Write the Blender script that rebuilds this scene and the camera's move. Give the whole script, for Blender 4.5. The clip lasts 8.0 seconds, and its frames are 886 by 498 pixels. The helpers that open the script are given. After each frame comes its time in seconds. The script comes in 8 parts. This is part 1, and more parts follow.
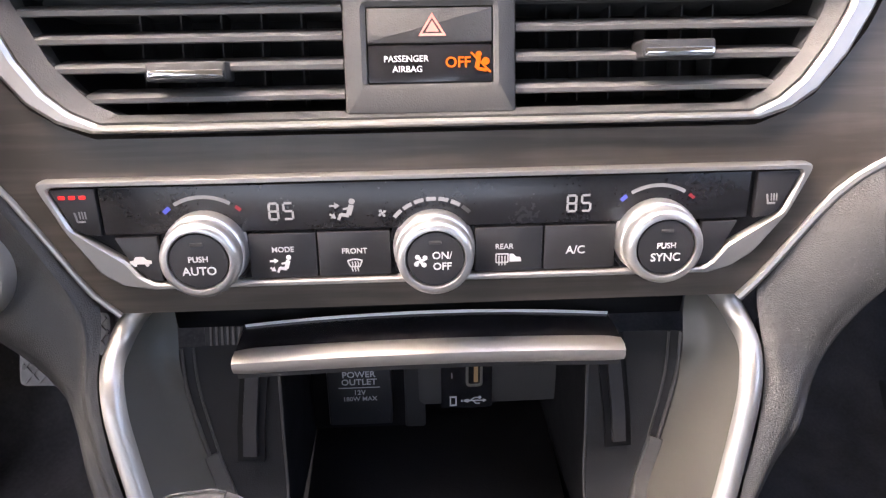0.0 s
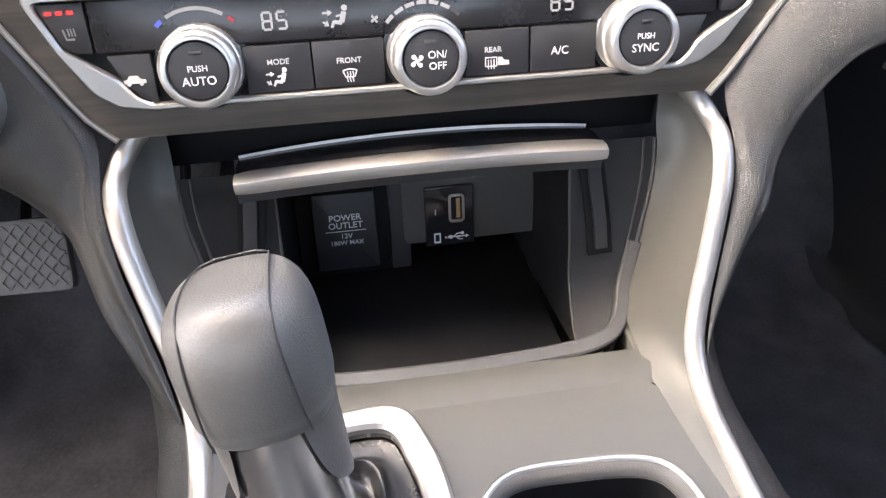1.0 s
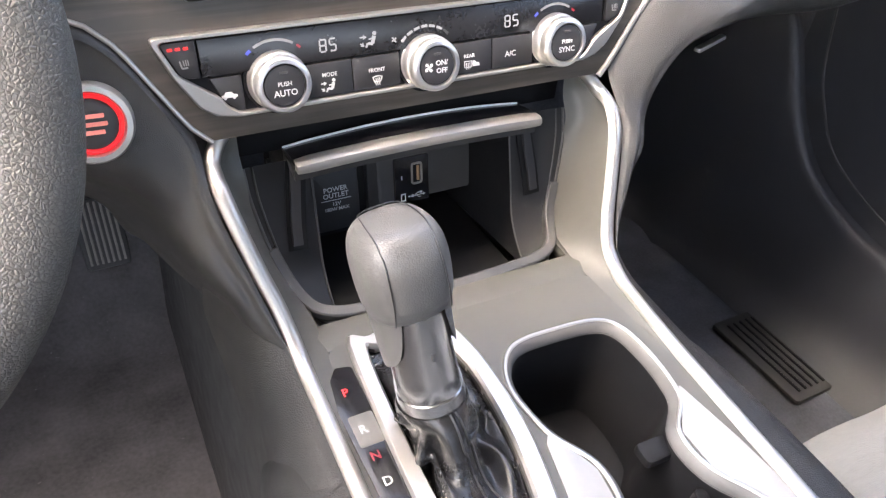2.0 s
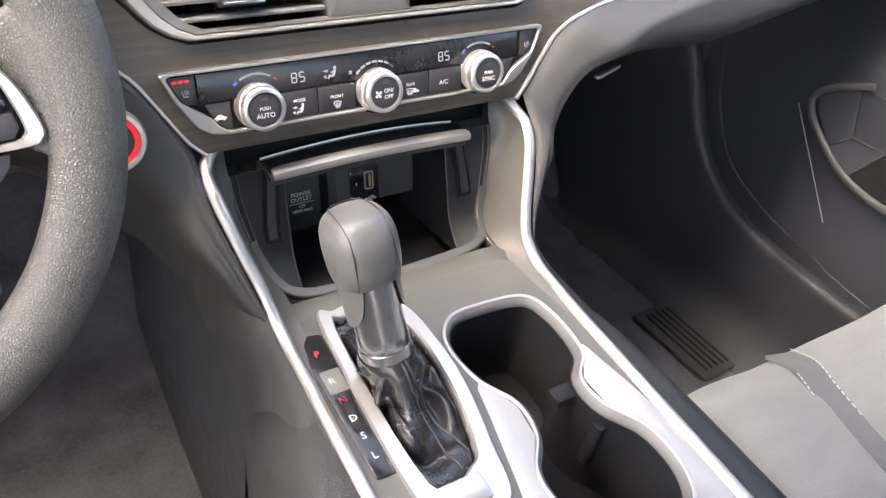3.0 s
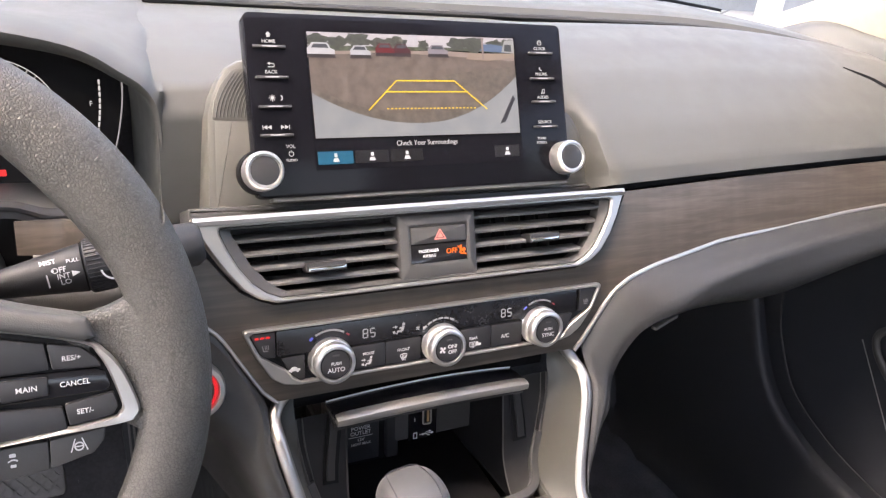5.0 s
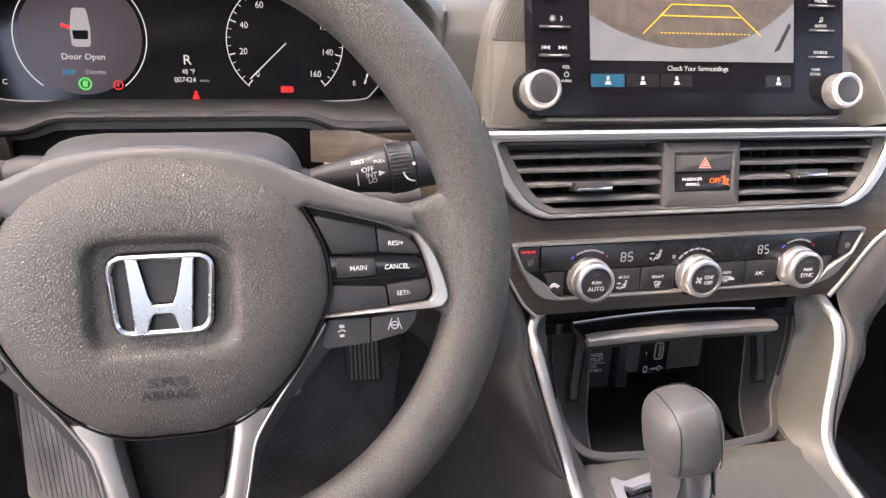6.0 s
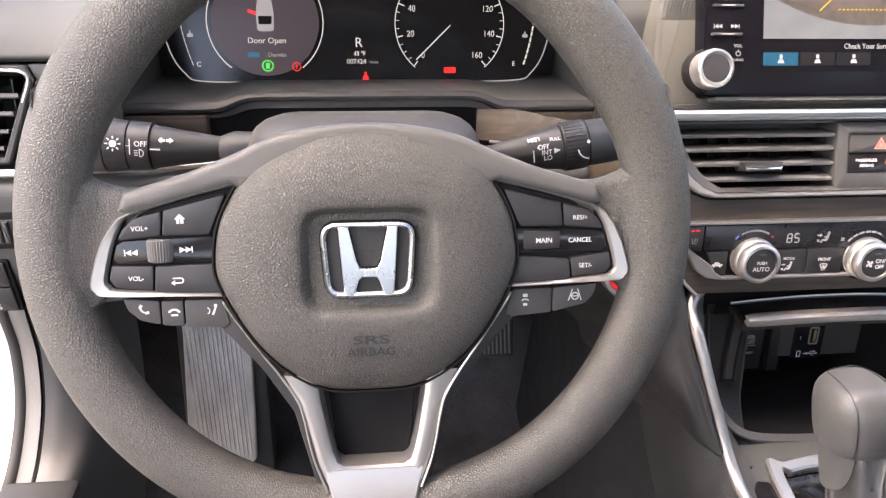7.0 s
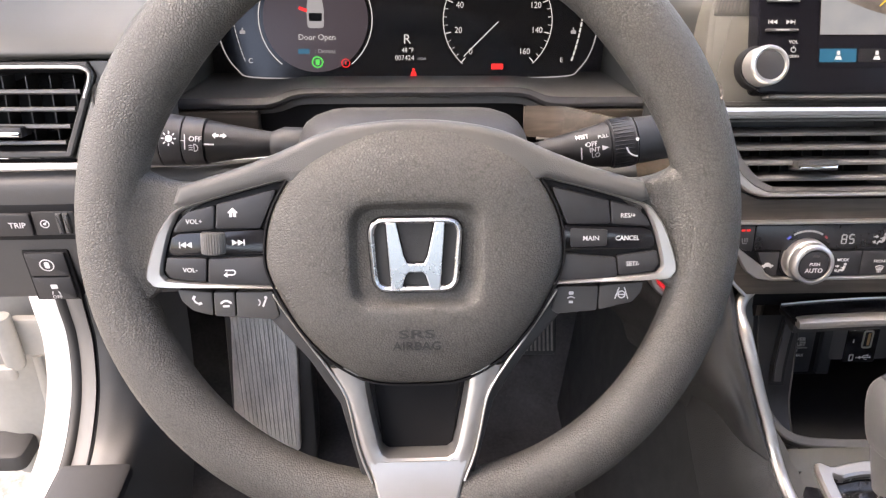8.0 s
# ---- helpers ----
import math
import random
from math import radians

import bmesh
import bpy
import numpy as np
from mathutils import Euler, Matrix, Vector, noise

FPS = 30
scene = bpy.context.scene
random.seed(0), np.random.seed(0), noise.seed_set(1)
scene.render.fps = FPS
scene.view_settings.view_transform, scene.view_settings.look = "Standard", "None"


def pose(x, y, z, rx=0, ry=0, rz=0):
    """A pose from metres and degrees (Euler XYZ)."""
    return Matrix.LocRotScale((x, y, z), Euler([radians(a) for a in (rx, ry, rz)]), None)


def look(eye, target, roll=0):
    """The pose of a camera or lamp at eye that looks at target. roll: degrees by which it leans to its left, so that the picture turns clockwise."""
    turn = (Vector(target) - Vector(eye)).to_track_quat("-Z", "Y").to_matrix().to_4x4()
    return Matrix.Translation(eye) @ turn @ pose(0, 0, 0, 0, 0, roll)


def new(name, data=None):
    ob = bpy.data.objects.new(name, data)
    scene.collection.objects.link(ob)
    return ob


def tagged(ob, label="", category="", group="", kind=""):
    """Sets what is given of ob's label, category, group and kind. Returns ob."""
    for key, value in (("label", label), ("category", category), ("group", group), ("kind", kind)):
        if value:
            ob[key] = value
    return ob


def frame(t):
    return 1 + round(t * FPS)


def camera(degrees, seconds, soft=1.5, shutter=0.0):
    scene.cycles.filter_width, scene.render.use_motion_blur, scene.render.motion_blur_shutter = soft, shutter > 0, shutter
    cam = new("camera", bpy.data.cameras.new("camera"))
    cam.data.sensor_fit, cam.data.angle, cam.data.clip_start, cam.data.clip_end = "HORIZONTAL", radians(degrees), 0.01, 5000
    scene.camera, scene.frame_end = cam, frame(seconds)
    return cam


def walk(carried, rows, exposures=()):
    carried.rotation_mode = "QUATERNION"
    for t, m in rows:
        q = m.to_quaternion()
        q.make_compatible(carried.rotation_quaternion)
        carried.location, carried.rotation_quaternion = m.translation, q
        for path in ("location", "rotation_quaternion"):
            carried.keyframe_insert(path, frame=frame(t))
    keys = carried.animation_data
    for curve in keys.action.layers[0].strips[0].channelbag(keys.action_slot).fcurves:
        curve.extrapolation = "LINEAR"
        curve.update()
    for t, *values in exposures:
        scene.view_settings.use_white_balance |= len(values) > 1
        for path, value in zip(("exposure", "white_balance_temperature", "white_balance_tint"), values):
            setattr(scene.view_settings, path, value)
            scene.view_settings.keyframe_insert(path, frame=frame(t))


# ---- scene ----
cam = camera(61.8, 8.0, soft=1.25)
PATH = [
    (0, (-0.00385, 0.01255, 0.73903), (0.08281, 1.69904, -0.33254), -0.13),
    (0.5, (-0.01102, -0.00459, 0.70572), (0.14757, 1.61884, -0.45158), -0.06),
    (1, (-0.03876, -0.02828, 0.69857), (0.22642, 1.54365, -0.5092), -0.44),
    (1.5, (-0.09899, -0.0557, 0.71883), (0.45482, 1.40682, -0.52791), 1.78),
    (1.7, (-0.13981, -0.07114, 0.73753), (0.52661, 1.33958, -0.51377), 3.33),
    (2.8, (-0.24616, -0.19295, 0.81835), (0.64616, 1.11858, -0.39969), 6.38),
    (3, (-0.24278, -0.19462, 0.82207), (0.67163, 1.11921, -0.37698), 6.73),
    (3.5, (-0.24154, -0.18247, 0.8449), (0.72628, 1.19988, -0.22861), 7.09),
    (3.8, (-0.2373, -0.18212, 0.87729), (0.75116, 1.27327, -0.07391), 7.08),
    (4, (-0.23507, -0.17915, 0.8954), (0.77181, 1.31772, 0.03193), 6.74),
    (4.2, (-0.22778, -0.17954, 0.91105), (0.7849, 1.34935, 0.11293), 6.65),
    (5.3, (-0.27089, -0.17683, 0.88042), (0.47362, 1.46551, 0.01529), 6.29),
    (5.5, (-0.29345, -0.17608, 0.86982), (0.36581, 1.48687, -0.02461), 5.97),
    (5.9, (-0.32155, -0.17589, 0.86328), (0.16623, 1.51826, -0.08114), 4.81),
    (6, (-0.33413, -0.1755, 0.86295), (0.13675, 1.51607, -0.09457), 4.75),
    (6.5, (-0.36525, -0.17835, 0.86124), (-0.05039, 1.52728, -0.13458), 3.10),
    (7, (-0.38899, -0.18863, 0.86674), (-0.17992, 1.52225, -0.14775), 1.93),
    (7.5, (-0.39576, -0.19035, 0.86593), (-0.25635, 1.5225, -0.15715), 1.23),
    (8, (-0.39184, -0.19063, 0.86836), (-0.29608, 1.5228, -0.15878), 0.81),
]
walk(cam, [(t, look(eye, target, roll)) for t, eye, target, roll in PATH], exposures=[(0, 3.34, 7500, 21), (0.5, 3.34, 7500, 19), (1, 3.56, 7500, 15), (1.5, 3.67, 7500, 15), (3, 3.49, 7500, 15), (3.5, 3.48, 7500, 13), (4, 3.17, 7500, 12), (4.2, 2.96, 7500, 12), (5.5, 2.96, 7650, 21), (6.5, 3.11, 7800, 20), (8, 2.99, 7800, 18)])
import functools

CX = 0.006    # the car's middle line
WX = -0.387   # the driver's middle line

# ---- daylight: bright overcast sky, soft sun from the driver's side ----
world = bpy.data.worlds.new("world")
scene.world = world
world.use_nodes = True
wn = world.node_tree
sky = wn.nodes.new("ShaderNodeTexSky")
sky.sky_type = "NISHITA"
sky.sun_disc = False
sky.sun_elevation, sky.sun_rotation = radians(62), radians(-96)
sky.dust_density = 3.0
wn.nodes["Background"].inputs["Strength"].default_value = 0.15
wn.links.new(sky.outputs["Color"], wn.nodes["Background"].inputs["Color"])
sun = new("sun", bpy.data.lights.new("sun", "SUN"))
sun.data.energy, sun.data.angle, sun.data.color = 0.42, radians(60), (1.0, 0.985, 0.96)
sun.matrix_world = look((-5.6, -0.6, 6.0), (0, 0, 0))


# ---- mesh helpers ----
def plane(o, lean, yaw=0):
    """A frame whose x runs to the right, y up along a surface that leans back, z out of it."""
    return pose(o[0], o[1], o[2], 90 - lean, 0, yaw)


def finish(me, mat, smooth=38):
    if mat is not None:
        me.materials.append(mat)
    me.polygons.foreach_set("use_smooth", [True] * len(me.polygons))
    me.set_sharp_from_angle(angle=radians(smooth))


def to_mesh(name, bm, mat, smooth=38):
    me = bpy.data.meshes.new(name)
    bmesh.ops.recalc_face_normals(bm, faces=bm.faces)
    bm.to_mesh(me)
    bm.free()
    finish(me, mat, smooth)
    return me


def thing(name, m, label, category, group="", kind=""):
    ob = new(name)
    ob.empty_display_size = 0.02
    ob.matrix_basis = m
    return tagged(ob, label, category, group, kind)


def part(name, bm, mat, parent, label="", m=None, smooth=38):
    ob = new(name, to_mesh(name, bm, mat, smooth))
    ob.parent = parent
    if m is not None:
        ob.matrix_basis = m
    return tagged(ob, label)


def solid(name, bm, mat, label, category, m=None, kind="", group="", smooth=38):
    ob = new(name, to_mesh(name, bm, mat, smooth))
    if m is not None:
        ob.matrix_basis = m
    return tagged(ob, label, category, group, kind)


def spline(pts, n, closed=False):
    """Points of a smooth curve through pts, n to each span."""
    p = [Vector(v) for v in pts]
    k = len(p)
    out = []
    spans = k if closed else k - 1
    for i in range(spans):
        a = p[(i - 1) % k] if closed or i > 0 else p[0] * 2 - p[1]
        b, c = p[i], p[(i + 1) % k]
        d = p[(i + 2) % k] if closed or i + 2 < k else c * 2 - b
        for j in range(n):
            t = j / n
            out.append(0.5 * ((2 * b) + (c - a) * t + (2 * a - 5 * b + 4 * c - d) * t * t + (3 * b - a - 3 * c + d) * t ** 3))
    if not closed:
        out.append(p[-1].copy())
    return out


def round_poly(pts, r, seg=5):
    """A closed outline with rounded corners; r is one radius or one for each corner."""
    p = [Vector(v[:2]) for v in pts]
    rs = r if isinstance(r, (list, tuple)) else [r] * len(p)
    out = []
    for i, b in enumerate(p):
        a, c = p[i - 1], p[(i + 1) % len(p)]
        u, v = (a - b), (c - b)
        lu, lv = u.length, v.length
        if rs[i] <= 0 or lu < 1e-7 or lv < 1e-7:
            out.append(b.copy())
            continue
        u, v = u / lu, v / lv
        ang = max(min(u.dot(v), 1), -1)
        half = math.acos(ang) / 2
        cut = max(min(rs[i] / max(math.tan(half), 1e-6), lu * 0.48, lv * 0.48), 0.0002)
        q0, q2 = b + u * cut, b + v * cut
        for j in range(seg + 1):
            t = j / seg
            out.append(q0 * (1 - t) ** 2 + b * (2 * t * (1 - t)) + q2 * t ** 2)
    return out


def rrect(w, h, r, x=0.0, y=0.0, seg=5):
    return round_poly([(x - w / 2, y - h / 2), (x + w / 2, y - h / 2), (x + w / 2, y + h / 2), (x - w / 2, y + h / 2)], r, seg)


def circle(r, n=32, x=0.0, y=0.0):
    return [Vector((x + r * math.cos(2 * math.pi * i / n), y + r * math.sin(2 * math.pi * i / n))) for i in range(n)]


def area2(pts):
    return sum(a[0] * b[1] - b[0] * a[1] for a, b in zip(pts, list(pts[1:]) + [pts[0]]))


def inset(pts, d):
    """The outline moved inwards by d."""
    p = [Vector(v[:2]) for v in pts]
    s = 1 if area2(p) > 0 else -1
    out = []
    for i, b in enumerate(p):
        a, c = p[i - 1], p[(i + 1) % len(p)]
        e, f = (b - a), (c - b)
        if e.length < 1e-9:
            e = f
        if f.length < 1e-9:
            f = e
        n1 = Vector((-e.y, e.x)).normalized() * s
        n2 = Vector((-f.y, f.x)).normalized() * s
        m = n1 + n2
        m = m.normalized() if m.length > 1e-6 else n1
        k = d / max(m.dot(n1), 0.4)
        out.append(b + m * k)
    return out


def at_h(pts, h):
    return [Vector((v[0], v[1], h)) for v in pts]


def loft(rows, bm=None, ring=True, caps=(False, False), loop=False):
    """A skin over rows of equally many points. ring: each row is closed; loop: the last row joins the first."""
    bm = bm or bmesh.new()
    vs = [[bm.verts.new(v) for v in row] for row in rows]
    n = len(vs[0])
    count = len(vs) if loop else len(vs) - 1
    for i in range(count):
        a, b = vs[i], vs[(i + 1) % len(vs)]
        for j in range(n if ring else n - 1):
            k = (j + 1) % n
            try:
                bm.faces.new((a[j], a[k], b[k], b[j]))
            except ValueError:
                pass
    if caps[0]:
        bm.faces.new(vs[0])
    if caps[1]:
        bm.faces.new(vs[-1])
    return bm


def prism(outline, z0, z1, bev=0.0, bm=None, steps=2):
    """An outline made solid from z0 to z1, its upper edge rounded by bev."""
    rows = [at_h(outline, z0)]
    if bev > 0:
        s = 1 if z1 > z0 else -1
        for i in range(steps + 1):
            a = math.pi / 2 * i / steps
            rows.append(at_h(inset(outline, bev * (1 - math.cos(a))), z1 - s * bev * (1 - math.sin(a))))
    else:
        rows.append(at_h(outline, z1))
    return loft(rows, bm, caps=(True, True))


def band(outer, inner, z0, z1, bev=0.001, bm=None):
    """A frame between two outlines with equally many points."""
    o2, i2 = [], []
    for a, b in zip(outer, inner):
        d = Vector(b[:2]) - Vector(a[:2])
        k = min(bev / max(d.length, 1e-6), 0.45)
        o2.append(Vector(a[:2]) + d * k)
        i2.append(Vector(b[:2]) - d * k)
    rows = [at_h(outer, z0), at_h(outer, z1 - bev), at_h(o2, z1), at_h(i2, z1), at_h(inner, z1 - bev), at_h(inner, z0)]
    return loft(rows, bm, loop=True)


def plate(outer, holes, z0, z1, bm=None):
    """A plate with holes through it."""
    bm = bm or bmesh.new()
    edges = []
    for o in [outer] + list(holes):
        vs = [bm.verts.new((v[0], v[1], z1)) for v in o]
        edges += [bm.edges.new((vs[i], vs[(i + 1) % len(vs)])) for i in range(len(vs))]
    res = bmesh.ops.triangle_fill(bm, use_beauty=True, use_dissolve=False, edges=edges, normal=(0, 0, 1))
    faces = [g for g in res["geom"] if isinstance(g, bmesh.types.BMFace)]
    ext = bmesh.ops.extrude_face_region(bm, geom=faces, use_keep_orig=True)
    bmesh.ops.translate(bm, vec=(0, 0, z0 - z1), verts=[g for g in ext["geom"] if isinstance(g, bmesh.types.BMVert)])
    return bm


def lathe(profile, n=40, bm=None):
    """A turned form about z from (radius, height) pairs."""
    rows = [[Vector((max(r, 1e-5) * math.cos(2 * math.pi * i / n), max(r, 1e-5) * math.sin(2 * math.pi * i / n), z)) for i in range(n)] for r, z in profile]
    return loft(rows, bm, caps=(True, True))


def sweep(path, profile, up=(0, 0, 1), closed=False, bm=None, scale=None, caps=True):
    """A profile of (side, up) pairs drawn along a path."""
    path = [Vector(p) for p in path]
    rows = []
    k = len(path)
    for i, p in enumerate(path):
        if closed:
            d = path[(i + 1) % k] - path[i - 1]
        else:
            d = path[min(i + 1, k - 1)] - path[max(i - 1, 0)]
        d.normalize()
        u = Vector(up[i] if isinstance(up[0], (tuple, list, Vector)) else up)
        side = d.cross(u).normalized()
        u = side.cross(d).normalized()
        s = scale[i] if scale else 1.0
        rows.append([p + side * (a * s) + u * (b * s) for a, b in profile])
    return loft(rows, bm, loop=closed, caps=(caps and not closed, caps and not closed))


def oval(a, b, n=16):
    return [(a * math.cos(2 * math.pi * i / n), b * math.sin(2 * math.pi * i / n)) for i in range(n)]


def box(w, d, h, x=0.0, y=0.0, z=0.0, bev=0.001, bm=None):
    """A block about (x, y), from z up to z + h, with rounded top edges."""
    return prism(rrect(w, d, min(bev * 2, w * 0.45, d * 0.45), x, y, 3), z, z + h, bev, bm)


def surface(f, nu, nv, thick=0.0, bm=None):
    """A sheet from f(u, v) with u, v in 0..1, made solid by thick along -normal."""
    bm = bm or bmesh.new()
    g = [[Vector(f(i / nu, j / nv)) for j in range(nv + 1)] for i in range(nu + 1)]
    top = [[bm.verts.new(p) for p in row] for row in g]
    for i in range(nu):
        for j in range(nv):
            bm.faces.new((top[i][j], top[i + 1][j], top[i + 1][j + 1], top[i][j + 1]))
    if thick:
        low = []
        for i in range(nu + 1):
            row = []
            for j in range(nv + 1):
                du = g[min(i + 1, nu)][j] - g[max(i - 1, 0)][j]
                dv = g[i][min(j + 1, nv)] - g[i][max(j - 1, 0)]
                n = du.cross(dv)
                n = n.normalized() if n.length > 1e-12 else Vector((0, 0, 1))
                row.append(bm.verts.new(g[i][j] - n * thick))
            low.append(row)
        for i in range(nu):
            for j in range(nv):
                bm.faces.new((low[i][j], low[i][j + 1], low[i + 1][j + 1], low[i + 1][j]))
        rim = [(i, 0) for i in range(nu)] + [(nu, j) for j in range(nv)] + [(i, nv) for i in range(nu, 0, -1)] + [(0, j) for j in range(nv, 0, -1)]
        for (a, b), (c, d) in zip(rim, rim[1:] + rim[:1]):
            bm.faces.new((top[a][b], low[a][b], low[c][d], top[c][d]))
    return bm


def curve_sheet(rows, nv, per=6, thick=0.0, bm=None):
    """A sheet through splines: each row is a list of control points, equally many; rows are joined smoothly."""
    fine = [spline(r, per) for r in rows]
    cols = [spline([fine[i][j] for i in range(len(fine))], nv) for j in range(len(fine[0]))]
    nu, nw = len(cols) - 1, len(cols[0]) - 1
    return surface(lambda u, v: cols[round(u * nu)][round(v * nw)], nu, nw, thick, bm)


def flat(outline, z, bm=None):
    bm = bm or bmesh.new()
    bm.faces.new([bm.verts.new((v[0], v[1], z)) for v in outline])
    return bm


@functools.lru_cache(maxsize=None)
def text_mesh(body, size, depth, bold):
    cu = bpy.data.curves.new("lettering", "FONT")
    cu.body, cu.size, cu.align_x, cu.align_y = body, size, "CENTER", "CENTER"
    cu.extrude, cu.offset, cu.resolution_u = depth, bold, 3
    ob = bpy.data.objects.new("lettering", cu)
    scene.collection.objects.link(ob)
    bpy.context.view_layer.update()
    me = bpy.data.meshes.new_from_object(ob.evaluated_get(bpy.context.evaluated_depsgraph_get()))
    bpy.data.objects.remove(ob)
    return me


def lettering(body, size, mat, parent, x, y, z=0.0, m=None, bold=0.0, stretch=1.0, name="lettering"):
    """Words on a thing, lying in its own plane."""
    me = text_mesh(body, size, 0.00012, bold * size).copy()
    me.materials.clear()
    me.materials.append(mat)
    ob = new(name, me)
    ob.parent = parent
    ob.matrix_basis = (m or Matrix()) @ pose(x, y, z) @ Matrix.Diagonal((stretch, 1, 1, 1))
    return ob


# ---- materials ----
LAMP = 0.18   # how bright lit symbols are beside the daylight


def nodes_of(name):
    mt = bpy.data.materials.new(name)
    mt.use_nodes = True
    return mt, mt.node_tree, mt.node_tree.nodes["Principled BSDF"]


def material(name, color, rough=0.5, metal=0.0, vary=0.12, vary_scale=40.0, grain=0.0, grain_scale=900.0, pebble=0.0, pebble_scale=450.0,
             rough_vary=0.08, spec=0.5, coat=0.0, stretch=(1, 1, 1), fleck=None, crease_shade=0.0):
    """A surface with colour and gloss that wander at two scales, and fine relief."""
    mt, nt, bsdf = nodes_of(name)
    n, link = nt.nodes, nt.links.new
    co = n.new("ShaderNodeTexCoord")
    mp = n.new("ShaderNodeMapping")
    mp.inputs["Scale"].default_value = stretch
    link(co.outputs["Object"], mp.inputs["Vector"])
    big, fine = n.new("ShaderNodeTexNoise"), n.new("ShaderNodeTexNoise")
    big.inputs["Scale"].default_value, big.inputs["Detail"].default_value = vary_scale, 4
    fine.inputs["Scale"].default_value, fine.inputs["Detail"].default_value = vary_scale * 14, 3
    for t in (big, fine):
        link(mp.outputs["Vector"], t.inputs["Vector"])
    add = n.new("ShaderNodeMath")
    add.operation = "MULTIPLY_ADD"
    link(fine.outputs["Fac"], add.inputs[0])
    add.inputs[1].default_value = 0.5
    link(big.outputs["Fac"], add.inputs[2])
    ramp = n.new("ShaderNodeMapRange")
    ramp.inputs["From Min"].default_value, ramp.inputs["From Max"].default_value = 0.45, 1.05
    ramp.inputs["To Min"].default_value, ramp.inputs["To Max"].default_value = 1 - vary, 1 + vary
    link(add.outputs[0], ramp.inputs["Value"])
    mul = n.new("ShaderNodeVectorMath")
    mul.operation = "SCALE"
    mul.inputs[0].default_value = color
    link(ramp.outputs["Result"], mul.inputs["Scale"])
    col = mul.outputs["Vector"]
    if fleck:
        sp = n.new("ShaderNodeTexNoise")
        sp.inputs["Scale"].default_value, sp.inputs["Detail"].default_value = fleck[1], 2
        link(mp.outputs["Vector"], sp.inputs["Vector"])
        mr = n.new("ShaderNodeMapRange")
        mr.inputs["From Min"].default_value, mr.inputs["From Max"].default_value = fleck[2], fleck[2] + 0.08
        link(sp.outputs["Fac"], mr.inputs["Value"])
        mx = n.new("ShaderNodeMix")
        mx.data_type = "RGBA"
        link(mr.outputs["Result"], mx.inputs["Factor"])
        link(col, mx.inputs["A"])
        mx.inputs["B"].default_value = (*fleck[0], 1)
        col = mx.outputs["Result"]
    link(col, bsdf.inputs["Base Color"])
    rr = n.new("ShaderNodeMapRange")
    rr.inputs["From Min"].default_value, rr.inputs["From Max"].default_value = 0.45, 1.05
    rr.inputs["To Min"].default_value, rr.inputs["To Max"].default_value = max(rough - rough_vary, 0.02), min(rough + rough_vary, 1)
    link(add.outputs[0], rr.inputs["Value"])
    link(rr.outputs["Result"], bsdf.inputs["Roughness"])
    bsdf.inputs["Metallic"].default_value = metal
    bsdf.inputs["Specular IOR Level"].default_value = spec
    bsdf.inputs["Coat Weight"].default_value = coat
    bsdf.inputs["Coat Roughness"].default_value = 0.06
    normal = None
    if grain:
        g = n.new("ShaderNodeTexNoise")
        g.inputs["Scale"].default_value, g.inputs["Detail"].default_value = grain_scale, 2
        link(mp.outputs["Vector"], g.inputs["Vector"])
        b = n.new("ShaderNodeBump")
        b.inputs["Strength"].default_value, b.inputs["Distance"].default_value = grain, 0.0006
        link(g.outputs["Fac"], b.inputs["Height"])
        normal = b.outputs["Normal"]
    if pebble:
        warp = n.new("ShaderNodeTexNoise")
        warp.inputs["Scale"].default_value = pebble_scale * 0.6
        link(mp.outputs["Vector"], warp.inputs["Vector"])
        off = n.new("ShaderNodeVectorMath")
        off.operation = "MULTIPLY_ADD"
        link(warp.outputs["Color"], off.inputs[0])
        off.inputs[1].default_value = [0.28 / pebble_scale] * 3
        link(mp.outputs["Vector"], off.inputs[2])
        v = n.new("ShaderNodeTexVoronoi")
        v.feature = "DISTANCE_TO_EDGE"
        v.inputs["Scale"].default_value = pebble_scale
        link(off.outputs["Vector"], v.inputs["Vector"])
        span = n.new("ShaderNodeMapRange")
        span.inputs["From Max"].default_value = 0.42
        link(v.outputs["Distance"], span.inputs["Value"])
        inv = n.new("ShaderNodeMath")
        inv.operation = "POWER"
        inv.inputs[1].default_value = 0.62
        link(span.outputs["Result"], inv.inputs[0])
        # darkens the creases in the base colour: pigment plus shade between pebbles
        if crease_shade:
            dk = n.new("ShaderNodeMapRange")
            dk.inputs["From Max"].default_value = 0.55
            dk.inputs["To Min"].default_value = 1 - crease_shade
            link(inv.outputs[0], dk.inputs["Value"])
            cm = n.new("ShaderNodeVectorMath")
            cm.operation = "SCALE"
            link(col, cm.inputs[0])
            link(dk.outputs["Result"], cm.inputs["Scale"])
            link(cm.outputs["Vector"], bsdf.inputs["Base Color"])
        b = n.new("ShaderNodeBump")
        b.inputs["Strength"].default_value, b.inputs["Distance"].default_value = pebble, 0.0006
        link(inv.outputs[0], b.inputs["Height"])
        if normal is not None:
            link(normal, b.inputs["Normal"])
        normal = b.outputs["Normal"]
    if normal is not None:
        link(normal, bsdf.inputs["Normal"])
    return mt


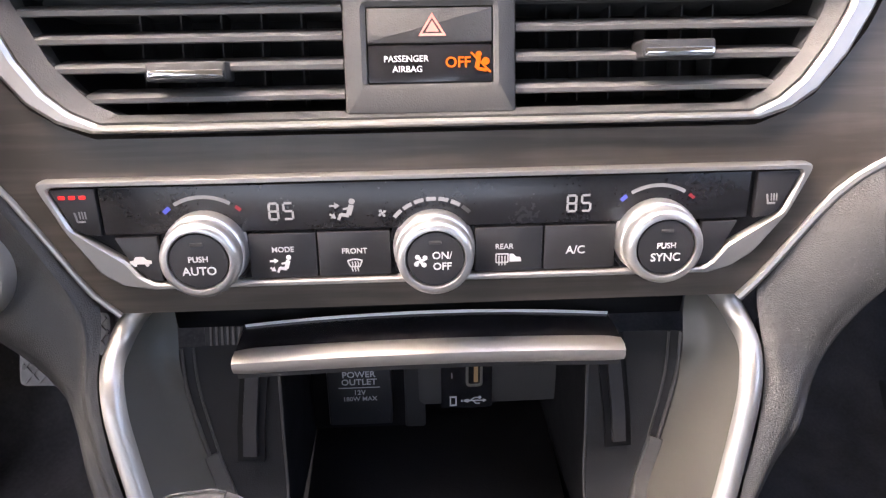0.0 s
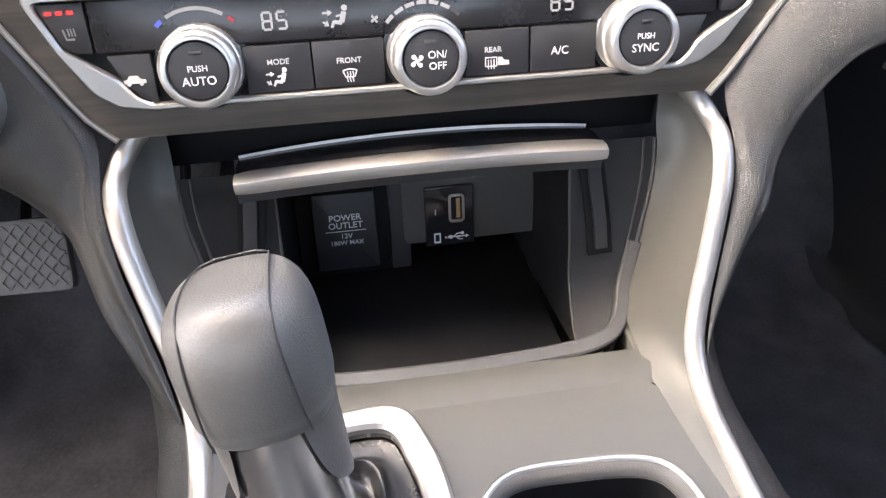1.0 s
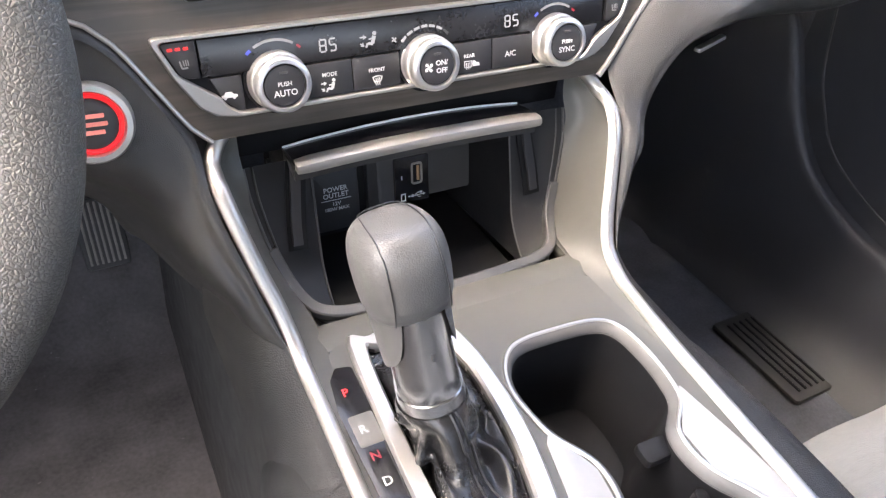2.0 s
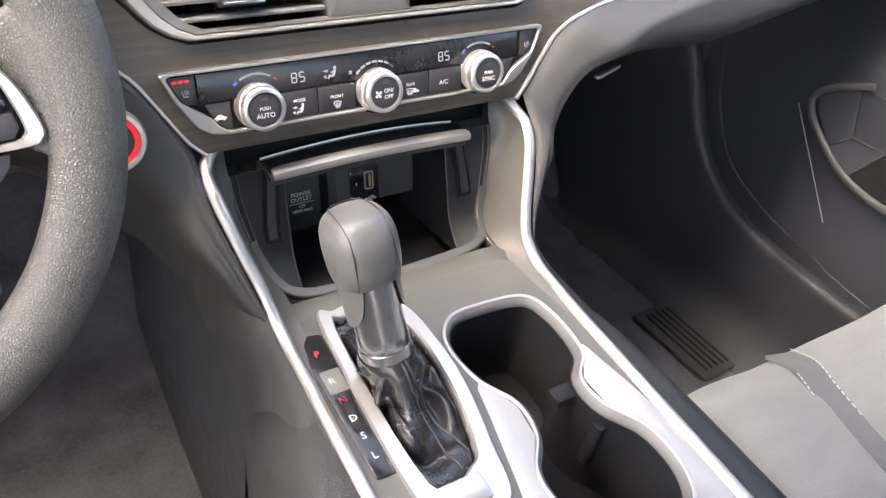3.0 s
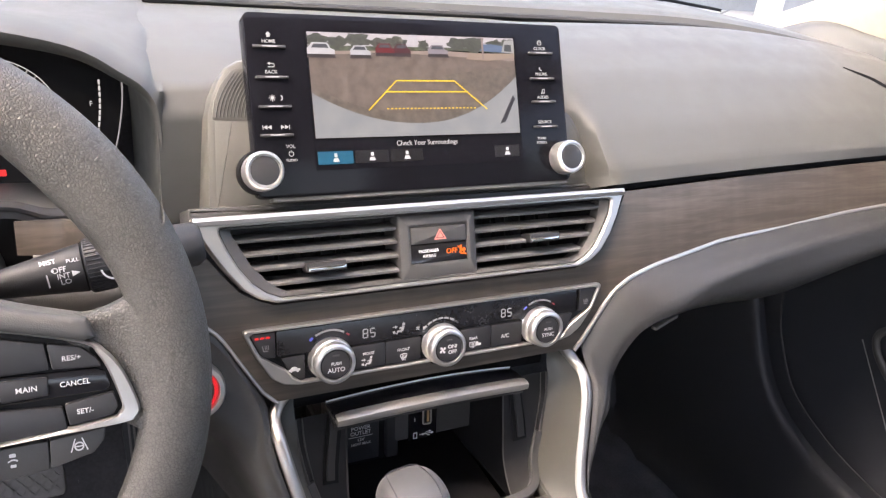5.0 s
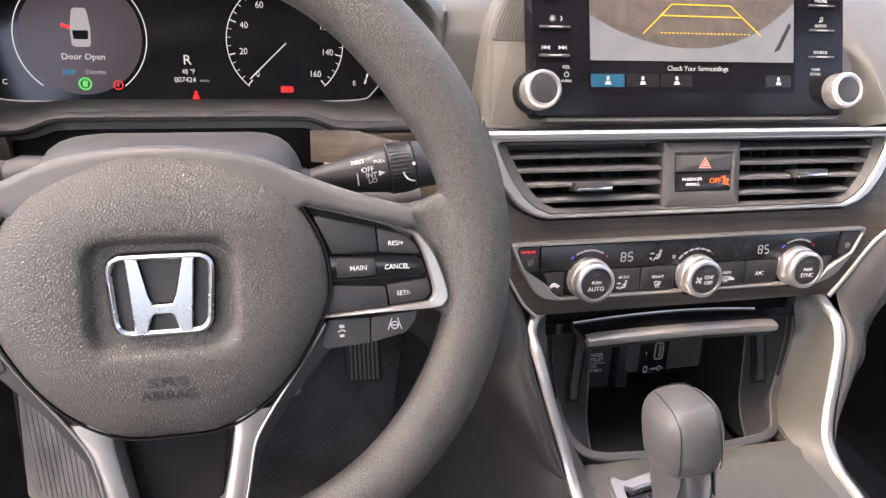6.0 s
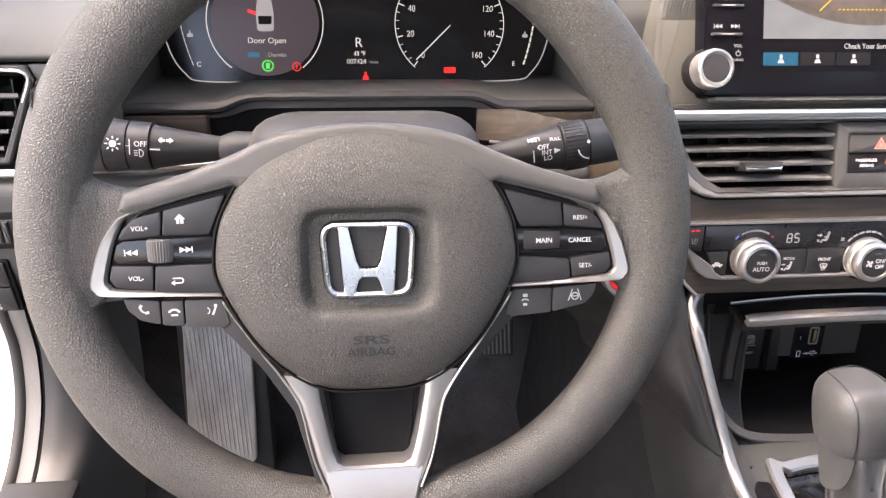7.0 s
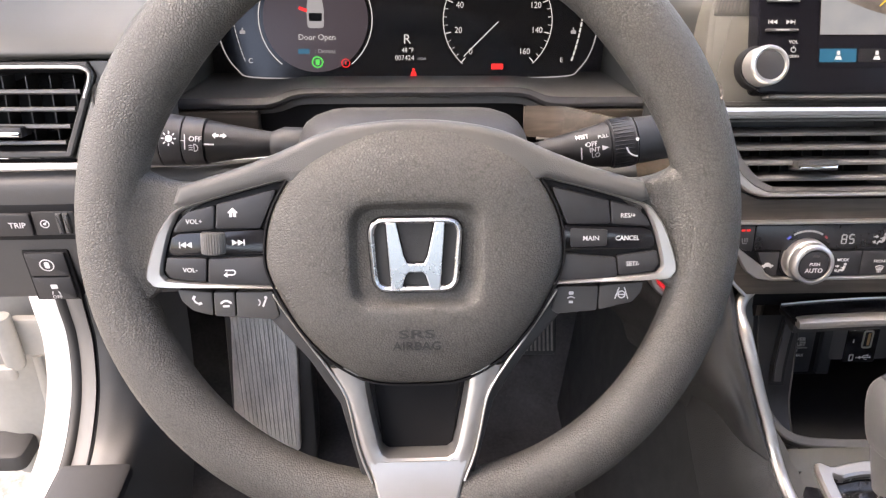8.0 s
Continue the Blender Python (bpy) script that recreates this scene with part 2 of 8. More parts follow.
def glow(name, color, strength):
    """A lit symbol or a piece of a lit display."""
    mt, nt, bsdf = nodes_of(name)
    bsdf.inputs["Base Color"].default_value = (*[c * 0.1 for c in color], 1)
    bsdf.inputs["Emission Color"].default_value = (*color, 1)
    bsdf.inputs["Emission Strength"].default_value = strength * LAMP
    bsdf.inputs["Roughness"].default_value = 0.3
    return mt


def wood_material(name, dark, light):
    """Dark open-pored wood veneer under satin lacquer, its grain running along x."""
    mt, nt, bsdf = nodes_of(name)
    n, link = nt.nodes, nt.links.new
    co, mp = n.new("ShaderNodeTexCoord"), n.new("ShaderNodeMapping")
    mp.inputs["Scale"].default_value = (9, 160, 160)
    link(co.outputs["Object"], mp.inputs["Vector"])
    a, b = n.new("ShaderNodeTexNoise"), n.new("ShaderNodeTexNoise")
    a.inputs["Scale"].default_value, a.inputs["Detail"].default_value, a.inputs["Distortion"].default_value = 1.0, 6, 0.6
    b.inputs["Scale"].default_value, b.inputs["Detail"].default_value = 5.0, 3
    for t in (a, b):
        link(mp.outputs["Vector"], t.inputs["Vector"])
    mp2 = n.new("ShaderNodeMapping")
    mp2.inputs["Scale"].default_value = (70, 6, 6)
    link(co.outputs["Object"], mp2.inputs["Vector"])
    flame = n.new("ShaderNodeTexNoise")
    flame.inputs["Scale"].default_value, flame.inputs["Detail"].default_value = 1.0, 2
    link(mp2.outputs["Vector"], flame.inputs["Vector"])
    s = n.new("ShaderNodeMath")
    s.operation = "MULTIPLY_ADD"
    link(b.outputs["Fac"], s.inputs[0])
    s.inputs[1].default_value = 0.22
    link(a.outputs["Fac"], s.inputs[2])
    s2 = n.new("ShaderNodeMath")
    s2.operation = "MULTIPLY_ADD"
    link(flame.outputs["Fac"], s2.inputs[0])
    s2.inputs[1].default_value = 0.22
    link(s.outputs[0], s2.inputs[2])
    r = n.new("ShaderNodeValToRGB")
    r.color_ramp.elements[0].position, r.color_ramp.elements[1].position = 0.62, 1.12
    r.color_ramp.elements[0].color, r.color_ramp.elements[1].color = (*dark, 1), (*light, 1)
    link(s2.outputs[0], r.inputs["Fac"])
    link(r.outputs["Color"], bsdf.inputs["Base Color"])
    bsdf.inputs["Roughness"].default_value = 0.36
    bp = n.new("ShaderNodeBump")
    bp.inputs["Strength"].default_value, bp.inputs["Distance"].default_value = 0.12, 0.0004
    link(s.outputs[0], bp.inputs["Height"])
    link(bp.outputs["Normal"], bsdf.inputs["Normal"])
    return mt


def glass_material(name, tint, rough=0.0):
    mt, nt, bsdf = nodes_of(name)
    bsdf.inputs["Base Color"].default_value = (*tint, 1)
    bsdf.inputs["Transmission Weight"].default_value = 1.0
    bsdf.inputs["Roughness"].default_value = rough
    bsdf.inputs["IOR"].default_value = 1.01
    return mt


DASH = material("grained dash vinyl", (0.066, 0.067, 0.063), 0.52, grain=0.0, pebble=0.08, pebble_scale=900, vary=0.06)
PAD = material("stitched soft pad", (0.028, 0.028, 0.028), 0.37, spec=0.55, pebble=0.28, pebble_scale=980, vary=0.10, crease_shade=0.2)
PLASTIC = material("moulded black plastic", (0.024, 0.024, 0.025), 0.5, grain=0.25, grain_scale=1400, vary=0.15)
PLASTIC_GREY = material("moulded grey plastic", (0.055, 0.054, 0.053), 0.5, grain=0.25, grain_scale=1400, vary=0.1)
TRIM_GREY = material("grey moulded trim", (0.11, 0.107, 0.103), 0.5, grain=0.25, grain_scale=1400, vary=0.1)
BLACK = material("matt black plastic", (0.008, 0.008, 0.009), 0.6, grain=0.15, vary=0.2, spec=0.2)
GLOSS = material("gloss black panel", (0.012, 0.012, 0.014), 0.16, vary=0.1, rough_vary=0.04, grain=0.0)
SMOKE = material("smoked display panel", (0.014, 0.014, 0.016), 0.24, vary=0.12, rough_vary=0.05)
KEY = material("soft-touch key plastic", (0.025, 0.025, 0.027), 0.42, grain=0.12, grain_scale=2200, vary=0.1)
SATIN = material("satin silver trim", (0.47, 0.455, 0.43), 0.40, metal=0.92, vary=0.02, rough_vary=0.01, vary_scale=12)
CHROME = material("bright chrome", (0.84, 0.84, 0.84), 0.12, metal=1.0, vary=0.02, rough_vary=0.02, vary_scale=12)
TAUPE = material("taupe metallic console plastic", (0.083, 0.081, 0.072), 0.46, metal=0.12, grain=0.10, grain_scale=3000, vary=0.06, vary_scale=25)
WOOD = wood_material("dark wood veneer", (0.050, 0.041, 0.033), (0.102, 0.084, 0.069))
LEATHER = material("pebbled wheel leather", (0.076, 0.072, 0.065), 0.46, spec=0.72, pebble=0.6, pebble_scale=560, crease_shade=0.66, vary=0.08, vary_scale=30)
COVER = material("fine-grained cover vinyl", (0.085, 0.083, 0.080), 0.46, spec=0.55, pebble=0.22, pebble_scale=900, vary=0.08)
NECK = material("dark polished metal", (0.42, 0.42, 0.425), 0.24, metal=0.95, vary=0.02, rough_vary=0.015, vary_scale=12)
HIDE = material("smooth leather", (0.085, 0.083, 0.080), 0.42, spec=0.6, pebble=0.13, pebble_scale=700, vary=0.08)
BOOT = material("gathered boot vinyl", (0.013, 0.013, 0.014), 0.25, pebble=0.15, pebble_scale=900)
# blue cast in the colour stands in for skylight haze in the footwell
CARPET = material("dark carpet", (0.080, 0.085, 0.096), 0.95, grain=1.0, grain_scale=1500, vary=0.35, vary_scale=18, spec=0.1, fleck=((0.12, 0.115, 0.11), 260, 0.74))
CLOTH = material("grey woven seat cloth", (0.205, 0.202, 0.190), 0.9, grain=1.0, grain_scale=1100, vary=0.10, spec=0.15, stretch=(0.2, 1, 1))
CLOTH_DARK = material("dark seat cloth", (0.12, 0.12, 0.118), 0.9, grain=0.9, grain_scale=1700, vary=0.10, spec=0.15)
THREAD = material("pale stitching", (0.42, 0.42, 0.40), 0.8)
RUBBER = material("black rubber", (0.020, 0.020, 0.020), 0.65, grain=0.3, vary=0.2)
RUBBER_WORN = material("worn grey rubber", (0.135, 0.125, 0.115), 0.7, grain=0.5, vary=0.25, vary_scale=60)
# worn rubber; colour raised to stand in for daylight through the door opening
RUBBER_PALE = material("worn rubber lightened for daylight", (0.70, 0.66, 0.61), 0.6, grain=0.3, grain_scale=900, vary=0.35, vary_scale=30, stretch=(2.5, 0.5, 1))
PAINT = material("white car paint", (0.80, 0.80, 0.79), 0.22, coat=0.6, vary=0.03, grain=0.0)
PAINT_DULL = material("white undercoat", (0.62, 0.61, 0.58), 0.45, vary=0.12, vary_scale=20)
BEIGE = material("light woven headliner", (0.36, 0.322, 0.265), 0.9, grain=0.5, grain_scale=900, vary=0.05, spec=0.1)
GRAVEL = material("pale gravel tarmac", (0.20, 0.19, 0.17), 0.9, grain=1.0, grain_scale=160, vary=0.5, vary_scale=55, fleck=((0.42, 0.40, 0.36), 70, 0.58))
GLASS = glass_material("window glass", (0.96, 0.98, 0.97))
INK = material("pale printed ink", (0.62, 0.62, 0.62), 0.5, vary=0.03)
LIT = glow("white backlit symbols", (0.85, 0.88, 0.92), 0.55)
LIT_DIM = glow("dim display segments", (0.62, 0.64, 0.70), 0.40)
RED = glow("red indicator", (1.0, 0.03, 0.03), 0.9)
HOT = glow("dim red mark", (0.7, 0.05, 0.08), 0.3)
PINK = material("faded red print", (0.75, 0.24, 0.20), 0.5)
ORANGE = glow("orange indicator", (1.0, 0.17, 0.01), 0.85)
BLUE = glow("blue indicator", (0.12, 0.16, 0.9), 0.5)
GREEN = glow("green indicator", (0.05, 0.75, 0.12), 0.8)
CYAN = glow("cyan display key", (0.015, 0.15, 0.27), 0.6)
YELLOW = glow("yellow guide line", (0.95, 0.68, 0.04), 0.8)
SLAT_GREY = material("vent slat plastic", (0.115, 0.113, 0.110), 0.42, grain=0.15, grain_scale=1800, vary=0.08)
EMBLEM = material("polished chrome", (0.50, 0.50, 0.50), 0.27, metal=1.0, vary=0.03, rough_vary=0.03, vary_scale=20)
SILVER = material("satin silver paint", (0.47, 0.46, 0.445), 0.34, metal=0.75, vary=0.03, rough_vary=0.03, vary_scale=14)
PLATE = material("pale satin insert", (0.33, 0.325, 0.315), 0.42, metal=0.4, vary=0.05, rough_vary=0.03, vary_scale=20, grain=0.05)
ALU = material("turned aluminium", (0.66, 0.655, 0.645), 0.32, metal=0.92, vary=0.01, rough_vary=0.004, vary_scale=8)
CHEEK = material("dark tray plastic", (0.015, 0.015, 0.016), 0.5, spec=0.35, grain=0.2, grain_scale=1400, vary=0.12)
GLINT_LINE = material("white glint line", (0.85, 0.85, 0.84), 0.35, vary=0.03)
# white body paint with the hinge area's shade put into its colour
PAINT_SHADED = material("white paint darkened for shade", (0.21, 0.205, 0.19), 0.5, vary=0.12, vary_scale=12)
CARPET_DUSTY = material("dusty dark carpet", (0.084, 0.079, 0.078), 0.95, grain=1.0, grain_scale=1500, vary=0.4, vary_scale=14, spec=0.1, fleck=((0.22, 0.21, 0.20), 260, 0.73))
# black skin tinted blue in place of the sky's reflection
DOOR_BLACK = material("grained black door skin", (0.021, 0.0235, 0.029), 0.5, grain=0.3, grain_scale=1000, vary=0.12)
SCREEN_BLACK = material("dark screen glass", (0.006, 0.006, 0.008), 0.16, vary=0.05, rough_vary=0.02, spec=0.12)
FLANK = material("black grained console side", (0.016, 0.016, 0.0165), 0.5, spec=0.4, pebble=0.3, pebble_scale=640, vary=0.12)
GREY_INK = material("dim grey print", (0.22, 0.22, 0.22), 0.5, vary=0.05)

# ---- the setting: ground, floor, body shell, dashboard ----
CLIM = plane((CX, 0.2845, 0.588), 12)
VENT = plane((CX, 0.306, 0.656), 22)
SCREEN = plane((CX, 0.345, 0.725), 25)
CONSOLE = pose(CX, 0.16, 0.425, 5, 0, 0)
WHEEL = plane((WX, 0.174, 0.646), 20)
CLUSTER = plane((WX, 0.486, 0.686), 20)


def interp(x, xs, ys):
    return float(np.interp(x, xs, ys))


def build_ground():
    bm = bmesh.new()
    bmesh.ops.create_grid(bm, x_segments=4, y_segments=4, size=400)
    solid("ground", bm, GRAVEL, "pale gravelly tarmac of a car park", "ground", pose(0, 0, -0.30), "structure")


def build_floor(x0, x1, mat, label):
    # carpet: flat floor that climbs to the toe board under the dash, on one side of the tunnel
    def f(u, v):
        x = x0 + (x1 - x0) * u
        y = -0.9 + 2.0 * v
        toe = max(0.0, y - 0.72)
        z = toe * 1.15 if toe < 0.25 else 0.2875 + (toe - 0.25) * 1.6
        z += 0.012 * math.sin(x * 9 + y * 4) * math.sin(y * 7) * 0.5
        edge = max(0, abs(x) - 0.70)
        z += 0.9 * edge
        return (x, y, z)
    solid("floor", surface(f, 34, 60, 0.02), mat, label, "carpet", kind="structure")


build_ground()
build_floor(-0.78, 0.0, CARPET_DUSTY, "dark cut-pile carpet of the driver's footwell, worn and dusty")
build_floor(0.0, 0.78, CARPET, "clean black carpet of the passenger footwell")


# fascia: dark wood panel across the dash
FX = [-0.30, -0.27, -0.225, -0.1886, -0.1745, -0.1576, -0.1469, -0.1357, 0.1371, 0.1438, 0.1564, 0.1735, 0.1919, 0.225, 0.316, 0.41, 0.51, 0.67, 0.74]
FB = [0.634, 0.632, 0.624, 0.614, 0.601, 0.573, 0.555, 0.544, 0.544, 0.552, 0.5695, 0.592, 0.604, 0.612, 0.624, 0.627, 0.633, 0.637, 0.638]
TX = [-0.30, -0.192, -0.187, -0.178, -0.168, -0.158, -0.146, -0.134, 0.134, 0.146, 0.158, 0.168, 0.178, 0.187, 0.192, 0.30, 0.50, 0.74]
TZ = [0.657, 0.660, 0.660, 0.653, 0.640, 0.629, 0.6225, 0.618, 0.618, 0.6225, 0.629, 0.640, 0.653, 0.670, 0.678, 0.679, 0.681, 0.683]


def fascia_bottom(x):
    return interp(x - CX, FX, FB)


def fascia_top(x):
    return interp(x - CX, TX, TZ)


def fascia_y(x, z):
    y = interp(z, [0.53, 0.544, 0.588, 0.6035, 0.620, 0.656, 0.680, 0.72], [0.272, 0.275, 0.2845, 0.2877, 0.2925, 0.306, 0.316, 0.334])
    d = x - CX
    y += interp(d, [-0.32, -0.27, -0.23, -0.195, 0.19, 0.35, 0.55, 0.74], [0.085, 0.080, 0.045, 0.0, 0.0, 0.012, 0.022, 0.03])
    return y


def build_fascia():
    xs = sorted(set([round(v, 4) for v in np.linspace(-0.30, 0.648, 90)] + [v for v in FX[1:-2]] + [v for v in TX[1:-1]]))
    n = len(xs) - 1

    def f(u, v):
        x = xs[round(u * n)] + CX
        zb, zt = fascia_bottom(x), fascia_top(x)
        z = zb + (zt - zb) * v
        return (x, fascia_y(x, z), z)
    ob = solid("wood_trim", surface(f, n, 8, 0.012), WOOD, "dark brown wood-grain fascia panel across the dashboard", "dashboard trim", kind="structure")
    # thin bright line along its lower edge, out to the passenger's vent
    xs2 = [0.1355 + (0.665 - 0.1355) * (i / 70) for i in range(71)]
    path = [(x + CX, fascia_y(x + CX, fascia_bottom(x + CX)) - 0.0015, fascia_bottom(x + CX) - 0.001) for x in xs2]
    sm = [Vector(path[0])] + [(Vector(path[i - 1]) + Vector(path[i]) * 2 + Vector(path[i + 1])) / 4 for i in range(1, 70)] + [Vector(path[70])]
    part("chrome_line", sweep(sm, oval(0.0022, 0.0022, 8), up=(0, -1, 0.2)), SATIN, ob, "satin chrome bead")
    xs3 = [-0.1355 - (0.29 - 0.1355) * (i / 30) for i in range(31)]
    path = [(x + CX, fascia_y(x + CX, fascia_bottom(x + CX)) - 0.001, fascia_bottom(x + CX) - 0.0005) for x in xs3]
    part("chrome_line", sweep(path, oval(0.0014, 0.0014, 8), up=(0, -1, 0.2)), SATIN, ob, "satin chrome bead")
    # dark gap between the veneer and the pad above it
    gap = [Vector((x + CX, fascia_y(x + CX, 0.684) + 0.012, fascia_top(x + CX) + 0.003)) for x in [0.180 + 0.55 * i / 30 for i in range(31)]]
    part("shadow_gap", sweep(gap, oval(0.006, 0.008, 8)), BLACK, ob)
    return ob


build_fascia()


def build_dash_top():
    # upper pad: rises from the seam over the wood strip to the crest below the windscreen
    def f(u, v):
        x = -0.1985 + 0.9725 * u + CX
        d = x - CX
        wl = 0.5 * (math.tanh((0.170 - d) / 0.006) + 1)
        k = v * 6
        i = min(int(k), 5)
        a = k - i

        def along(p):
            return p[i] * (1 - a) + p[i + 1] * a
        zt = interp(d, [-0.2, 0.19, 0.3, 0.5, 0.74], [0.684, 0.685, 0.686, 0.688, 0.690])
        edge = 0.5 * (math.tanh((d - 0.640) / 0.018) + 1) * 0.016 * max(0, 1 - v * 2.2)
        drop = max(0, d - 0.40) ** 2 * 0.26 + max(0, d - 0.73) ** 2 * 9
        back = max(0, d - 0.30) ** 2 * 0.30
        yr = fascia_y(x, 0.672) + 0.004 + edge + along([0.0, 0.006, 0.04, 0.10, 0.16, 0.205, 0.225]) - back * v
        zr = zt + along([0.0, 0.012, 0.040, 0.076, 0.098, 0.108, 0.105]) - drop * v
        # beside the instrument hood the pad stands upright, then rolls back
        yl = along([0.392, 0.392, 0.395, 0.406, 0.450, 0.515, 0.567])
        zl = along([0.646, 0.700, 0.733, 0.751, 0.768, 0.783, 0.788])
        return (x, yr * (1 - wl) + yl * wl, zr * (1 - wl) + zl * wl)
    ob = solid("dashboard", surface(f, 150, 30, 0.02), DASH, "grey grained vinyl dashboard top", "dashboard", kind="structure")

    def g(u, v):
        x = -0.86 + 1.72 * u
        d = max(0, x - CX - 0.40)
        e = max(0, -x - 0.60)
        y0 = 0.575 - d * d * 0.30 - e * 0.3
        z0 = 0.796 - d * d * 0.26
        if x < -0.19:
            y0, z0 = 0.575 - e * 0.3, 0.793 - e * e * 1.5
        prof = [(0.0, -0.004), (0.004, 0.004), (0.016, 0.0085), (0.06, 0.012), (0.14, 0.012), (0.47, 0.0)]
        k = v * 5
        i = min(int(k), 4)
        a = k - i
        return (x, y0 + prof[i][0] * (1 - a) + prof[i + 1][0] * a, z0 + prof[i][1] * (1 - a) + prof[i + 1][1] * a)
    part("upper_ledge", surface(g, 64, 20, 0.03), DASH, ob, "ledge below the windscreen")
    slot = [Vector(f((0.1985 + 0.612 + 0.075 * k / 12) / 0.9725, 0.56 - 0.15 * k / 12)) + Vector((0, -0.0005, 0.001)) for k in range(13)]
    part("demister_slot", sweep(slot, [(-0.0022, -0.002), (-0.0018, 0.0014), (0.0018, 0.0014), (0.0022, -0.002)], scale=[0.3 + 0.7 * math.sin(math.pi * k / 12) for k in range(13)]), BLACK, ob, "dark side demister slot")
    # the ledge turns down to the door at the pillar's foot
    rows = [[(0.750, 0.690, 0.772), (0.790, 0.630, 0.800), (0.800, 0.550, 0.795), (0.800, 0.500, 0.789), (0.790, 0.455, 0.784)],
            [(0.735, 0.660, 0.770), (0.765, 0.606, 0.798), (0.770, 0.535, 0.7925), (0.772, 0.486, 0.787), (0.772, 0.452, 0.782)],
            [(0.720, 0.640, 0.760), (0.752, 0.590, 0.7805), (0.760, 0.530, 0.769), (0.764, 0.481, 0.7595), (0.766, 0.445, 0.748)],
            [(0.700, 0.620, 0.745), (0.740, 0.575, 0.755), (0.750, 0.520, 0.745), (0.757, 0.478, 0.735), (0.762, 0.448, 0.715)]]
    part("ledge_end", curve_sheet(rows, 5, 6), DASH, ob, "moulded end of the ledge")
    # dark panel gap along the crest
    xs = [-0.60 + 1.34 * i / 60 for i in range(61)]
    path = [Vector((x + CX, 0.571 - max(0, x - 0.40) ** 2 * 0.30, 0.791 - max(0, x - 0.40) ** 2 * 0.26)) for x in xs]
    part("gap_seal", sweep(path, oval(0.004, 0.0035, 8)), RUBBER, ob)
    return ob


build_dash_top()


# padded lower dash: one roll that runs along the chrome bead and turns down beside the console
PAD_R = [((0.80, 0.355, 0.641), (0.80, 0.320, 0.630), (0.80, 0.316, 0.606), (0.80, 0.42, 0.588)),
         ((0.62, 0.330, 0.636), (0.62, 0.296, 0.622), (0.62, 0.294, 0.594), (0.62, 0.42, 0.575)),
         ((0.50, 0.316, 0.632), (0.50, 0.283, 0.617), (0.50, 0.284, 0.582), (0.50, 0.42, 0.560)),
         ((0.37, 0.303, 0.6255), (0.37, 0.269, 0.610), (0.375, 0.274, 0.563), (0.37, 0.42, 0.540)),
         ((0.27, 0.296, 0.617), (0.275, 0.257, 0.600), (0.283, 0.267, 0.556), (0.28, 0.42, 0.530)),
         ((0.215, 0.290, 0.609), (0.233, 0.250, 0.585), (0.243, 0.261, 0.542), (0.25, 0.40, 0.510)),
         ((0.180, 0.286, 0.597), (0.204, 0.247, 0.563), (0.212, 0.258, 0.518), (0.22, 0.38, 0.480)),
         ((0.1585, 0.281, 0.571), (0.182, 0.245, 0.537), (0.197, 0.256, 0.493), (0.205, 0.37, 0.450)),
         ((0.1450, 0.277, 0.548), (0.172, 0.241, 0.515), (0.190, 0.252, 0.473), (0.198, 0.36, 0.430)),
         ((0.1440, 0.2520, 0.521), (0.159, 0.228, 0.503), (0.170, 0.238, 0.470), (0.180, 0.35, 0.430)),
         ((0.1390, 0.2360, 0.500), (0.152, 0.219, 0.485), (0.163, 0.232, 0.455), (0.166, 0.34, 0.410)),
         ((0.1330, 0.2250, 0.480), (0.144, 0.210, 0.466), (0.153, 0.222, 0.440), (0.152, 0.33, 0.395)),
         ((0.1270, 0.2130, 0.459), (0.136, 0.203, 0.447), (0.143, 0.214, 0.423), (0.142, 0.32, 0.380)),
         ((0.1225, 0.2010, 0.443), (0.128, 0.197, 0.434), (0.134, 0.206, 0.412), (0.135, 0.31, 0.370))]
PAD_L = [((0.250, 0.310, 0.628), (0.262, 0.296, 0.608), (0.268, 0.292, 0.545), (0.27, 0.36, 0.520)),
         ((0.205, 0.294, 0.6180), (0.222, 0.285, 0.595), (0.232, 0.282, 0.535), (0.24, 0.36, 0.500)),
         ((0.1800, 0.289, 0.6060), (0.192, 0.281, 0.585), (0.212, 0.277, 0.522), (0.22, 0.36, 0.480)),
         ((0.1585, 0.281, 0.571), (0.168, 0.270, 0.560), (0.190, 0.270, 0.505), (0.20, 0.36, 0.460)),
         ((0.1450, 0.277, 0.548), (0.156, 0.260, 0.534), (0.178, 0.264, 0.485), (0.19, 0.36, 0.435)),
         ((0.1440, 0.2520, 0.521), (0.160, 0.254, 0.507), (0.172, 0.268, 0.472), (0.180, 0.35, 0.430)),
         ((0.1390, 0.2360, 0.500), (0.153, 0.239, 0.486), (0.164, 0.251, 0.457), (0.167, 0.34, 0.410)),
         ((0.1330, 0.2250, 0.480), (0.145, 0.226, 0.466), (0.154, 0.238, 0.443), (0.155, 0.33, 0.395)),
         ((0.1270, 0.2130, 0.459), (0.137, 0.214, 0.448), (0.145, 0.224, 0.426), (0.145, 0.32, 0.380)),
         ((0.1225, 0.2010, 0.443), (0.129, 0.203, 0.435), (0.135, 0.211, 0.416), (0.135, 0.31, 0.370))]


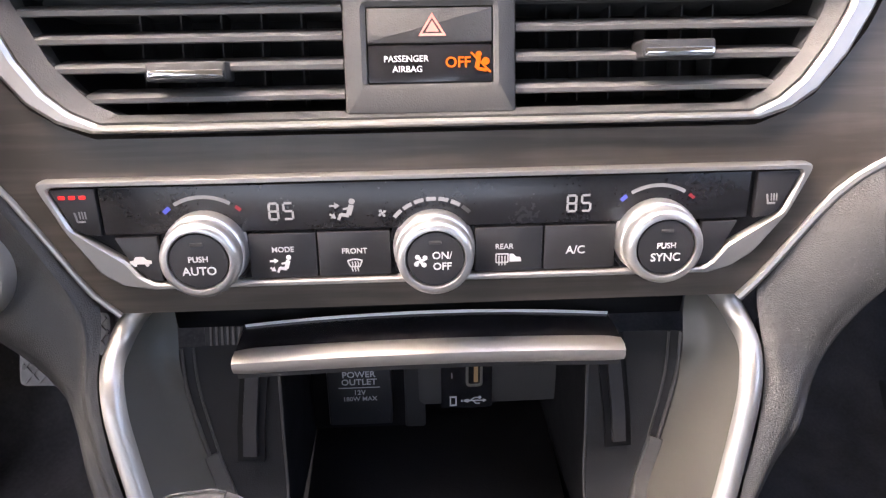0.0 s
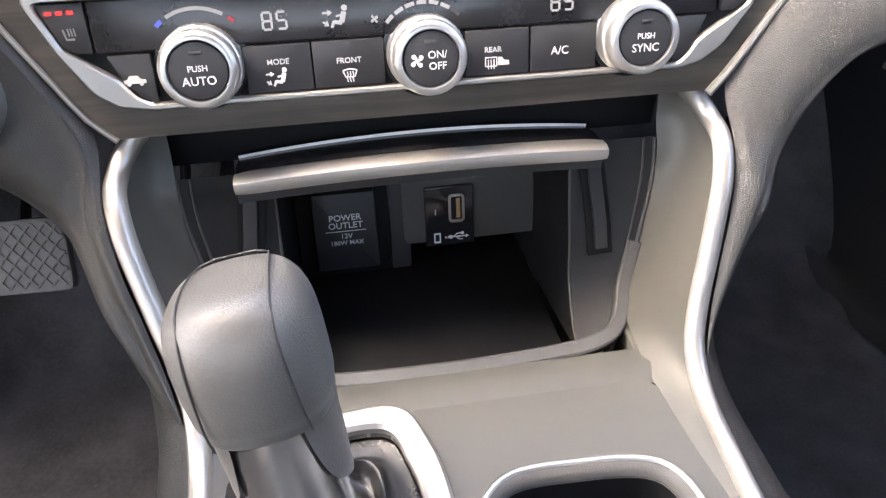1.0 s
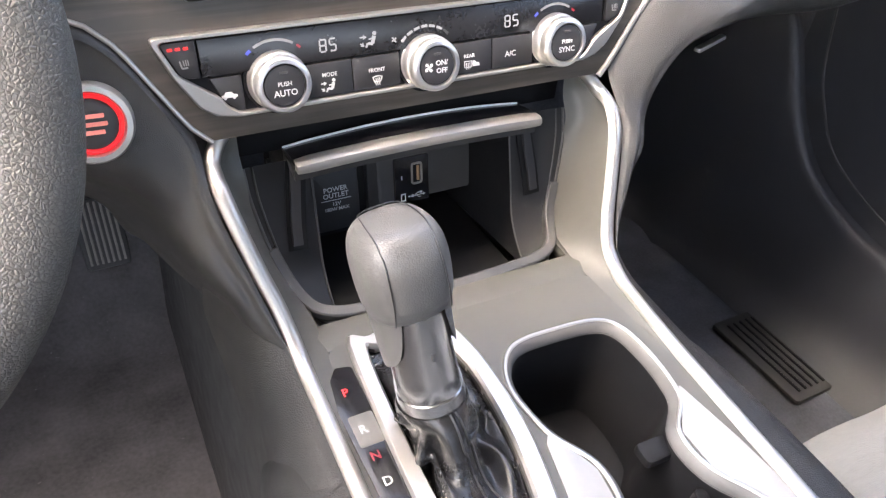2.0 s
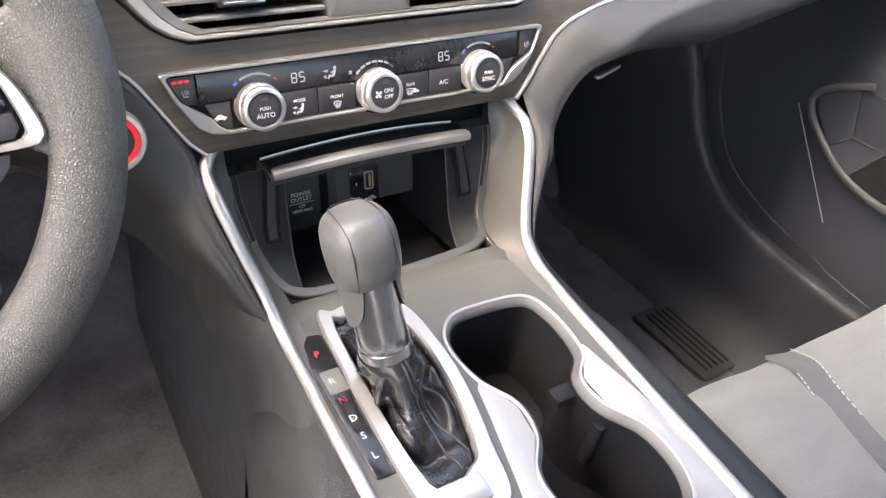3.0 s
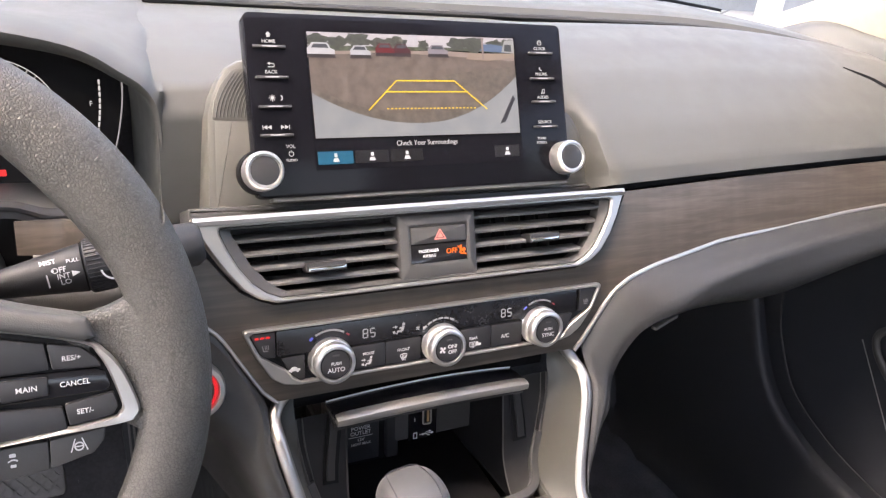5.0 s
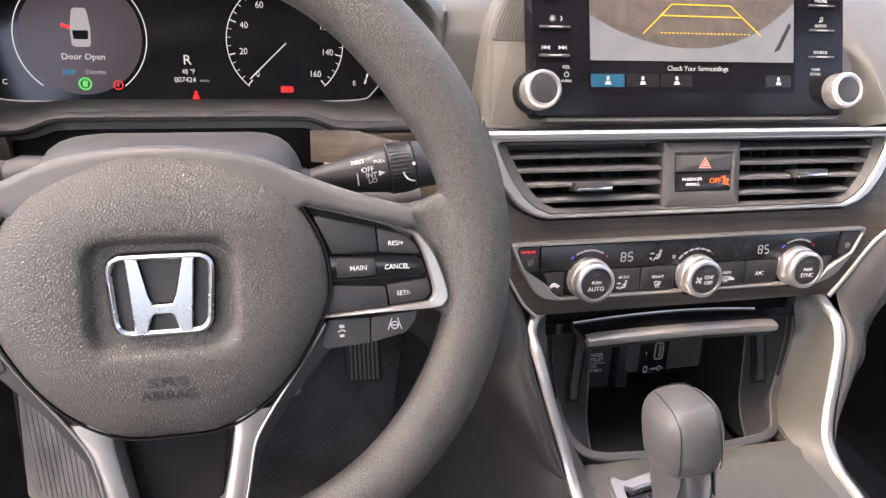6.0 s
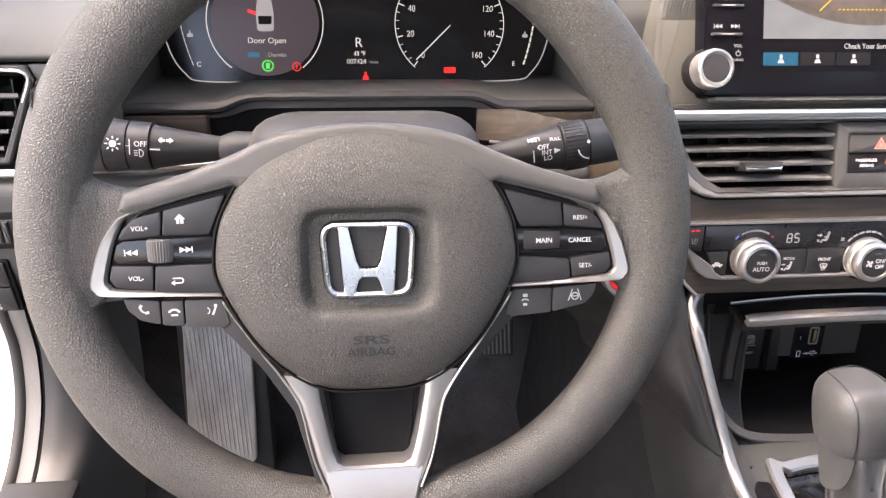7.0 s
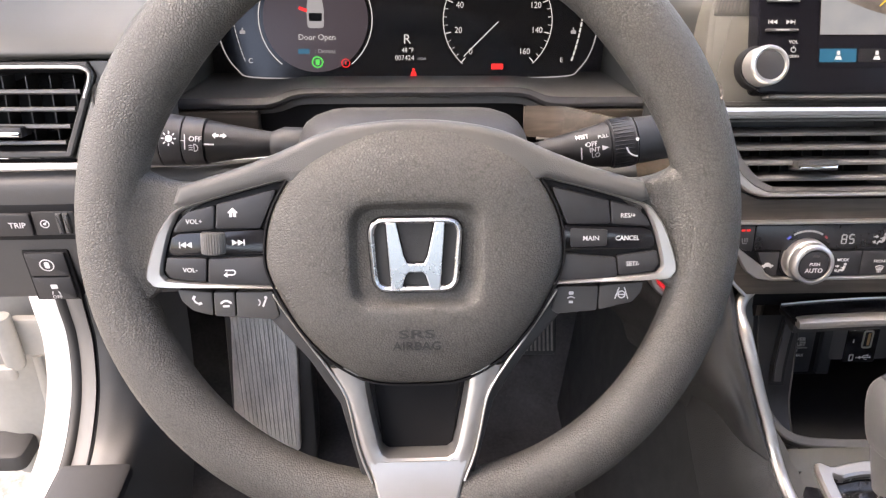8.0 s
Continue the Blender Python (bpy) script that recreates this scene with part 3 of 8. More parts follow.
def build_knee_pad(rows, s, label, kb, kc):
    sec = []
    for (a, b, c, d), p, q in zip(rows, kb, kc):
        b = [a[i] + (b[i] - a[i]) * p for i in range(3)]
        c = [a[i] + (c[i] - a[i]) * q for i in range(3)]
        if q < 0.55:
            d = [c[i] + (d[i] - c[i]) * q * 0.5 for i in range(3)]
        m1 = [a[i] * 0.55 + b[i] * 0.45 for i in range(3)]
        m1[1] -= 0.005 * p
        sec.append([(CX + s * p[0], p[1], p[2]) for p in (a, m1, b, c, d)])
    solid("knee_pad", curve_sheet(sec, 6, 6), PAD, label, "knee pad", kind="structure", smooth=70)


build_knee_pad(PAD_R, 1, "black grained padded roll of the lower dashboard, passenger side", [1, 1, 1, 1, 1, 0.95, 0.76, 0.70, 0.72, 0.66, 0.50, 0.38, 0.24, 0.1], [1, 1, 1, 0.95, 0.78, 0.64, 0.56, 0.56, 0.58, 0.56, 0.45, 0.34, 0.22, 0.1])
build_knee_pad(PAD_L, -1, "black grained padded knee rest beside the start button", [0.6, 0.5, 0.5, 0.5, 0.62, 0.5, 0.5, 0.45, 0.4, 0.15], [0.8, 0.80, 0.80, 0.74, 0.70, 0.72, 0.66, 0.60, 0.50, 0.15])


# ---- centre console ----
def console_point(x, y, h=0.0):
    return CONSOLE @ Vector((x, y, h))


TRIM_PATH = [(0.1285, 0.2800, 0.5445), (0.1340, 0.2775, 0.5385), (0.1385, 0.2710, 0.5325), (0.1400, 0.261, 0.5285), (0.1390, 0.252, 0.523), (0.1365, 0.2425, 0.512), (0.1325, 0.234, 0.496), (0.1275, 0.2245, 0.478), (0.1225, 0.2155, 0.462), (0.1185, 0.2035, 0.4445), (0.1165, 0.184, 0.4330), (0.1155, 0.160, 0.4285), (0.1150, 0.112, 0.4234)]
TRAY_EDGE = [(0.119, 0.291, 0.543), (0.119, 0.2885, 0.524), (0.1185, 0.280, 0.510), (0.1175, 0.278, 0.495), (0.1145, 0.274, 0.478), (0.110, 0.268, 0.458), (0.1045, 0.2600, 0.4420), (0.1010, 0.2500, 0.4355), (0.0985, 0.2400, 0.4328), (0.0975, 0.2250, 0.4310), (0.0975, 0.2050, 0.4289), (0.0985, 0.160, 0.4240), (0.103, 0.112, 0.4180)]
CUP = [(0.012, -0.001), (0.045, 0.002), (0.083, -0.004), (0.094, -0.030), (0.0915, -0.0708), (0.0735, -0.093), (0.0745, -0.120), (0.0915, -0.150), (0.0925, -0.185), (0.076, -0.212),
       (0.035, -0.222), (0.0, -0.205), (-0.006, -0.165), (-0.003, -0.143), (0.0127, -0.121), (0.0155, -0.092), (0.0, -0.062), (-0.004, -0.025)]
SHIFT_OUT = [(-0.0865, 0.026), (-0.070, 0.040), (-0.030, 0.044), (-0.016, 0.024), (-0.010, -0.01), (-0.011, -0.06), (-0.022, -0.115), (-0.036, -0.158), (-0.086, -0.158)]
SHIFT_IN = [(-0.0765, 0.018), (-0.066, 0.030), (-0.036, 0.032), (-0.027, 0.016), (-0.022, -0.012), (-0.024, -0.06), (-0.033, -0.105), (-0.043, -0.122), (-0.0765, -0.122)]


def build_console():
    root = thing("center_console", CONSOLE, "taupe satin centre console with silver edge trim between the seats", "centre console")
    outer = round_poly([(-0.092, 0.042), (0.092, 0.042), (0.106, 0.030), (0.1105, 0.0), (0.1110, -0.03), (0.1110, -0.42), (-0.1110, -0.42), (-0.1110, -0.03), (-0.1105, 0.0), (-0.106, 0.030)], 0.004)
    cup = [v for v in spline([(x, y, 0) for x, y in CUP], 4, True)]
    shift = [v for v in spline([(x, y, 0) for x, y in SHIFT_IN], 4, True)]
    part("top_panel", plate(outer, [cup, shift], -0.003, 0.0), TAUPE, root, smooth=25)
    # panel that climbs on both sides of the tray to the climate controls
    for s in (1, -1):
        inv = CONSOLE.inverted()
        rows = []
        for k, (a, b) in enumerate(zip(TRAY_EDGE, TRIM_PATH)):
            f = (0.0, 0.0025, 0.0025, 0.0025, 0.0025, 0.002, 0.001, 0.0, 0.0, 0.0, 0.0, 0.0, 0.0)[k]
            mid = [(a[i] + b[i]) / 2 for i in range(3)]
            rows.append([inv @ Vector((CX + s * a[0], a[1], a[2])), inv @ Vector((CX + s * mid[0], mid[1] + f, mid[2] - f)), inv @ Vector((CX + s * (b[0] - 0.002), b[1], b[2] - 0.001))])
        part("side_panel", curve_sheet(rows, 5, 5), TAUPE, root)
    # front lip below the tray
    lip = [[(-0.1115 + 0.223 * i / 24, 0.040, -0.0005), (-0.1115 + 0.223 * i / 24, 0.051, 0.0012), (-0.1115 + 0.223 * i / 24, 0.062, -0.001), (-0.1115 + 0.223 * i / 24, 0.065, -0.012)] for i in range(25)]
    part("tray_lip", loft(lip, ring=False), TAUPE, root)
    for s in (1, -1):
        part("corner_fill", box(0.020, 0.046, 0.010, s * 0.1060, 0.063, -0.0118, 0.0005), TAUPE, root)
    # silver trims
    inv = CONSOLE.inverted()
    for s in (1, -1):
        pts = [inv @ Vector((CX + s * x, y, z)) for x, y, z in TRIM_PATH] + [Vector((s * 0.1152, -0.10, 0.0025)), Vector((s * 0.1150, -0.25, 0.0025)), Vector((s * 0.1145, -0.42, 0.0025))]
        ups = []
        path = spline(pts, 6)
        for p in path:
            k = max(0.0, min(1.0, (p.y - 0.005) / 0.04))
            ups.append(Vector((s * 0.25, -0.8 * k, 1 - 0.72 * k)))
        part("edge_trim", sweep(path, [(-0.0048, -0.004), (-0.0044, 0.0004), (-0.0034, 0.0016), (-0.0016, 0.0029), (0.0016, 0.0029), (0.0034, 0.0016), (0.0044, 0.0004), (0.0048, -0.004)], up=ups), SATIN, root, "satin silver edge trim")
    # padded flanks down to the floor
    for s in (1, -1):
        rows = []
        for y in (0.34, 0.13, 0.085, 0.045, 0.02, -0.02, -0.12, -0.26, -0.42):
            q = min(y, 0.045)
            k = (0.17 - q) * 0.03 - max(0, q) * 0.25
            f = max(0, q + 0.035) * 0.75 + (y - q) * 0.30
            rows.append([(s * (0.1175 - max(0, q) * 0.12), y, 0.002 - f * 0.3 - (y - q) * 0.3), (s * (0.128 + k), y, 0.0 - f), (s * (0.142 + k), y, -0.014 - f), (s * (0.152 + k), y, -0.05 - f), (s * (0.152 + k), y, -0.16 - (y - q) * 0.1), (s * (0.152 + k), y, -0.45)])
        part("flank", curve_sheet(rows, 4, 5), FLANK, root, "black padded flank")
        # upright lip that closes the flank to the rising trim
        rows = []
        path = spline([inv @ Vector((CX + s * x, y, z)) for x, y, z in TRIM_PATH[5:]], 3)
        for i, p in enumerate(path):
            k = 1 - i / (len(path) - 1)
            rows.append([p + Vector((s * 0.002, 0.001 * k, -0.002)), p + Vector((s * (0.010 - 0.003 * k), 0.010 * k, -0.003 - 0.003 * k)), p + Vector((s * (0.021 - 0.009 * k), 0.022 * k, -0.010 - 0.010 * k)), p + Vector((s * (0.031 - 0.015 * k), 0.030 * k, -0.030 - 0.020 * k)), p + Vector((s * (0.036 - 0.016 * k), 0.032 * k, -0.10))])
        part("flank_lip", loft(rows, ring=False), FLANK, root, "black padded lip under the trim")
    # front flanks of the tunnel, below the knee pads
    for s in (1, -1):
        rows = []
        for y in (0.035, 0.10, 0.24, 0.35, 0.50):
            rows.append([(s * 0.122, y, -0.012), (s * 0.140, y, -0.07), (s * 0.150, y, -0.20), (s * 0.160, y, -0.46 + max(0, y - 0.2) * 0.1)])
        part("tunnel_side", curve_sheet(rows, 4, 5), FLANK, root, "black tunnel side")
    return root


build_console()


def build_cup_holder():
    root = thing("cup_holder", CONSOLE, "twin black cup holder wells with silver rim", "cup holder")
    cup = [v for v in spline([(x, y, 0) for x, y in CUP], 6, True)]
    part("chamfer", loft([at_h(inset(cup, 0.0004), 0.0010), at_h(inset(cup, 0.0030), -0.0012), at_h(inset(cup, 0.0045), -0.0065), at_h(inset(cup, 0.0046), -0.012)]), TRIM_GREY, root, "grey chamfered edge")
    wall = [at_h(inset(cup, 0.0044), -0.006), at_h(inset(cup, 0.0050), -0.012), at_h(inset(cup, 0.0070), -0.080), at_h(inset(cup, 0.0110), -0.086)]
    part("well", loft(wall, caps=(False, True)), BLACK, root, "matt black moulded well")
    part("rim", band(inset(cup, -0.0022), inset(cup, 0.0006), -0.001, 0.0018, 0.0008), SATIN, root, "thin satin silver rim")
    left = [(0.001, -0.062), (-0.0053, -0.0699), (-0.0106, -0.0972), (-0.0195, -0.1352), (-0.028, -0.170), (-0.040, -0.222), (0.026, -0.226), (-0.002, -0.209), (-0.0082, -0.165), (-0.0052, -0.142), (0.0105, -0.1205), (0.0132, -0.0945), (0.004, -0.072)]
    right = [(0.0965, -0.064), (0.1057, -0.1115), (0.1095, -0.140), (0.1100, -0.222), (0.080, -0.216), (0.0945, -0.187), (0.0937, -0.151), (0.0768, -0.121), (0.0757, -0.0945), (0.0925, -0.074)]
    for pts in (left, right):
        part("insert_plate", prism(round_poly(pts, 0.0015, 3), -0.0005, 0.0010, 0.0004), PLATE, root, "satin silver insert beside the rear cup")
    part("holding_finger", box(0.022, 0.015, 0.006, 0.061, -0.093, -0.016, 0.002), BLACK, root, "black sprung finger")
    part("holding_finger", box(0.008, 0.010, 0.046, 0.0685, -0.128, -0.058, 0.002), BLACK, root, "black sprung finger")


build_cup_holder()

# ---- centre stack ----
BEZEL = [(-0.160, 0.0155), (-0.151, -0.0055), (-0.1395, -0.0245), (-0.131, -0.0302), (-0.119, -0.0325), (0.119, -0.0325), (0.129, -0.0295), (0.138, -0.0235), (0.151, -0.0062), (0.160, 0.0155)]
BEZEL_IN = [(-0.1555, 0.0128), (-0.1475, -0.0055), (-0.128, -0.0195), (-0.123, -0.0265), (-0.117, -0.0298), (0.117, -0.0298), (0.121, -0.0265), (0.126, -0.0195), (0.1475, -0.0062), (0.1555, 0.0128)]


def small_icon(name, polys, mat, parent, x, y, z, s, m=None):
    """A symbol of flat pieces; polys are outlines in units of its size."""
    bm = bmesh.new()
    for p in polys:
        loft([at_h([(a * s, b * s) for a, b in p], 0), at_h([(a * s, b * s) for a, b in p], 0.00025)], bm, caps=(True, True))
    ob = new(name, to_mesh(name, bm, mat))
    ob.parent = parent
    ob.matrix_basis = (m or Matrix()) @ pose(x, y, z)
    return ob


def bar(x0, y0, x1, y1, w):
    d = Vector((x1 - x0, y1 - y0))
    n = Vector((-d.y, d.x)).normalized() * w / 2
    return [(x0 + n.x, y0 + n.y), (x0 - n.x, y0 - n.y), (x1 - n.x, y1 - n.y), (x1 + n.x, y1 + n.y)]


def arc_bar(r, a0, a1, w, n=10, cx=0.0, cy=0.0):
    t = [math.radians(a0 + (a1 - a0) * i / n) for i in range(n + 1)]
    return [(cx + (r + w / 2) * math.cos(a), cy + (r + w / 2) * math.sin(a)) for a in t] + [(cx + (r - w / 2) * math.cos(a), cy + (r - w / 2) * math.sin(a)) for a in reversed(t)]


def dot(x, y, r, n=10):
    return [(x + r * math.cos(2 * math.pi * i / n), y + r * math.sin(2 * math.pi * i / n)) for i in range(n)]


SEATED = [dot(0.30, 0.40, 0.15), bar(0.27, 0.22, 0.12, -0.28, 0.26), bar(0.14, -0.32, -0.24, -0.24, 0.18), bar(-0.24, -0.20, -0.38, -0.52, 0.14), bar(0.20, 0.08, -0.14, 0.02, 0.10),
          bar(-0.80, 0.20, -0.52, 0.20, 0.10), [(-0.54, 0.36), (-0.54, 0.04), (-0.30, 0.20)], bar(-0.80, -0.22, -0.66, -0.30, 0.10), [(-0.76, -0.42), (-0.58, -0.14), (-0.50, -0.44)]]
SEAT_HEAT = [bar(-0.45, 0.35, -0.3, -0.45, 0.14), bar(-0.3, -0.42, 0.3, -0.42, 0.16), bar(-0.1, 0.4, -0.05, -0.2, 0.1), bar(0.12, 0.4, 0.17, -0.2, 0.1), bar(0.34, 0.4, 0.39, -0.2, 0.1)]
DEFROST = [arc_bar(1.1, 62, 118, 0.09, 8, 0, -0.70), bar(-0.50, 0.28, -0.33, -0.16, 0.09), bar(0.50, 0.28, 0.33, -0.16, 0.09), bar(-0.33, -0.16, 0.33, -0.16, 0.08)] + [b for x in (-0.2, 0.0, 0.2) for b in (bar(x, 0.22, x + 0.05, 0.02, 0.08), bar(x + 0.05, 0.02, x - 0.03, -0.26, 0.08), bar(x - 0.03, -0.26, x + 0.03, -0.52, 0.08))]
RECIRC = [round_poly([(-0.9, -0.2), (0.9, -0.2), (0.9, 0.1), (0.5, 0.15), (0.25, 0.45), (-0.4, 0.45), (-0.6, 0.12), (-0.9, 0.1)], 0.08, 2), dot(-0.5, -0.25, 0.17), dot(0.5, -0.25, 0.17)]
FAN = [b for k in range(4) for b in (bar(0, 0, 0.30 * math.cos(0.4 + k * math.pi / 2), 0.30 * math.sin(0.4 + k * math.pi / 2), 0.18), dot(0.36 * math.cos(0.65 + k * math.pi / 2), 0.36 * math.sin(0.65 + k * math.pi / 2), 0.17))]
REAR = [bar(-0.7, 0.3, 0.1, 0.3, 0.08), bar(-0.7, 0.32, -0.7, -0.3, 0.08), bar(0.1, 0.32, 0.1, -0.3, 0.08), bar(-0.7, -0.3, 0.1, -0.3, 0.08), bar(-0.5, 0.15, -0.5, -0.5, 0.08), bar(-0.3, 0.15, -0.3, -0.5, 0.08), bar(-0.1, 0.15, -0.1, -0.5, 0.08),
        round_poly([(0.2, -0.25), (1.0, -0.25), (0.95, 0.05), (0.65, 0.08), (0.45, 0.3), (0.2, 0.3)], 0.05, 2)]


def digit_segments(ch, x, y, w, h, t):
    seg = {"8": "abcdefg", "5": "afgcd"}[ch]
    g = t * 0.25
    hw, hh = w / 2, h / 2
    b = {"a": bar(x - hw + g, y + hh, x + hw - g, y + hh, t), "g": bar(x - hw + g, y, x + hw - g, y, t), "d": bar(x - hw + g, y - hh, x + hw - g, y - hh, t),
         "f": bar(x - hw, y + g, x - hw, y + hh - g, t), "b": bar(x + hw, y + g, x + hw, y + hh - g, t), "e": bar(x - hw, y - hh + g, x - hw, y - g, t), "c": bar(x + hw, y - hh + g, x + hw, y - g, t)}
    return [b[k] for k in seg]


def build_knob(parent, name, x, y, r, words):
    m = pose(x, y, 0.001)
    k = new(name)
    k.parent = parent
    k.matrix_basis = m
    n = 96
    rows = []
    for rr, z, kn in ((r * 1.04, 0.0, 0), (r * 1.04, 0.0018, 0), (r * 1.0, 0.0024, 0), (r * 0.99, 0.0026, 1), (r * 0.985, 0.0092, 1), (r * 0.965, 0.0098, 0), (r * 0.945, 0.0100, 0), (r * 0.945, 0.0106, 0), (r * 0.960, 0.0109, 0), (r * 0.955, 0.0148, 0), (r * 0.925, 0.0168, 0), (r * 0.84, 0.0180, 0), (r * 0.74, 0.0179, 0), (r * 0.715, 0.0170, 0), (r * 0.71, 0.0120, 0)):
        rows.append([Vector(((rr + (0.0004 if kn and i % 2 else 0)) * math.cos(2 * math.pi * i / n), (rr + (0.0004 if kn and i % 2 else 0)) * math.sin(2 * math.pi * i / n), z)) for i in range(n)])
    part("ring", loft(rows), ALU, k, "knurled satin aluminium ring", smooth=50)
    part("skirt", lathe([(r * 1.16, 0.0), (r * 1.15, 0.0012), (r * 1.0, 0.0016), (r * 0.9, 0.0016)], 48), GLOSS, k, "gloss black skirt")
    part("cap", lathe([(r * 0.712, 0.010), (r * 0.705, 0.0164), (r * 0.68, 0.0172), (r * 0.55, 0.0175), (1e-5, 0.0176)], 48), KEY, k, "soft black push cap")
    part("indicator", prism(rrect(r * 0.30, r * 0.09, 0.0004, 0, r * 0.44), 0.0172, 0.0180, 0.0002), PLASTIC_GREY, k)
    if words[0] == "fan":
        small_icon("fan_symbol", FAN, INK, k, -r * 0.36, -r * 0.02, 0.0177, r * 0.36)
        lettering("ON/", r * 0.26, INK, k, r * 0.16, r * 0.10, 0.0178, bold=0.012)
        lettering("OFF", r * 0.26, INK, k, r * 0.16, -r * 0.18, 0.0178, bold=0.012)
    else:
        lettering(words[0], r * 0.20, INK, k, 0, r * 0.06, 0.0178, bold=0.012)
        lettering(words[1], r * 0.29, INK, k, 0, -r * 0.24, 0.0178, bold=0.012)
    return k


def build_climate():
    root = thing("climate_control", CLIM, "black climate control panel with three silver knobs and satin surround", "climate control")
    r_out = [0.003, 0.01, 0.012, 0.006, 0.01, 0.01, 0.006, 0.012, 0.01, 0.003]
    o, i = round_poly(BEZEL, r_out, 4), round_poly(BEZEL_IN, r_out, 4)
    part("bezel", band(o, i, -0.006, 0.0052, 0.0011), SATIN, root, "satin silver surround")
    part("backing", prism(inset(o, 0.001), -0.008, 0.0008), BLACK, root)
    # display strip, stepped round the seat-heater keys
    part("display", prism(round_poly([(-0.1352, 0.0122), (-0.1352, -0.0082), (0.1338, -0.0082), (0.1338, 0.0122)], 0.0008, 2), 0.0005, 0.0034, 0.0005), SMOKE, root, "smoked display strip")
    for s in (-1, 1):
        out = [(s * 0.1545, 0.0122), (s * 0.1468, -0.0055), (s * 0.1425, -0.0075), (s * 0.1362, -0.0082), (s * 0.1362, 0.0122)]
        k = part("seat_heater_key", prism(round_poly(out, 0.0006, 2), 0.0005, 0.0040, 0.0006), KEY, root, "black seat heater key")
        small_icon("seat_symbol", SEAT_HEAT, GREY_INK, k, s * 0.1432, 0.0005, 0.0041, 0.0052)
        if s < 0:
            for j in range(3):
                small_icon("red_light", [rrect(0.0026, 0.0015, 0.0002, 0, 0, 2)], RED, k, -0.1495 + 0.0041 * j, 0.0086, 0.0041, 1.0)
    # lower keys
    cuts = [(-0.1285, -0.1145, "recirculate"), (-0.0775, -0.0495, "MODE"), (-0.0488, -0.0185, "FRONT"), (0.0175, 0.0462, "REAR"), (0.0470, 0.0775, "A/C"), (0.1145, 0.1265, "")]
    for a, b, w in cuts:
        low = -0.0292
        pts = [(a, -0.0092), (b, -0.0092), (b, low), (a, low)]
        if w == "recirculate":
            pts = [(-0.132, -0.0092), (b, -0.0092), (b, low), (-0.119, low), (-0.126, -0.022)]
        if w == "":
            pts = [(a, -0.0092), (0.130, -0.0092), (0.124, -0.022), (0.119, low), (a, low)]
        k = part("key", prism(round_poly(pts, 0.0006, 2), 0.0005, 0.0036, 0.0005), KEY, root)
        mid = (a + b) / 2
        if w == "MODE":
            lettering("MODE", 0.0033, INK, k, mid, -0.0165, 0.0037, bold=0.008)
            small_icon("mode_symbol", SEATED, INK, k, mid, -0.0228, 0.0037, 0.0072)
        elif w == "FRONT":
            lettering("FRONT", 0.0033, INK, k, mid, -0.0180, 0.0037, bold=0.008)
            small_icon("defrost_symbol", DEFROST, INK, k, mid, -0.0240, 0.0037, 0.0060)
        elif w == "REAR":
            lettering("REAR", 0.0033, INK, k, mid - 0.002, -0.0180, 0.0037, bold=0.008)
            small_icon("demist_symbol", REAR, INK, k, mid - 0.001, -0.0232, 0.0037, 0.0064)
        elif w == "A/C":
            lettering("A/C", 0.0050, INK, k, 0.0605, -0.0205, 0.0037, bold=0.01)
        elif w == "recirculate":
            small_icon("recirculate_symbol", RECIRC, INK, k, -0.1225, -0.0200, 0.0037, 0.0050)
    # lit numerals and scales
    d = 0.0036
    for x in (-0.0628, 0.0610):
        for ch, dx in (("8", -0.0030), ("5", 0.0030)):
            small_icon("temperature_digit", digit_segments(ch, 0.0, 0.0, 0.0036, 0.0068, 0.0009), LIT_DIM, root, x + dx, 0.0004, d, 1.0)
    small_icon("airflow_symbol", SEATED, LIT_DIM, root, -0.0362, 0.0004, d, 0.0085)
    small_icon("fan_symbol", FAN, LIT_DIM, root, -0.0213, -0.0016, d, 0.0035)
    for x, y, r in ((-0.0944, -0.0152, 0.0182), (0.0944, -0.0152, 0.0182)):
        small_icon("temperature_scale", [arc_bar(r * 1.24, 60, 120, 0.0015, 14, x, y)], GREY_INK, root, 0, 0, d, 1.0)
        small_icon("cold_mark", [arc_bar(r * 1.24, 126, 134, 0.0018, 3, x, y)], BLUE, root, 0, 0, d, 1.0)
        small_icon("hot_mark", [arc_bar(r * 1.24, 47, 54, 0.0014, 3, x, y)], HOT, root, 0, 0, d, 1.0)
    for j in range(7):
        a = 140 - j * 14
        small_icon("fan_scale", [arc_bar(0.0213, a - 11, a, 0.0016, 4, 0, -0.0172)], LIT_DIM if j < 6 else PLASTIC_GREY, root, 0, 0, d, 1.0)
    build_knob(root, "knob", -0.0944, -0.0152, 0.0168, ("PUSH", "AUTO"))
    build_knob(root, "knob", 0.0, -0.0172, 0.0167, ("fan", ""))
    build_knob(root, "knob", 0.0944, -0.0152, 0.0169, ("PUSH", "SYNC"))


build_climate()


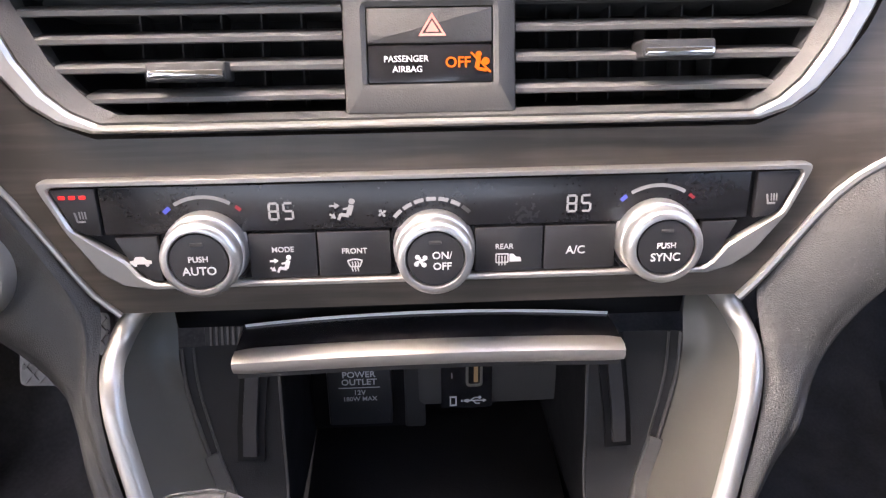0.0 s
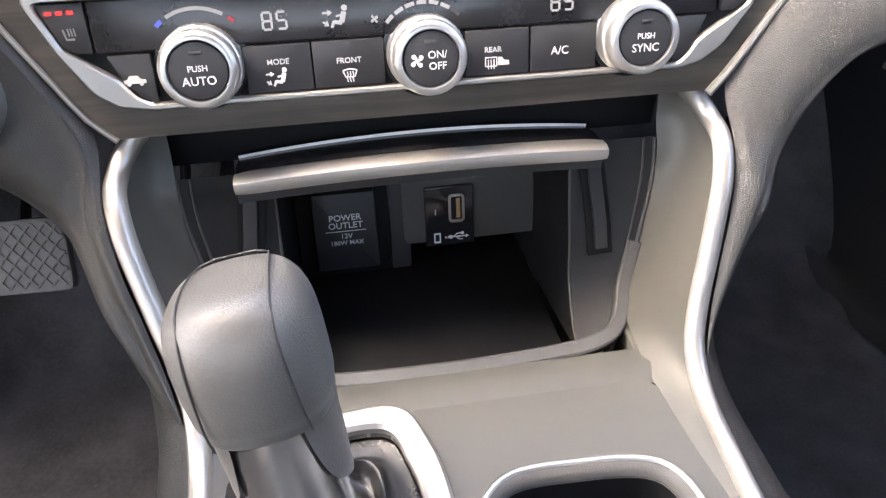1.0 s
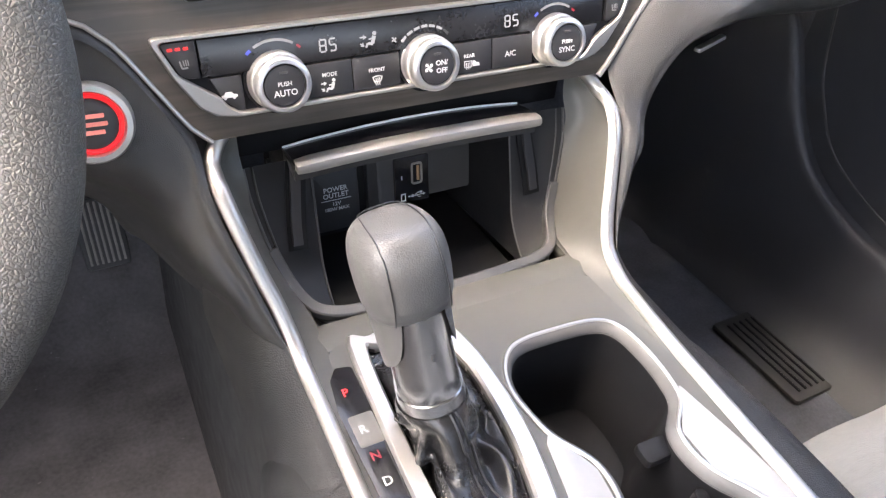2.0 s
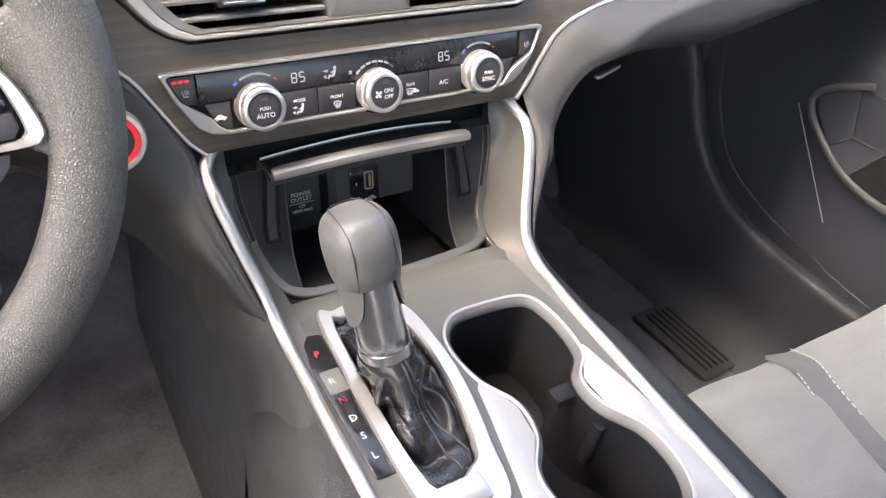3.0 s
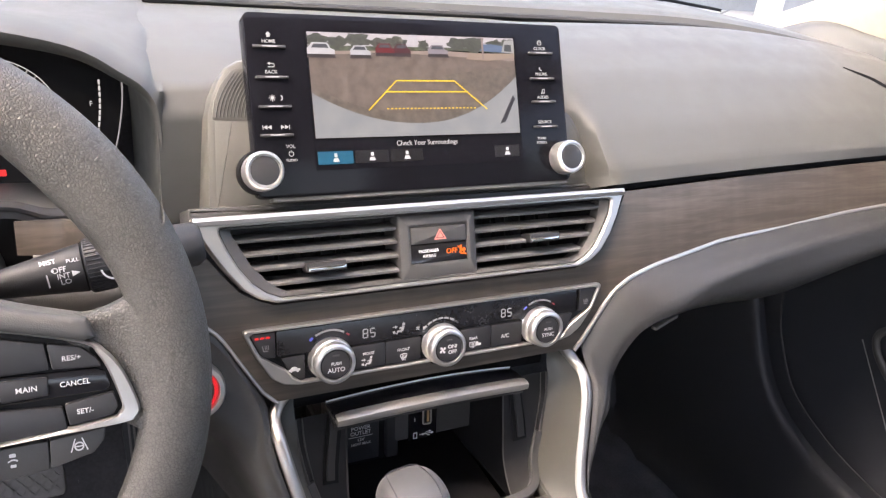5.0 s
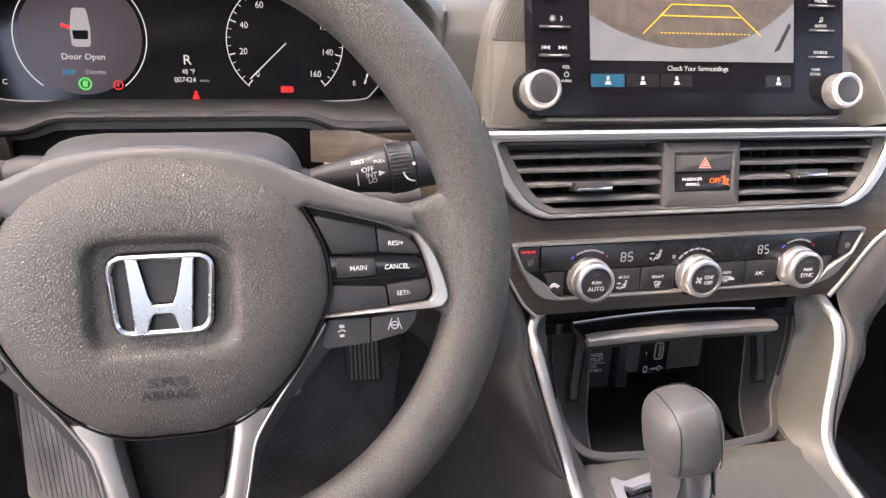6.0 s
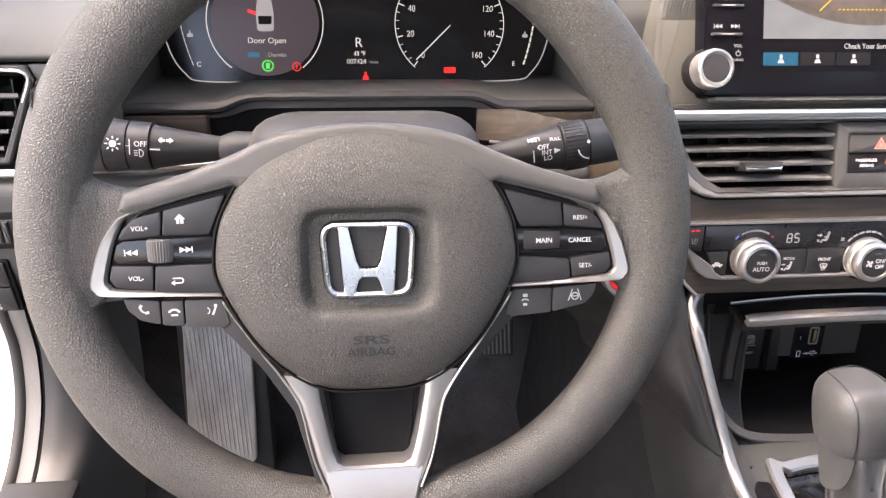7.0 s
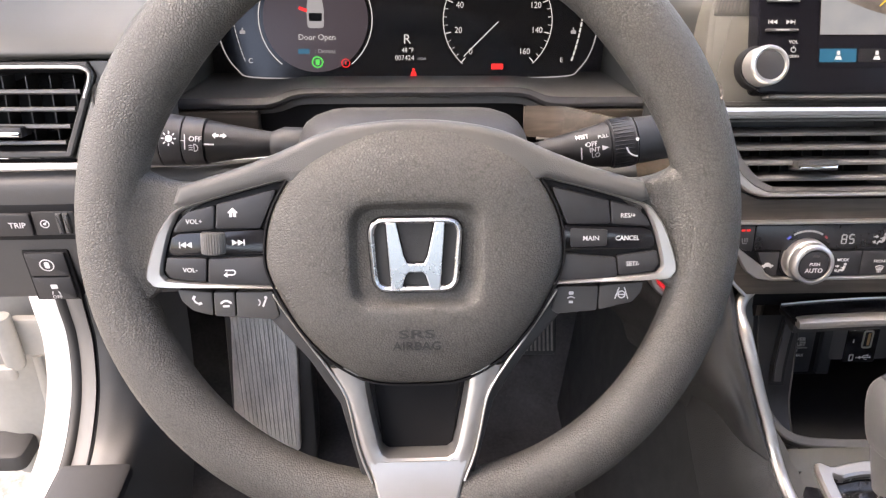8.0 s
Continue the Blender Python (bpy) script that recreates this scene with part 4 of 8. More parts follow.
# ---- centre air vents with the hazard switch ----
V_OUT = [(-0.190, 0.0270), (-0.178, 0.004), (-0.168, -0.0125), (-0.157, -0.0265), (-0.146, -0.0340), (-0.133, -0.0382), (0.133, -0.0382), (0.146, -0.0340), (0.157, -0.0265), (0.168, -0.0125), (0.177, 0.004), (0.186, 0.0270)]
V_MID = [(-0.172, 0.0195), (-0.166, 0.004), (-0.159, -0.010), (-0.150, -0.0225), (-0.141, -0.0300), (-0.130, -0.0350), (0.130, -0.0350), (0.141, -0.0300), (0.150, -0.0225), (0.159, -0.010), (0.167, 0.004), (0.172, 0.0195)]
V_IN = [(-0.164, 0.0185), (-0.156, 0.004), (-0.149, -0.010), (-0.140, -0.0205), (-0.133, -0.0268), (-0.124, -0.0312), (0.128, -0.0312), (0.137, -0.0268), (0.144, -0.0205), (0.152, -0.010), (0.159, 0.004), (0.164, 0.0185)]


def span_at(outline, y):
    xs = []
    for a, b in zip(outline, outline[1:] + outline[:1]):
        if (a[1] - y) * (b[1] - y) <= 0 and abs(a[1] - b[1]) > 1e-9:
            xs.append(a[0] + (b[0] - a[0]) * (y - a[1]) / (b[1] - a[1]))
    return min(xs), max(xs)


SLAT = [(-0.008, -0.0008), (-0.007, -0.0013), (0.0, -0.0018), (0.0080, -0.0017), (0.0092, -0.0010), (0.0092, 0.0008), (0.0080, 0.0015), (0.0, 0.0016), (-0.007, 0.0012)]


def slat_bm(x0, x1, tilt=-14):
    t = math.radians(tilt)
    rows = []
    for x in (x0, x1):
        rows.append([Vector((x, b * math.cos(t) + a * math.sin(t), a * math.cos(t) - b * math.sin(t))) for a, b in SLAT])
    return loft(rows, caps=(True, True))


def build_tab(parent, x, y, w, z):
    k = part("tab", prism(rrect(w, 0.0075, 0.0015, x, y), z - 0.008, z + 0.006, 0.0012), PLASTIC, parent, "black sliding tab")
    part("tab_trim", prism(rrect(w - 0.002, 0.0036, 0.0012, x, y - 0.0012), z + 0.004, z + 0.0075, 0.001), CHROME, k, "bright chrome tab face")


def build_center_vent():
    root = thing("center_vent", VENT, "twin centre air vents with black slats in a satin chrome frame", "air vent")
    rr = [0.004] + [0.006] * 10 + [0.004]
    o, md, i = round_poly(V_OUT, rr, 3), round_poly(V_MID, rr, 3), round_poly(V_IN, rr, 3)
    part("frame", band(o, md, -0.010, 0.0062, 0.0016), SATIN, root, "satin chrome frame")
    lip = [(-0.0033, -0.004), (-0.0030, 0.0010), (-0.0016, 0.0026), (0.0010, 0.0026), (0.0030, 0.0008), (0.0033, -0.004)]
    part("top_lip", sweep([Vector((-0.1875 + 0.3715 * k / 12, 0.0243, 0.0058)) for k in range(13)], lip, up=(0, 0.45, 1)), ALU, root, "bright satin upper lip")
    part("inner_frame", loft([at_h(md, 0.003), at_h(inset(md, 0.001), 0.0035), at_h(i, -0.001), at_h(i, -0.012)]), PLASTIC_GREY, root, "grey plastic throat")
    part("duct", loft([at_h(inset(i, -0.0006), -0.010), at_h(inset(i, 0.004), -0.055)], caps=(False, True)), BLACK, root)
    for y, gap in ((0.0185, 0), (0.0080, 0), (-0.0026, 0), (-0.0137, 0), (-0.0254, 0)):
        a, b = span_at(V_IN, max(min(y, 0.018), -0.031))
        part("slat", slat_bm(a - 0.002, -0.0345), SLAT_GREY, root, m=pose(0, y + 0.0022, -0.010))
    for y in (0.0114, -0.0004, -0.0122, -0.0246):
        a, b = span_at(V_IN, y)
        part("slat", slat_bm(0.0345, b + 0.002), SLAT_GREY, root, m=pose(0, y + 0.0022, -0.010))
    for x in (-0.122, -0.105, -0.088, -0.071, -0.054, 0.052, 0.066, 0.080, 0.096, 0.112, 0.126):
        part("vane", prism(rrect(0.0008, 0.046, 0.0003, x, -0.006), -0.046, -0.030, 0), PLASTIC, root)
    build_tab(root, -0.0945, -0.0150, 0.031, 0.000)
    build_tab(root, 0.0985, -0.0098, 0.030, 0.000)


build_center_vent()


def build_hazard():
    root = thing("hazard_switch", VENT, "hazard warning switch with passenger airbag indicator in a grey surround", "switch")
    o = round_poly([(-0.0340, 0.0178), (-0.0340, -0.0335), (0.0340, -0.0335), (0.0340, 0.0178)], 0.001, 2)
    i = round_poly([(-0.0250, 0.0080), (-0.0250, -0.0215), (0.0250, -0.0215), (0.0250, 0.0080)], 0.001, 2)
    rows = [at_h(o, -0.03), at_h(o, 0.0005), at_h(inset(o, 0.001), 0.0018), at_h(inset(i, -0.002), 0.0040), at_h(i, 0.0030), at_h(i, -0.004)]
    part("surround", loft(rows), PLASTIC_GREY, root, "grey satin surround")
    k = part("hazard_key", prism(round_poly([(-0.0246, 0.0077), (-0.0246, -0.0058), (0.0246, -0.0058), (0.0246, 0.0077)], 0.0006, 2), -0.004, 0.0030, 0.0008), PLASTIC_GREY, root, "grey hazard key")
    tri = [(0, 0.0048), (-0.0055, -0.0040), (0.0055, -0.0040)]
    small_icon("triangle_symbol", [[tri[0], tri[1], (-0.0040, -0.0030), (0, 0.0030)], [tri[1], tri[2], (0.0040, -0.0030), (-0.0040, -0.0030)], [tri[2], tri[0], (0, 0.0030), (0.0040, -0.0030)],
                                 [(0, 0.0018), (-0.0026, -0.0024), (0.0026, -0.0024)]], PINK, k, 0.001, 0.0008, 0.0031, 1.0)
    w = part("indicator_window", prism(round_poly([(-0.0246, -0.0064), (-0.0246, -0.0212), (0.0246, -0.0212), (0.0246, -0.0064)], 0.0006, 2), -0.004, 0.0022, 0.0005), GLOSS, root, "gloss black indicator window")
    lettering("PASSENGER", 0.0034, INK, w, -0.0095, -0.0118, 0.0024, bold=0.01)
    lettering("AIRBAG", 0.0034, INK, w, -0.0090, -0.0158, 0.0024, bold=0.01)
    lettering("OFF", 0.0058, ORANGE, w, 0.0110, -0.0135, 0.0024, bold=0.02)
    small_icon("airbag_symbol", [dot(-0.1, 0.4, 0.16), bar(-0.1, 0.25, -0.2, -0.3, 0.22), bar(-0.2, -0.3, 0.3, -0.4, 0.16), dot(0.25, 0.05, 0.2), bar(-0.5, 0.5, 0.5, -0.5, 0.1)], ORANGE, w, 0.0200, -0.0135, 0.0024, 0.0078)


build_hazard()

# ---- storage tray below the climate controls ----
def mirror_rows(rows, s):
    return [[(CX + s * p[0], p[1], p[2]) for p in r] for r in rows]


def build_tray():
    root = thing("storage_tray", Matrix(), "open black storage tray with hinge slots below the climate controls", "storage tray")
    fr = [(0.1185, 0.2860, 0.515), (0.1172, 0.2785, 0.494), (0.1105, 0.2690, 0.462), (0.1030, 0.2590, 0.436), (0.0930, 0.2400, 0.4200), (0.076, 0.2300, 0.4120)]
    inn = [(0.0750, 0.2890, 0.512), (0.0752, 0.2840, 0.490), (0.0755, 0.2760, 0.462), (0.0755, 0.2680, 0.436), (0.0752, 0.2500, 0.415), (0.0750, 0.2340, 0.410)]
    for s in (1, -1):
        part("cheek", curve_sheet(mirror_rows([[a, ((a[0] + b[0]) / 2, (a[1] + b[1]) / 2 + 0.001, (a[2] + b[2]) / 2), b] for a, b in zip(fr, inn)], s), 5, 4), CHEEK, root)
        back = [(0.068, 0.350, 0.515), (0.068, 0.350, 0.490), (0.067, 0.42, 0.455), (0.066, 0.43, 0.42), (0.066, 0.43, 0.405), (0.066, 0.43, 0.400)]
        part("side_wall", curve_sheet(mirror_rows([[a, ((a[0] + b[0]) / 2, (a[1] + b[1]) / 2, (a[2] + b[2]) / 2), b] for a, b in zip(inn, back)], s), 4, 4), BLACK, root)
        # curved hinge strap between two black slots
        def on_cheek(x, z):
            zs = [p[2] for p in reversed(fr)]
            xa, ya = interp(z, zs, [p[0] for p in reversed(fr)]), interp(z, zs, [p[1] for p in reversed(fr)])
            zi = [p[2] for p in reversed(inn)]
            xb, yb = interp(z, zi, [p[0] for p in reversed(inn)]), interp(z, zi, [p[1] for p in reversed(inn)])
            k = (x - xb) / (xa - xb)
            return Vector((CX + s * x, yb + (ya - yb) * k - 0.0004, z))
        path = [on_cheek(interp(z, [0.455, 0.470, 0.485, 0.512], [0.0914, 0.0905, 0.0885, 0.0848]), z) for z in [0.455 + 0.057 * i / 12 for i in range(13)]]
        part("hinge_slot", sweep(path, [(-0.0066, -0.001), (-0.0066, 0.0006), (0.0066, 0.0006), (0.0066, -0.001)], up=(0, -1, 0.5)), BLACK, root, "black slot")
        part("hinge_strap", sweep([p + Vector((0, 0, 0.004)) for p in path], [(-0.0036, 0.0), (-0.0032, 0.0018), (0.0032, 0.0018), (0.0036, 0.0)], up=(0, -1, 0.5)), KEY, root, "curved black hinge strap")
    for s in (1, -1):
        line = spline([(CX + s * (a[0] * 0.87 + b[0] * 0.13), (a[1] * 0.87 + b[1] * 0.13) - 0.0006, a[2] * 0.87 + b[2] * 0.13) for a, b in zip(fr, inn)], 4)
        part("edge_line", sweep(line, oval(0.0007, 0.0007, 6), up=(0, -1, 0.3)), PLASTIC_GREY, root, "raised grey edge")
        line = spline([(CX + s * b[0], b[1] - 0.0003, b[2]) for b in inn], 4)
        part("edge_line", sweep(line, oval(0.0008, 0.0008, 6), up=(0, -1, 0.3)), PLASTIC_GREY, root, "raised grey edge")
    edge = [(CX + p[0], p[1] - 0.001, p[2]) for p in fr] + [(CX, 0.2300, 0.4100)] + [(CX - p[0], p[1] - 0.001, p[2]) for p in reversed(fr)]
    part("edge_line", sweep(spline(edge, 5), oval(0.0011, 0.0011, 8), up=(0, -1, 0.3)), PLASTIC_GREY, root, "raised grey edge")
    rim = [(0.1095, 0.2680, 0.462), (0.1030, 0.2590, 0.4430), (0.0975, 0.2460, 0.4345), (0.0900, 0.2350, 0.4312), (0.0760, 0.2285, 0.4300), (0.0560, 0.2262, 0.4296), (0.0300, 0.2248, 0.4293)]
    rim = [(CX + x, y, z) for x, y, z in rim] + [(CX, 0.2243, 0.4292)] + [(CX - x, y, z) for x, y, z in reversed(rim)]
    part("tray_rim", sweep(spline(rim, 5), [(-0.0042, -0.006), (-0.0040, 0.0004), (-0.0028, 0.0014), (0.0028, 0.0014), (0.0040, 0.0004), (0.0042, -0.006)], up=(0, -0.45, 1)), PLASTIC_GREY, root, "rounded dark grey rim")
    part("tray_floor", box(0.142, 0.206, 0.006, CX, 0.327, 0.398, 0.001), BLACK, root, "rubber-lined tray floor")
    part("back_wall", box(0.14, 0.006, 0.10, CX, 0.433, 0.395), BLACK, root)
    part("ceiling_step", box(0.14, 0.09, 0.004, CX, 0.385, 0.4245), PLASTIC, root)
    part("roof", box(0.21, 0.14, 0.004, CX, 0.386, 0.532), BLACK, root)
    part("upper_blank", box(0.250, 0.004, 0.046, CX, 0.306, 0.5125), BLACK, root)
    part("upper_back", prism(rrect(0.146, 0.100, 0.004, 0, 0.022), -0.008, 0.0, 0.001), PLASTIC_GREY, root, m=plane((CX, 0.348, 0.452), 10))
    part("shelf_ridge", box(0.095, 0.006, 0.004, CX - 0.005, 0.395, 0.4035, 0.001), PLASTIC, root)


build_tray()
SOCKETS = plane((CX, 0.338, 0.452), 10)


def build_power_outlet():
    root = thing("power_outlet", SOCKETS @ pose(0.0025, -0.0085, 0), "black power outlet cap with printed white lettering", "power outlet")
    part("housing", prism(rrect(0.060, 0.062, 0.003, -0.043, -0.003), -0.012, -0.003, 0.001), BLACK, root)
    part("cap", prism(rrect(0.037, 0.050, 0.0015, -0.0445, -0.003), -0.004, 0.003, 0.0012), KEY, root, "hinged black cap")
    part("pillar", prism(rrect(0.012, 0.060, 0.002, -0.0125, -0.001), -0.012, 0.003, 0.0012), PLASTIC, root)
    lettering("POWER", 0.0055, INK, root, -0.0445, 0.0065, 0.0032, bold=0.01)
    lettering("OUTLET", 0.0055, INK, root, -0.0445, 0.0015, 0.0032, bold=0.01)
    small_icon("rule", [rrect(0.024, 0.0005, 0.0001, 0, 0, 1)], INK, root, -0.0445, -0.0020, 0.0032, 1.0)
    lettering("12V", 0.0044, INK, root, -0.0445, -0.0055, 0.0032, bold=0.01)
    lettering("180W MAX", 0.0040, INK, root, -0.0445, -0.0098, 0.0032, bold=0.01)


def build_usb():
    root = thing("usb_port", SOCKETS @ pose(-0.0035, -0.0045, 0), "black plate with one charging port and phone symbol", "usb port")
    part("housing", prism(rrect(0.090, 0.056, 0.006, 0.040, 0.008), -0.012, 0.004, 0.003), PLASTIC_GREY, root, "grey moulded housing")
    part("plate", prism(rrect(0.0295, 0.0385, 0.0015, 0.0235, -0.002), 0.002, 0.0058, 0.0006), GLOSS, root)
    c = (0.0278, 0.003)
    part("port_shell", band(rrect(0.0098, 0.0185, 0.0030, *c), rrect(0.0066, 0.0150, 0.0012, *c), 0.004, 0.0068, 0.0004), SATIN, root, "bright metal shell")
    part("port_cavity", prism(rrect(0.0066, 0.0150, 0.0010, *c), 0.0050, 0.0060), BLACK, root)
    part("port_tongue", prism(rrect(0.0024, 0.0125, 0.0003, c[0] + 0.001, c[1]), 0.0055, 0.0066, 0.0003), material("tan contact plastic", (0.42, 0.27, 0.13), 0.5), root)
    lettering("1", 0.0050, INK, root, 0.0150, 0.0010, 0.0060)
    small_icon("phone_symbol", [bar(-0.0095, -0.0026, -0.0095, 0.0026, 0.0008), bar(-0.0062, -0.0026, -0.0062, 0.0026, 0.0008), bar(-0.0099, 0.0028, -0.0058, 0.0028, 0.0010), bar(-0.0099, -0.0028, -0.0058, -0.0028, 0.0010)], INK, root, 0.0235, -0.0158, 0.0060, 1.0)
    small_icon("trident_symbol", [dot(-0.0038, 0, 0.0007), dot(-0.0020, 0, 0.0007), bar(-0.001, 0, 0.0085, 0, 0.0007), dot(-0.0006, 0, 0.0013), bar(0.001, 0, 0.0035, 0.0020, 0.0006), bar(0.0035, 0.0020, 0.0062, 0.0020, 0.0006), bar(0.0025, 0, 0.0045, -0.0020, 0.0006), bar(0.0045, -0.0020, 0.0066, -0.0020, 0.0006), dot(0.0066, 0.0020, 0.0010), [(0.0085, 0.0012), (0.0085, -0.0012), (0.0105, 0)]], INK, root, 0.0245, -0.0158, 0.0060, 1.0)


build_power_outlet()
build_usb()


def build_lid():
    root = thing("tray_lid", Matrix(), "raised gloss black tray lid with satin metal front edge", "tray lid")

    def rowx(x):
        a = 1 - (x / 0.092) ** 2
        return a, 0.004 * a
    xs = [-0.0900 + 0.1750 * i / 36 for i in range(37)]
    top = []
    for x in xs:
        a, fw = rowx(x)
        top.append([(CX + x, 0.2975 - fw, 0.5170 + 0.0080 * a), (CX + x, 0.285 - fw * 0.7, 0.5205 + 0.0055 * a), (CX + x, 0.270 - fw * 0.5, 0.5222 + 0.0040 * a)])
    part("top_face", surface(lambda u, v: top[round(u * 36)][round(v * 2)], 36, 2, -0.003), GLOSS, root, "gloss black upper face")
    # diffuse white strip stands in for a window's reflection along the lid
    part("chrome_line", sweep([Vector((CX + x, 0.2970 - rowx(x)[1], 0.5182 + 0.0080 * rowx(x)[0])) for x in xs], [(0.0004, -0.0012), (0.0002, 0.0003), (-0.0002, 0.0003), (-0.0003, -0.0012)]), GLINT_LINE, root, "fine line painted white as a glint")
    prof = [(-0.007, 0.0030), (-0.0010, 0.0036), (0.0026, 0.0024), (0.0036, -0.0004), (0.0028, -0.0036), (0.0, -0.0050), (-0.006, -0.0046)]
    path = [Vector((CX + x, 0.2665 - rowx(x)[1] * 0.5, 0.5202 + 0.0040 * rowx(x)[0])) for x in xs]
    ends = [0.86, 0.96, 1.0] + [1.0] * 31 + [1.0, 0.96, 0.86]
    part("front_edge", sweep(path, prof, caps=True, scale=ends), SATIN, root, "satin metal front edge")
    part("underside", sweep([p + Vector((0, 0.012, -0.009)) for p in path], [(-0.02, 0.004), (0.008, 0.004), (0.008, -0.003), (-0.02, -0.001)]), PLASTIC, root)


build_lid()


# ---- gear shifter ----
def build_shifter():
    base = console_point(-0.0555, -0.035, 0.0)
    root = thing("gear_shifter", Matrix(), "automatic gear lever with black leather knob, silver neck and gathered boot", "gear lever")
    foot, head = Vector((CX - 0.0615, 0.118, 0.432)), Vector((CX - 0.0800, 0.152, 0.5585))
    axis = (head - foot).normalized()
    side = axis.cross(Vector((0, 1, 0))).normalized() * 1.0
    if side.x < 0:
        side = -side
    fore = side.cross(axis).normalized()
    if fore.y < 0:
        fore = -fore
    L = (head - foot).length

    def ring_at(w, a, b, n=40, e=2.5, shift=0.0):
        c = foot + axis * (w * L) + fore * shift
        out = []
        for i in range(n):
            t = 2 * math.pi * i / n
            ct, st = math.cos(t), math.sin(t)
            out.append(c + side * (a * math.copysign(abs(ct) ** (2 / e), ct)) + fore * (b * math.copysign(abs(st) ** (2 / e), st)))
        return out
    prof = [(0.640, 0.0205, 0.0228, 0.002), (0.648, 0.0214, 0.0240, 0.002), (0.67, 0.0220, 0.0250, 0.002), (0.72, 0.0230, 0.0268, 0.001), (0.84, 0.0234, 0.0276, 0.0), (0.92, 0.0222, 0.0260, 0.0), (0.97, 0.0190, 0.0220, 0.0), (0.995, 0.0140, 0.0160, 0.0), (1.0, 0.004, 0.005, 0.0)]
    dense = spline([Vector((w, a, b, s)) for w, a, b, s in prof], 4)
    knob = part("knob", loft([ring_at(*v[:3], shift=v[3]) for v in dense], caps=(True, True)), HIDE, root, "black leather knob")
    # seam round the top panel: up the face towards the seats, over the crown and back

    def crown(x, y):
        for v in reversed(dense):
            if abs(x / v[1]) ** 2.5 + abs(y / v[2]) ** 2.5 <= 1:
                return foot + axis * (v[0] * L + 0.0012) + side * x + fore * y
        return foot + axis * (0.9 * L) + side * x + fore * y
    pts = []
    for sx in (-1, 1):
        leg = []
        for i in range(9):
            w = 0.65 + 0.28 * i / 8
            a = float(np.interp(w, [v[0] for v in dense], [v[1] for v in dense]))
            b = float(np.interp(w, [v[0] for v in dense], [v[2] for v in dense]))
            x = 0.0150 - 0.0015 * i / 8
            y = -b * (1 - (x / a) ** 2.5) ** 0.4 - 0.0005
            leg.append(foot + axis * (w * L) + side * (sx * x) + fore * y)
        for i in range(8):
            leg.append(crown(sx * (0.0135 - 0.0025 * (i / 7) ** 2), -0.0165 + 0.032 * i / 7))
        pts = pts + leg if sx < 0 else pts + [crown(0.011 * k, 0.0170) for k in (-0.6, 0.0, 0.6)] + list(reversed(leg))
    part("seam", sweep(pts, oval(0.0004, 0.0004, 6), up=tuple(side + axis * 0.3)), KEY, knob)
    part("neck", loft([ring_at(0.16, 0.0188, 0.0208, e=2.1), ring_at(0.235, 0.0182, 0.0202, e=2.1), ring_at(0.24, 0.0176, 0.0196, e=2.1), ring_at(0.25, 0.0182, 0.0202, e=2.1), ring_at(0.32, 0.0172, 0.0194, e=2.1), ring_at(0.45, 0.0168, 0.0192, e=2.1), ring_at(0.58, 0.0176, 0.0206, e=2.1), ring_at(0.68, 0.0176, 0.0206, e=2.1)], caps=(True, True), ), NECK, root, "polished dark silver neck")
    part("release_mark", prism(rrect(0.0016, 0.0045, 0.0005), 0, 0.0006), PLASTIC_GREY, root, m=Matrix.Translation(foot + axis * (0.46 * L) - fore * 0.0194) @ pose(0, 0, 0, 75, 0, 0))
    # leather lobes down both sides
    for sx in (-1, 1):
        rows = []
        for w, lo, hi, r in ((0.665, -58, 100, 1.03), (0.60, -55, 100, 1.01), (0.50, -46, 100, 0.985), (0.44, -32, 95, 0.97), (0.40, -5, 80, 0.955), (0.385, 20, 60, 0.95)):
            a, b = 0.0208 * r, 0.0236 * r
            c = foot + axis * (w * L) + fore * 0.002
            row = []
            for i in range(9):
                t = math.radians(lo + (hi - lo) * i / 8)
                row.append(c + side * (sx * a * math.cos(t)) + fore * (b * math.sin(t)))
            rows.append(row)
        part("cheek", curve_sheet(rows, 3, 2), HIDE, knob, "leather lobe", smooth=80)
    # gathered boot
    opening = spline([(x, y, 0) for x, y in SHIFT_IN], 6, True)
    cx0, cy0 = -0.0520, -0.042
    n = 108
    rows = []
    top = foot + axis * (0.18 * L)
    for k in range(31):
        v = k / 30
        row = []
        for i in range(n):
            t = 2 * math.pi * i / n
            far = radial(opening, t, (cx0, cy0))
            q = console_point(cx0 + (far * 0.99) * math.cos(t), cy0 + (far * 0.99) * math.sin(t), -0.004)
            p = top + side * (0.0195 * math.cos(t)) + fore * (0.0215 * math.sin(t))
            c = p.lerp(q, v ** 1.15)
            sag = math.sin(math.pi * v ** 1.35) * min(1.0, v * 4)
            fold = math.sin(6 * t + 2.6 * math.sin(3.4 * v + t)) * 0.0044 + math.sin(11 * t + 7 * v) * 0.0016 + math.sin(2 * t - 11 * v) * 0.0042
            out = Vector((math.cos(t), math.sin(t), 0))
            c += out * (fold * sag - 0.007 * sag) + Vector((0, 0, -0.010 * sag + (0.0052 * math.sin(13 * v + 3 * t) + 0.003 * math.sin(19 * v - 5 * t)) * sag))
            row.append(c)
        rows.append(row)
    boot = part("boot", loft(rows), BOOT, root, "gathered black leatherette boot", smooth=60)
    for off in (82, 85):
        part("stitched_seam", sweep([row[off] + Vector((0, -0.0004, 0.0004)) for row in rows[:-1]], oval(0.0007, 0.0007, 6), up=(1, 0, 0)), PLASTIC, boot, "stitched seam")
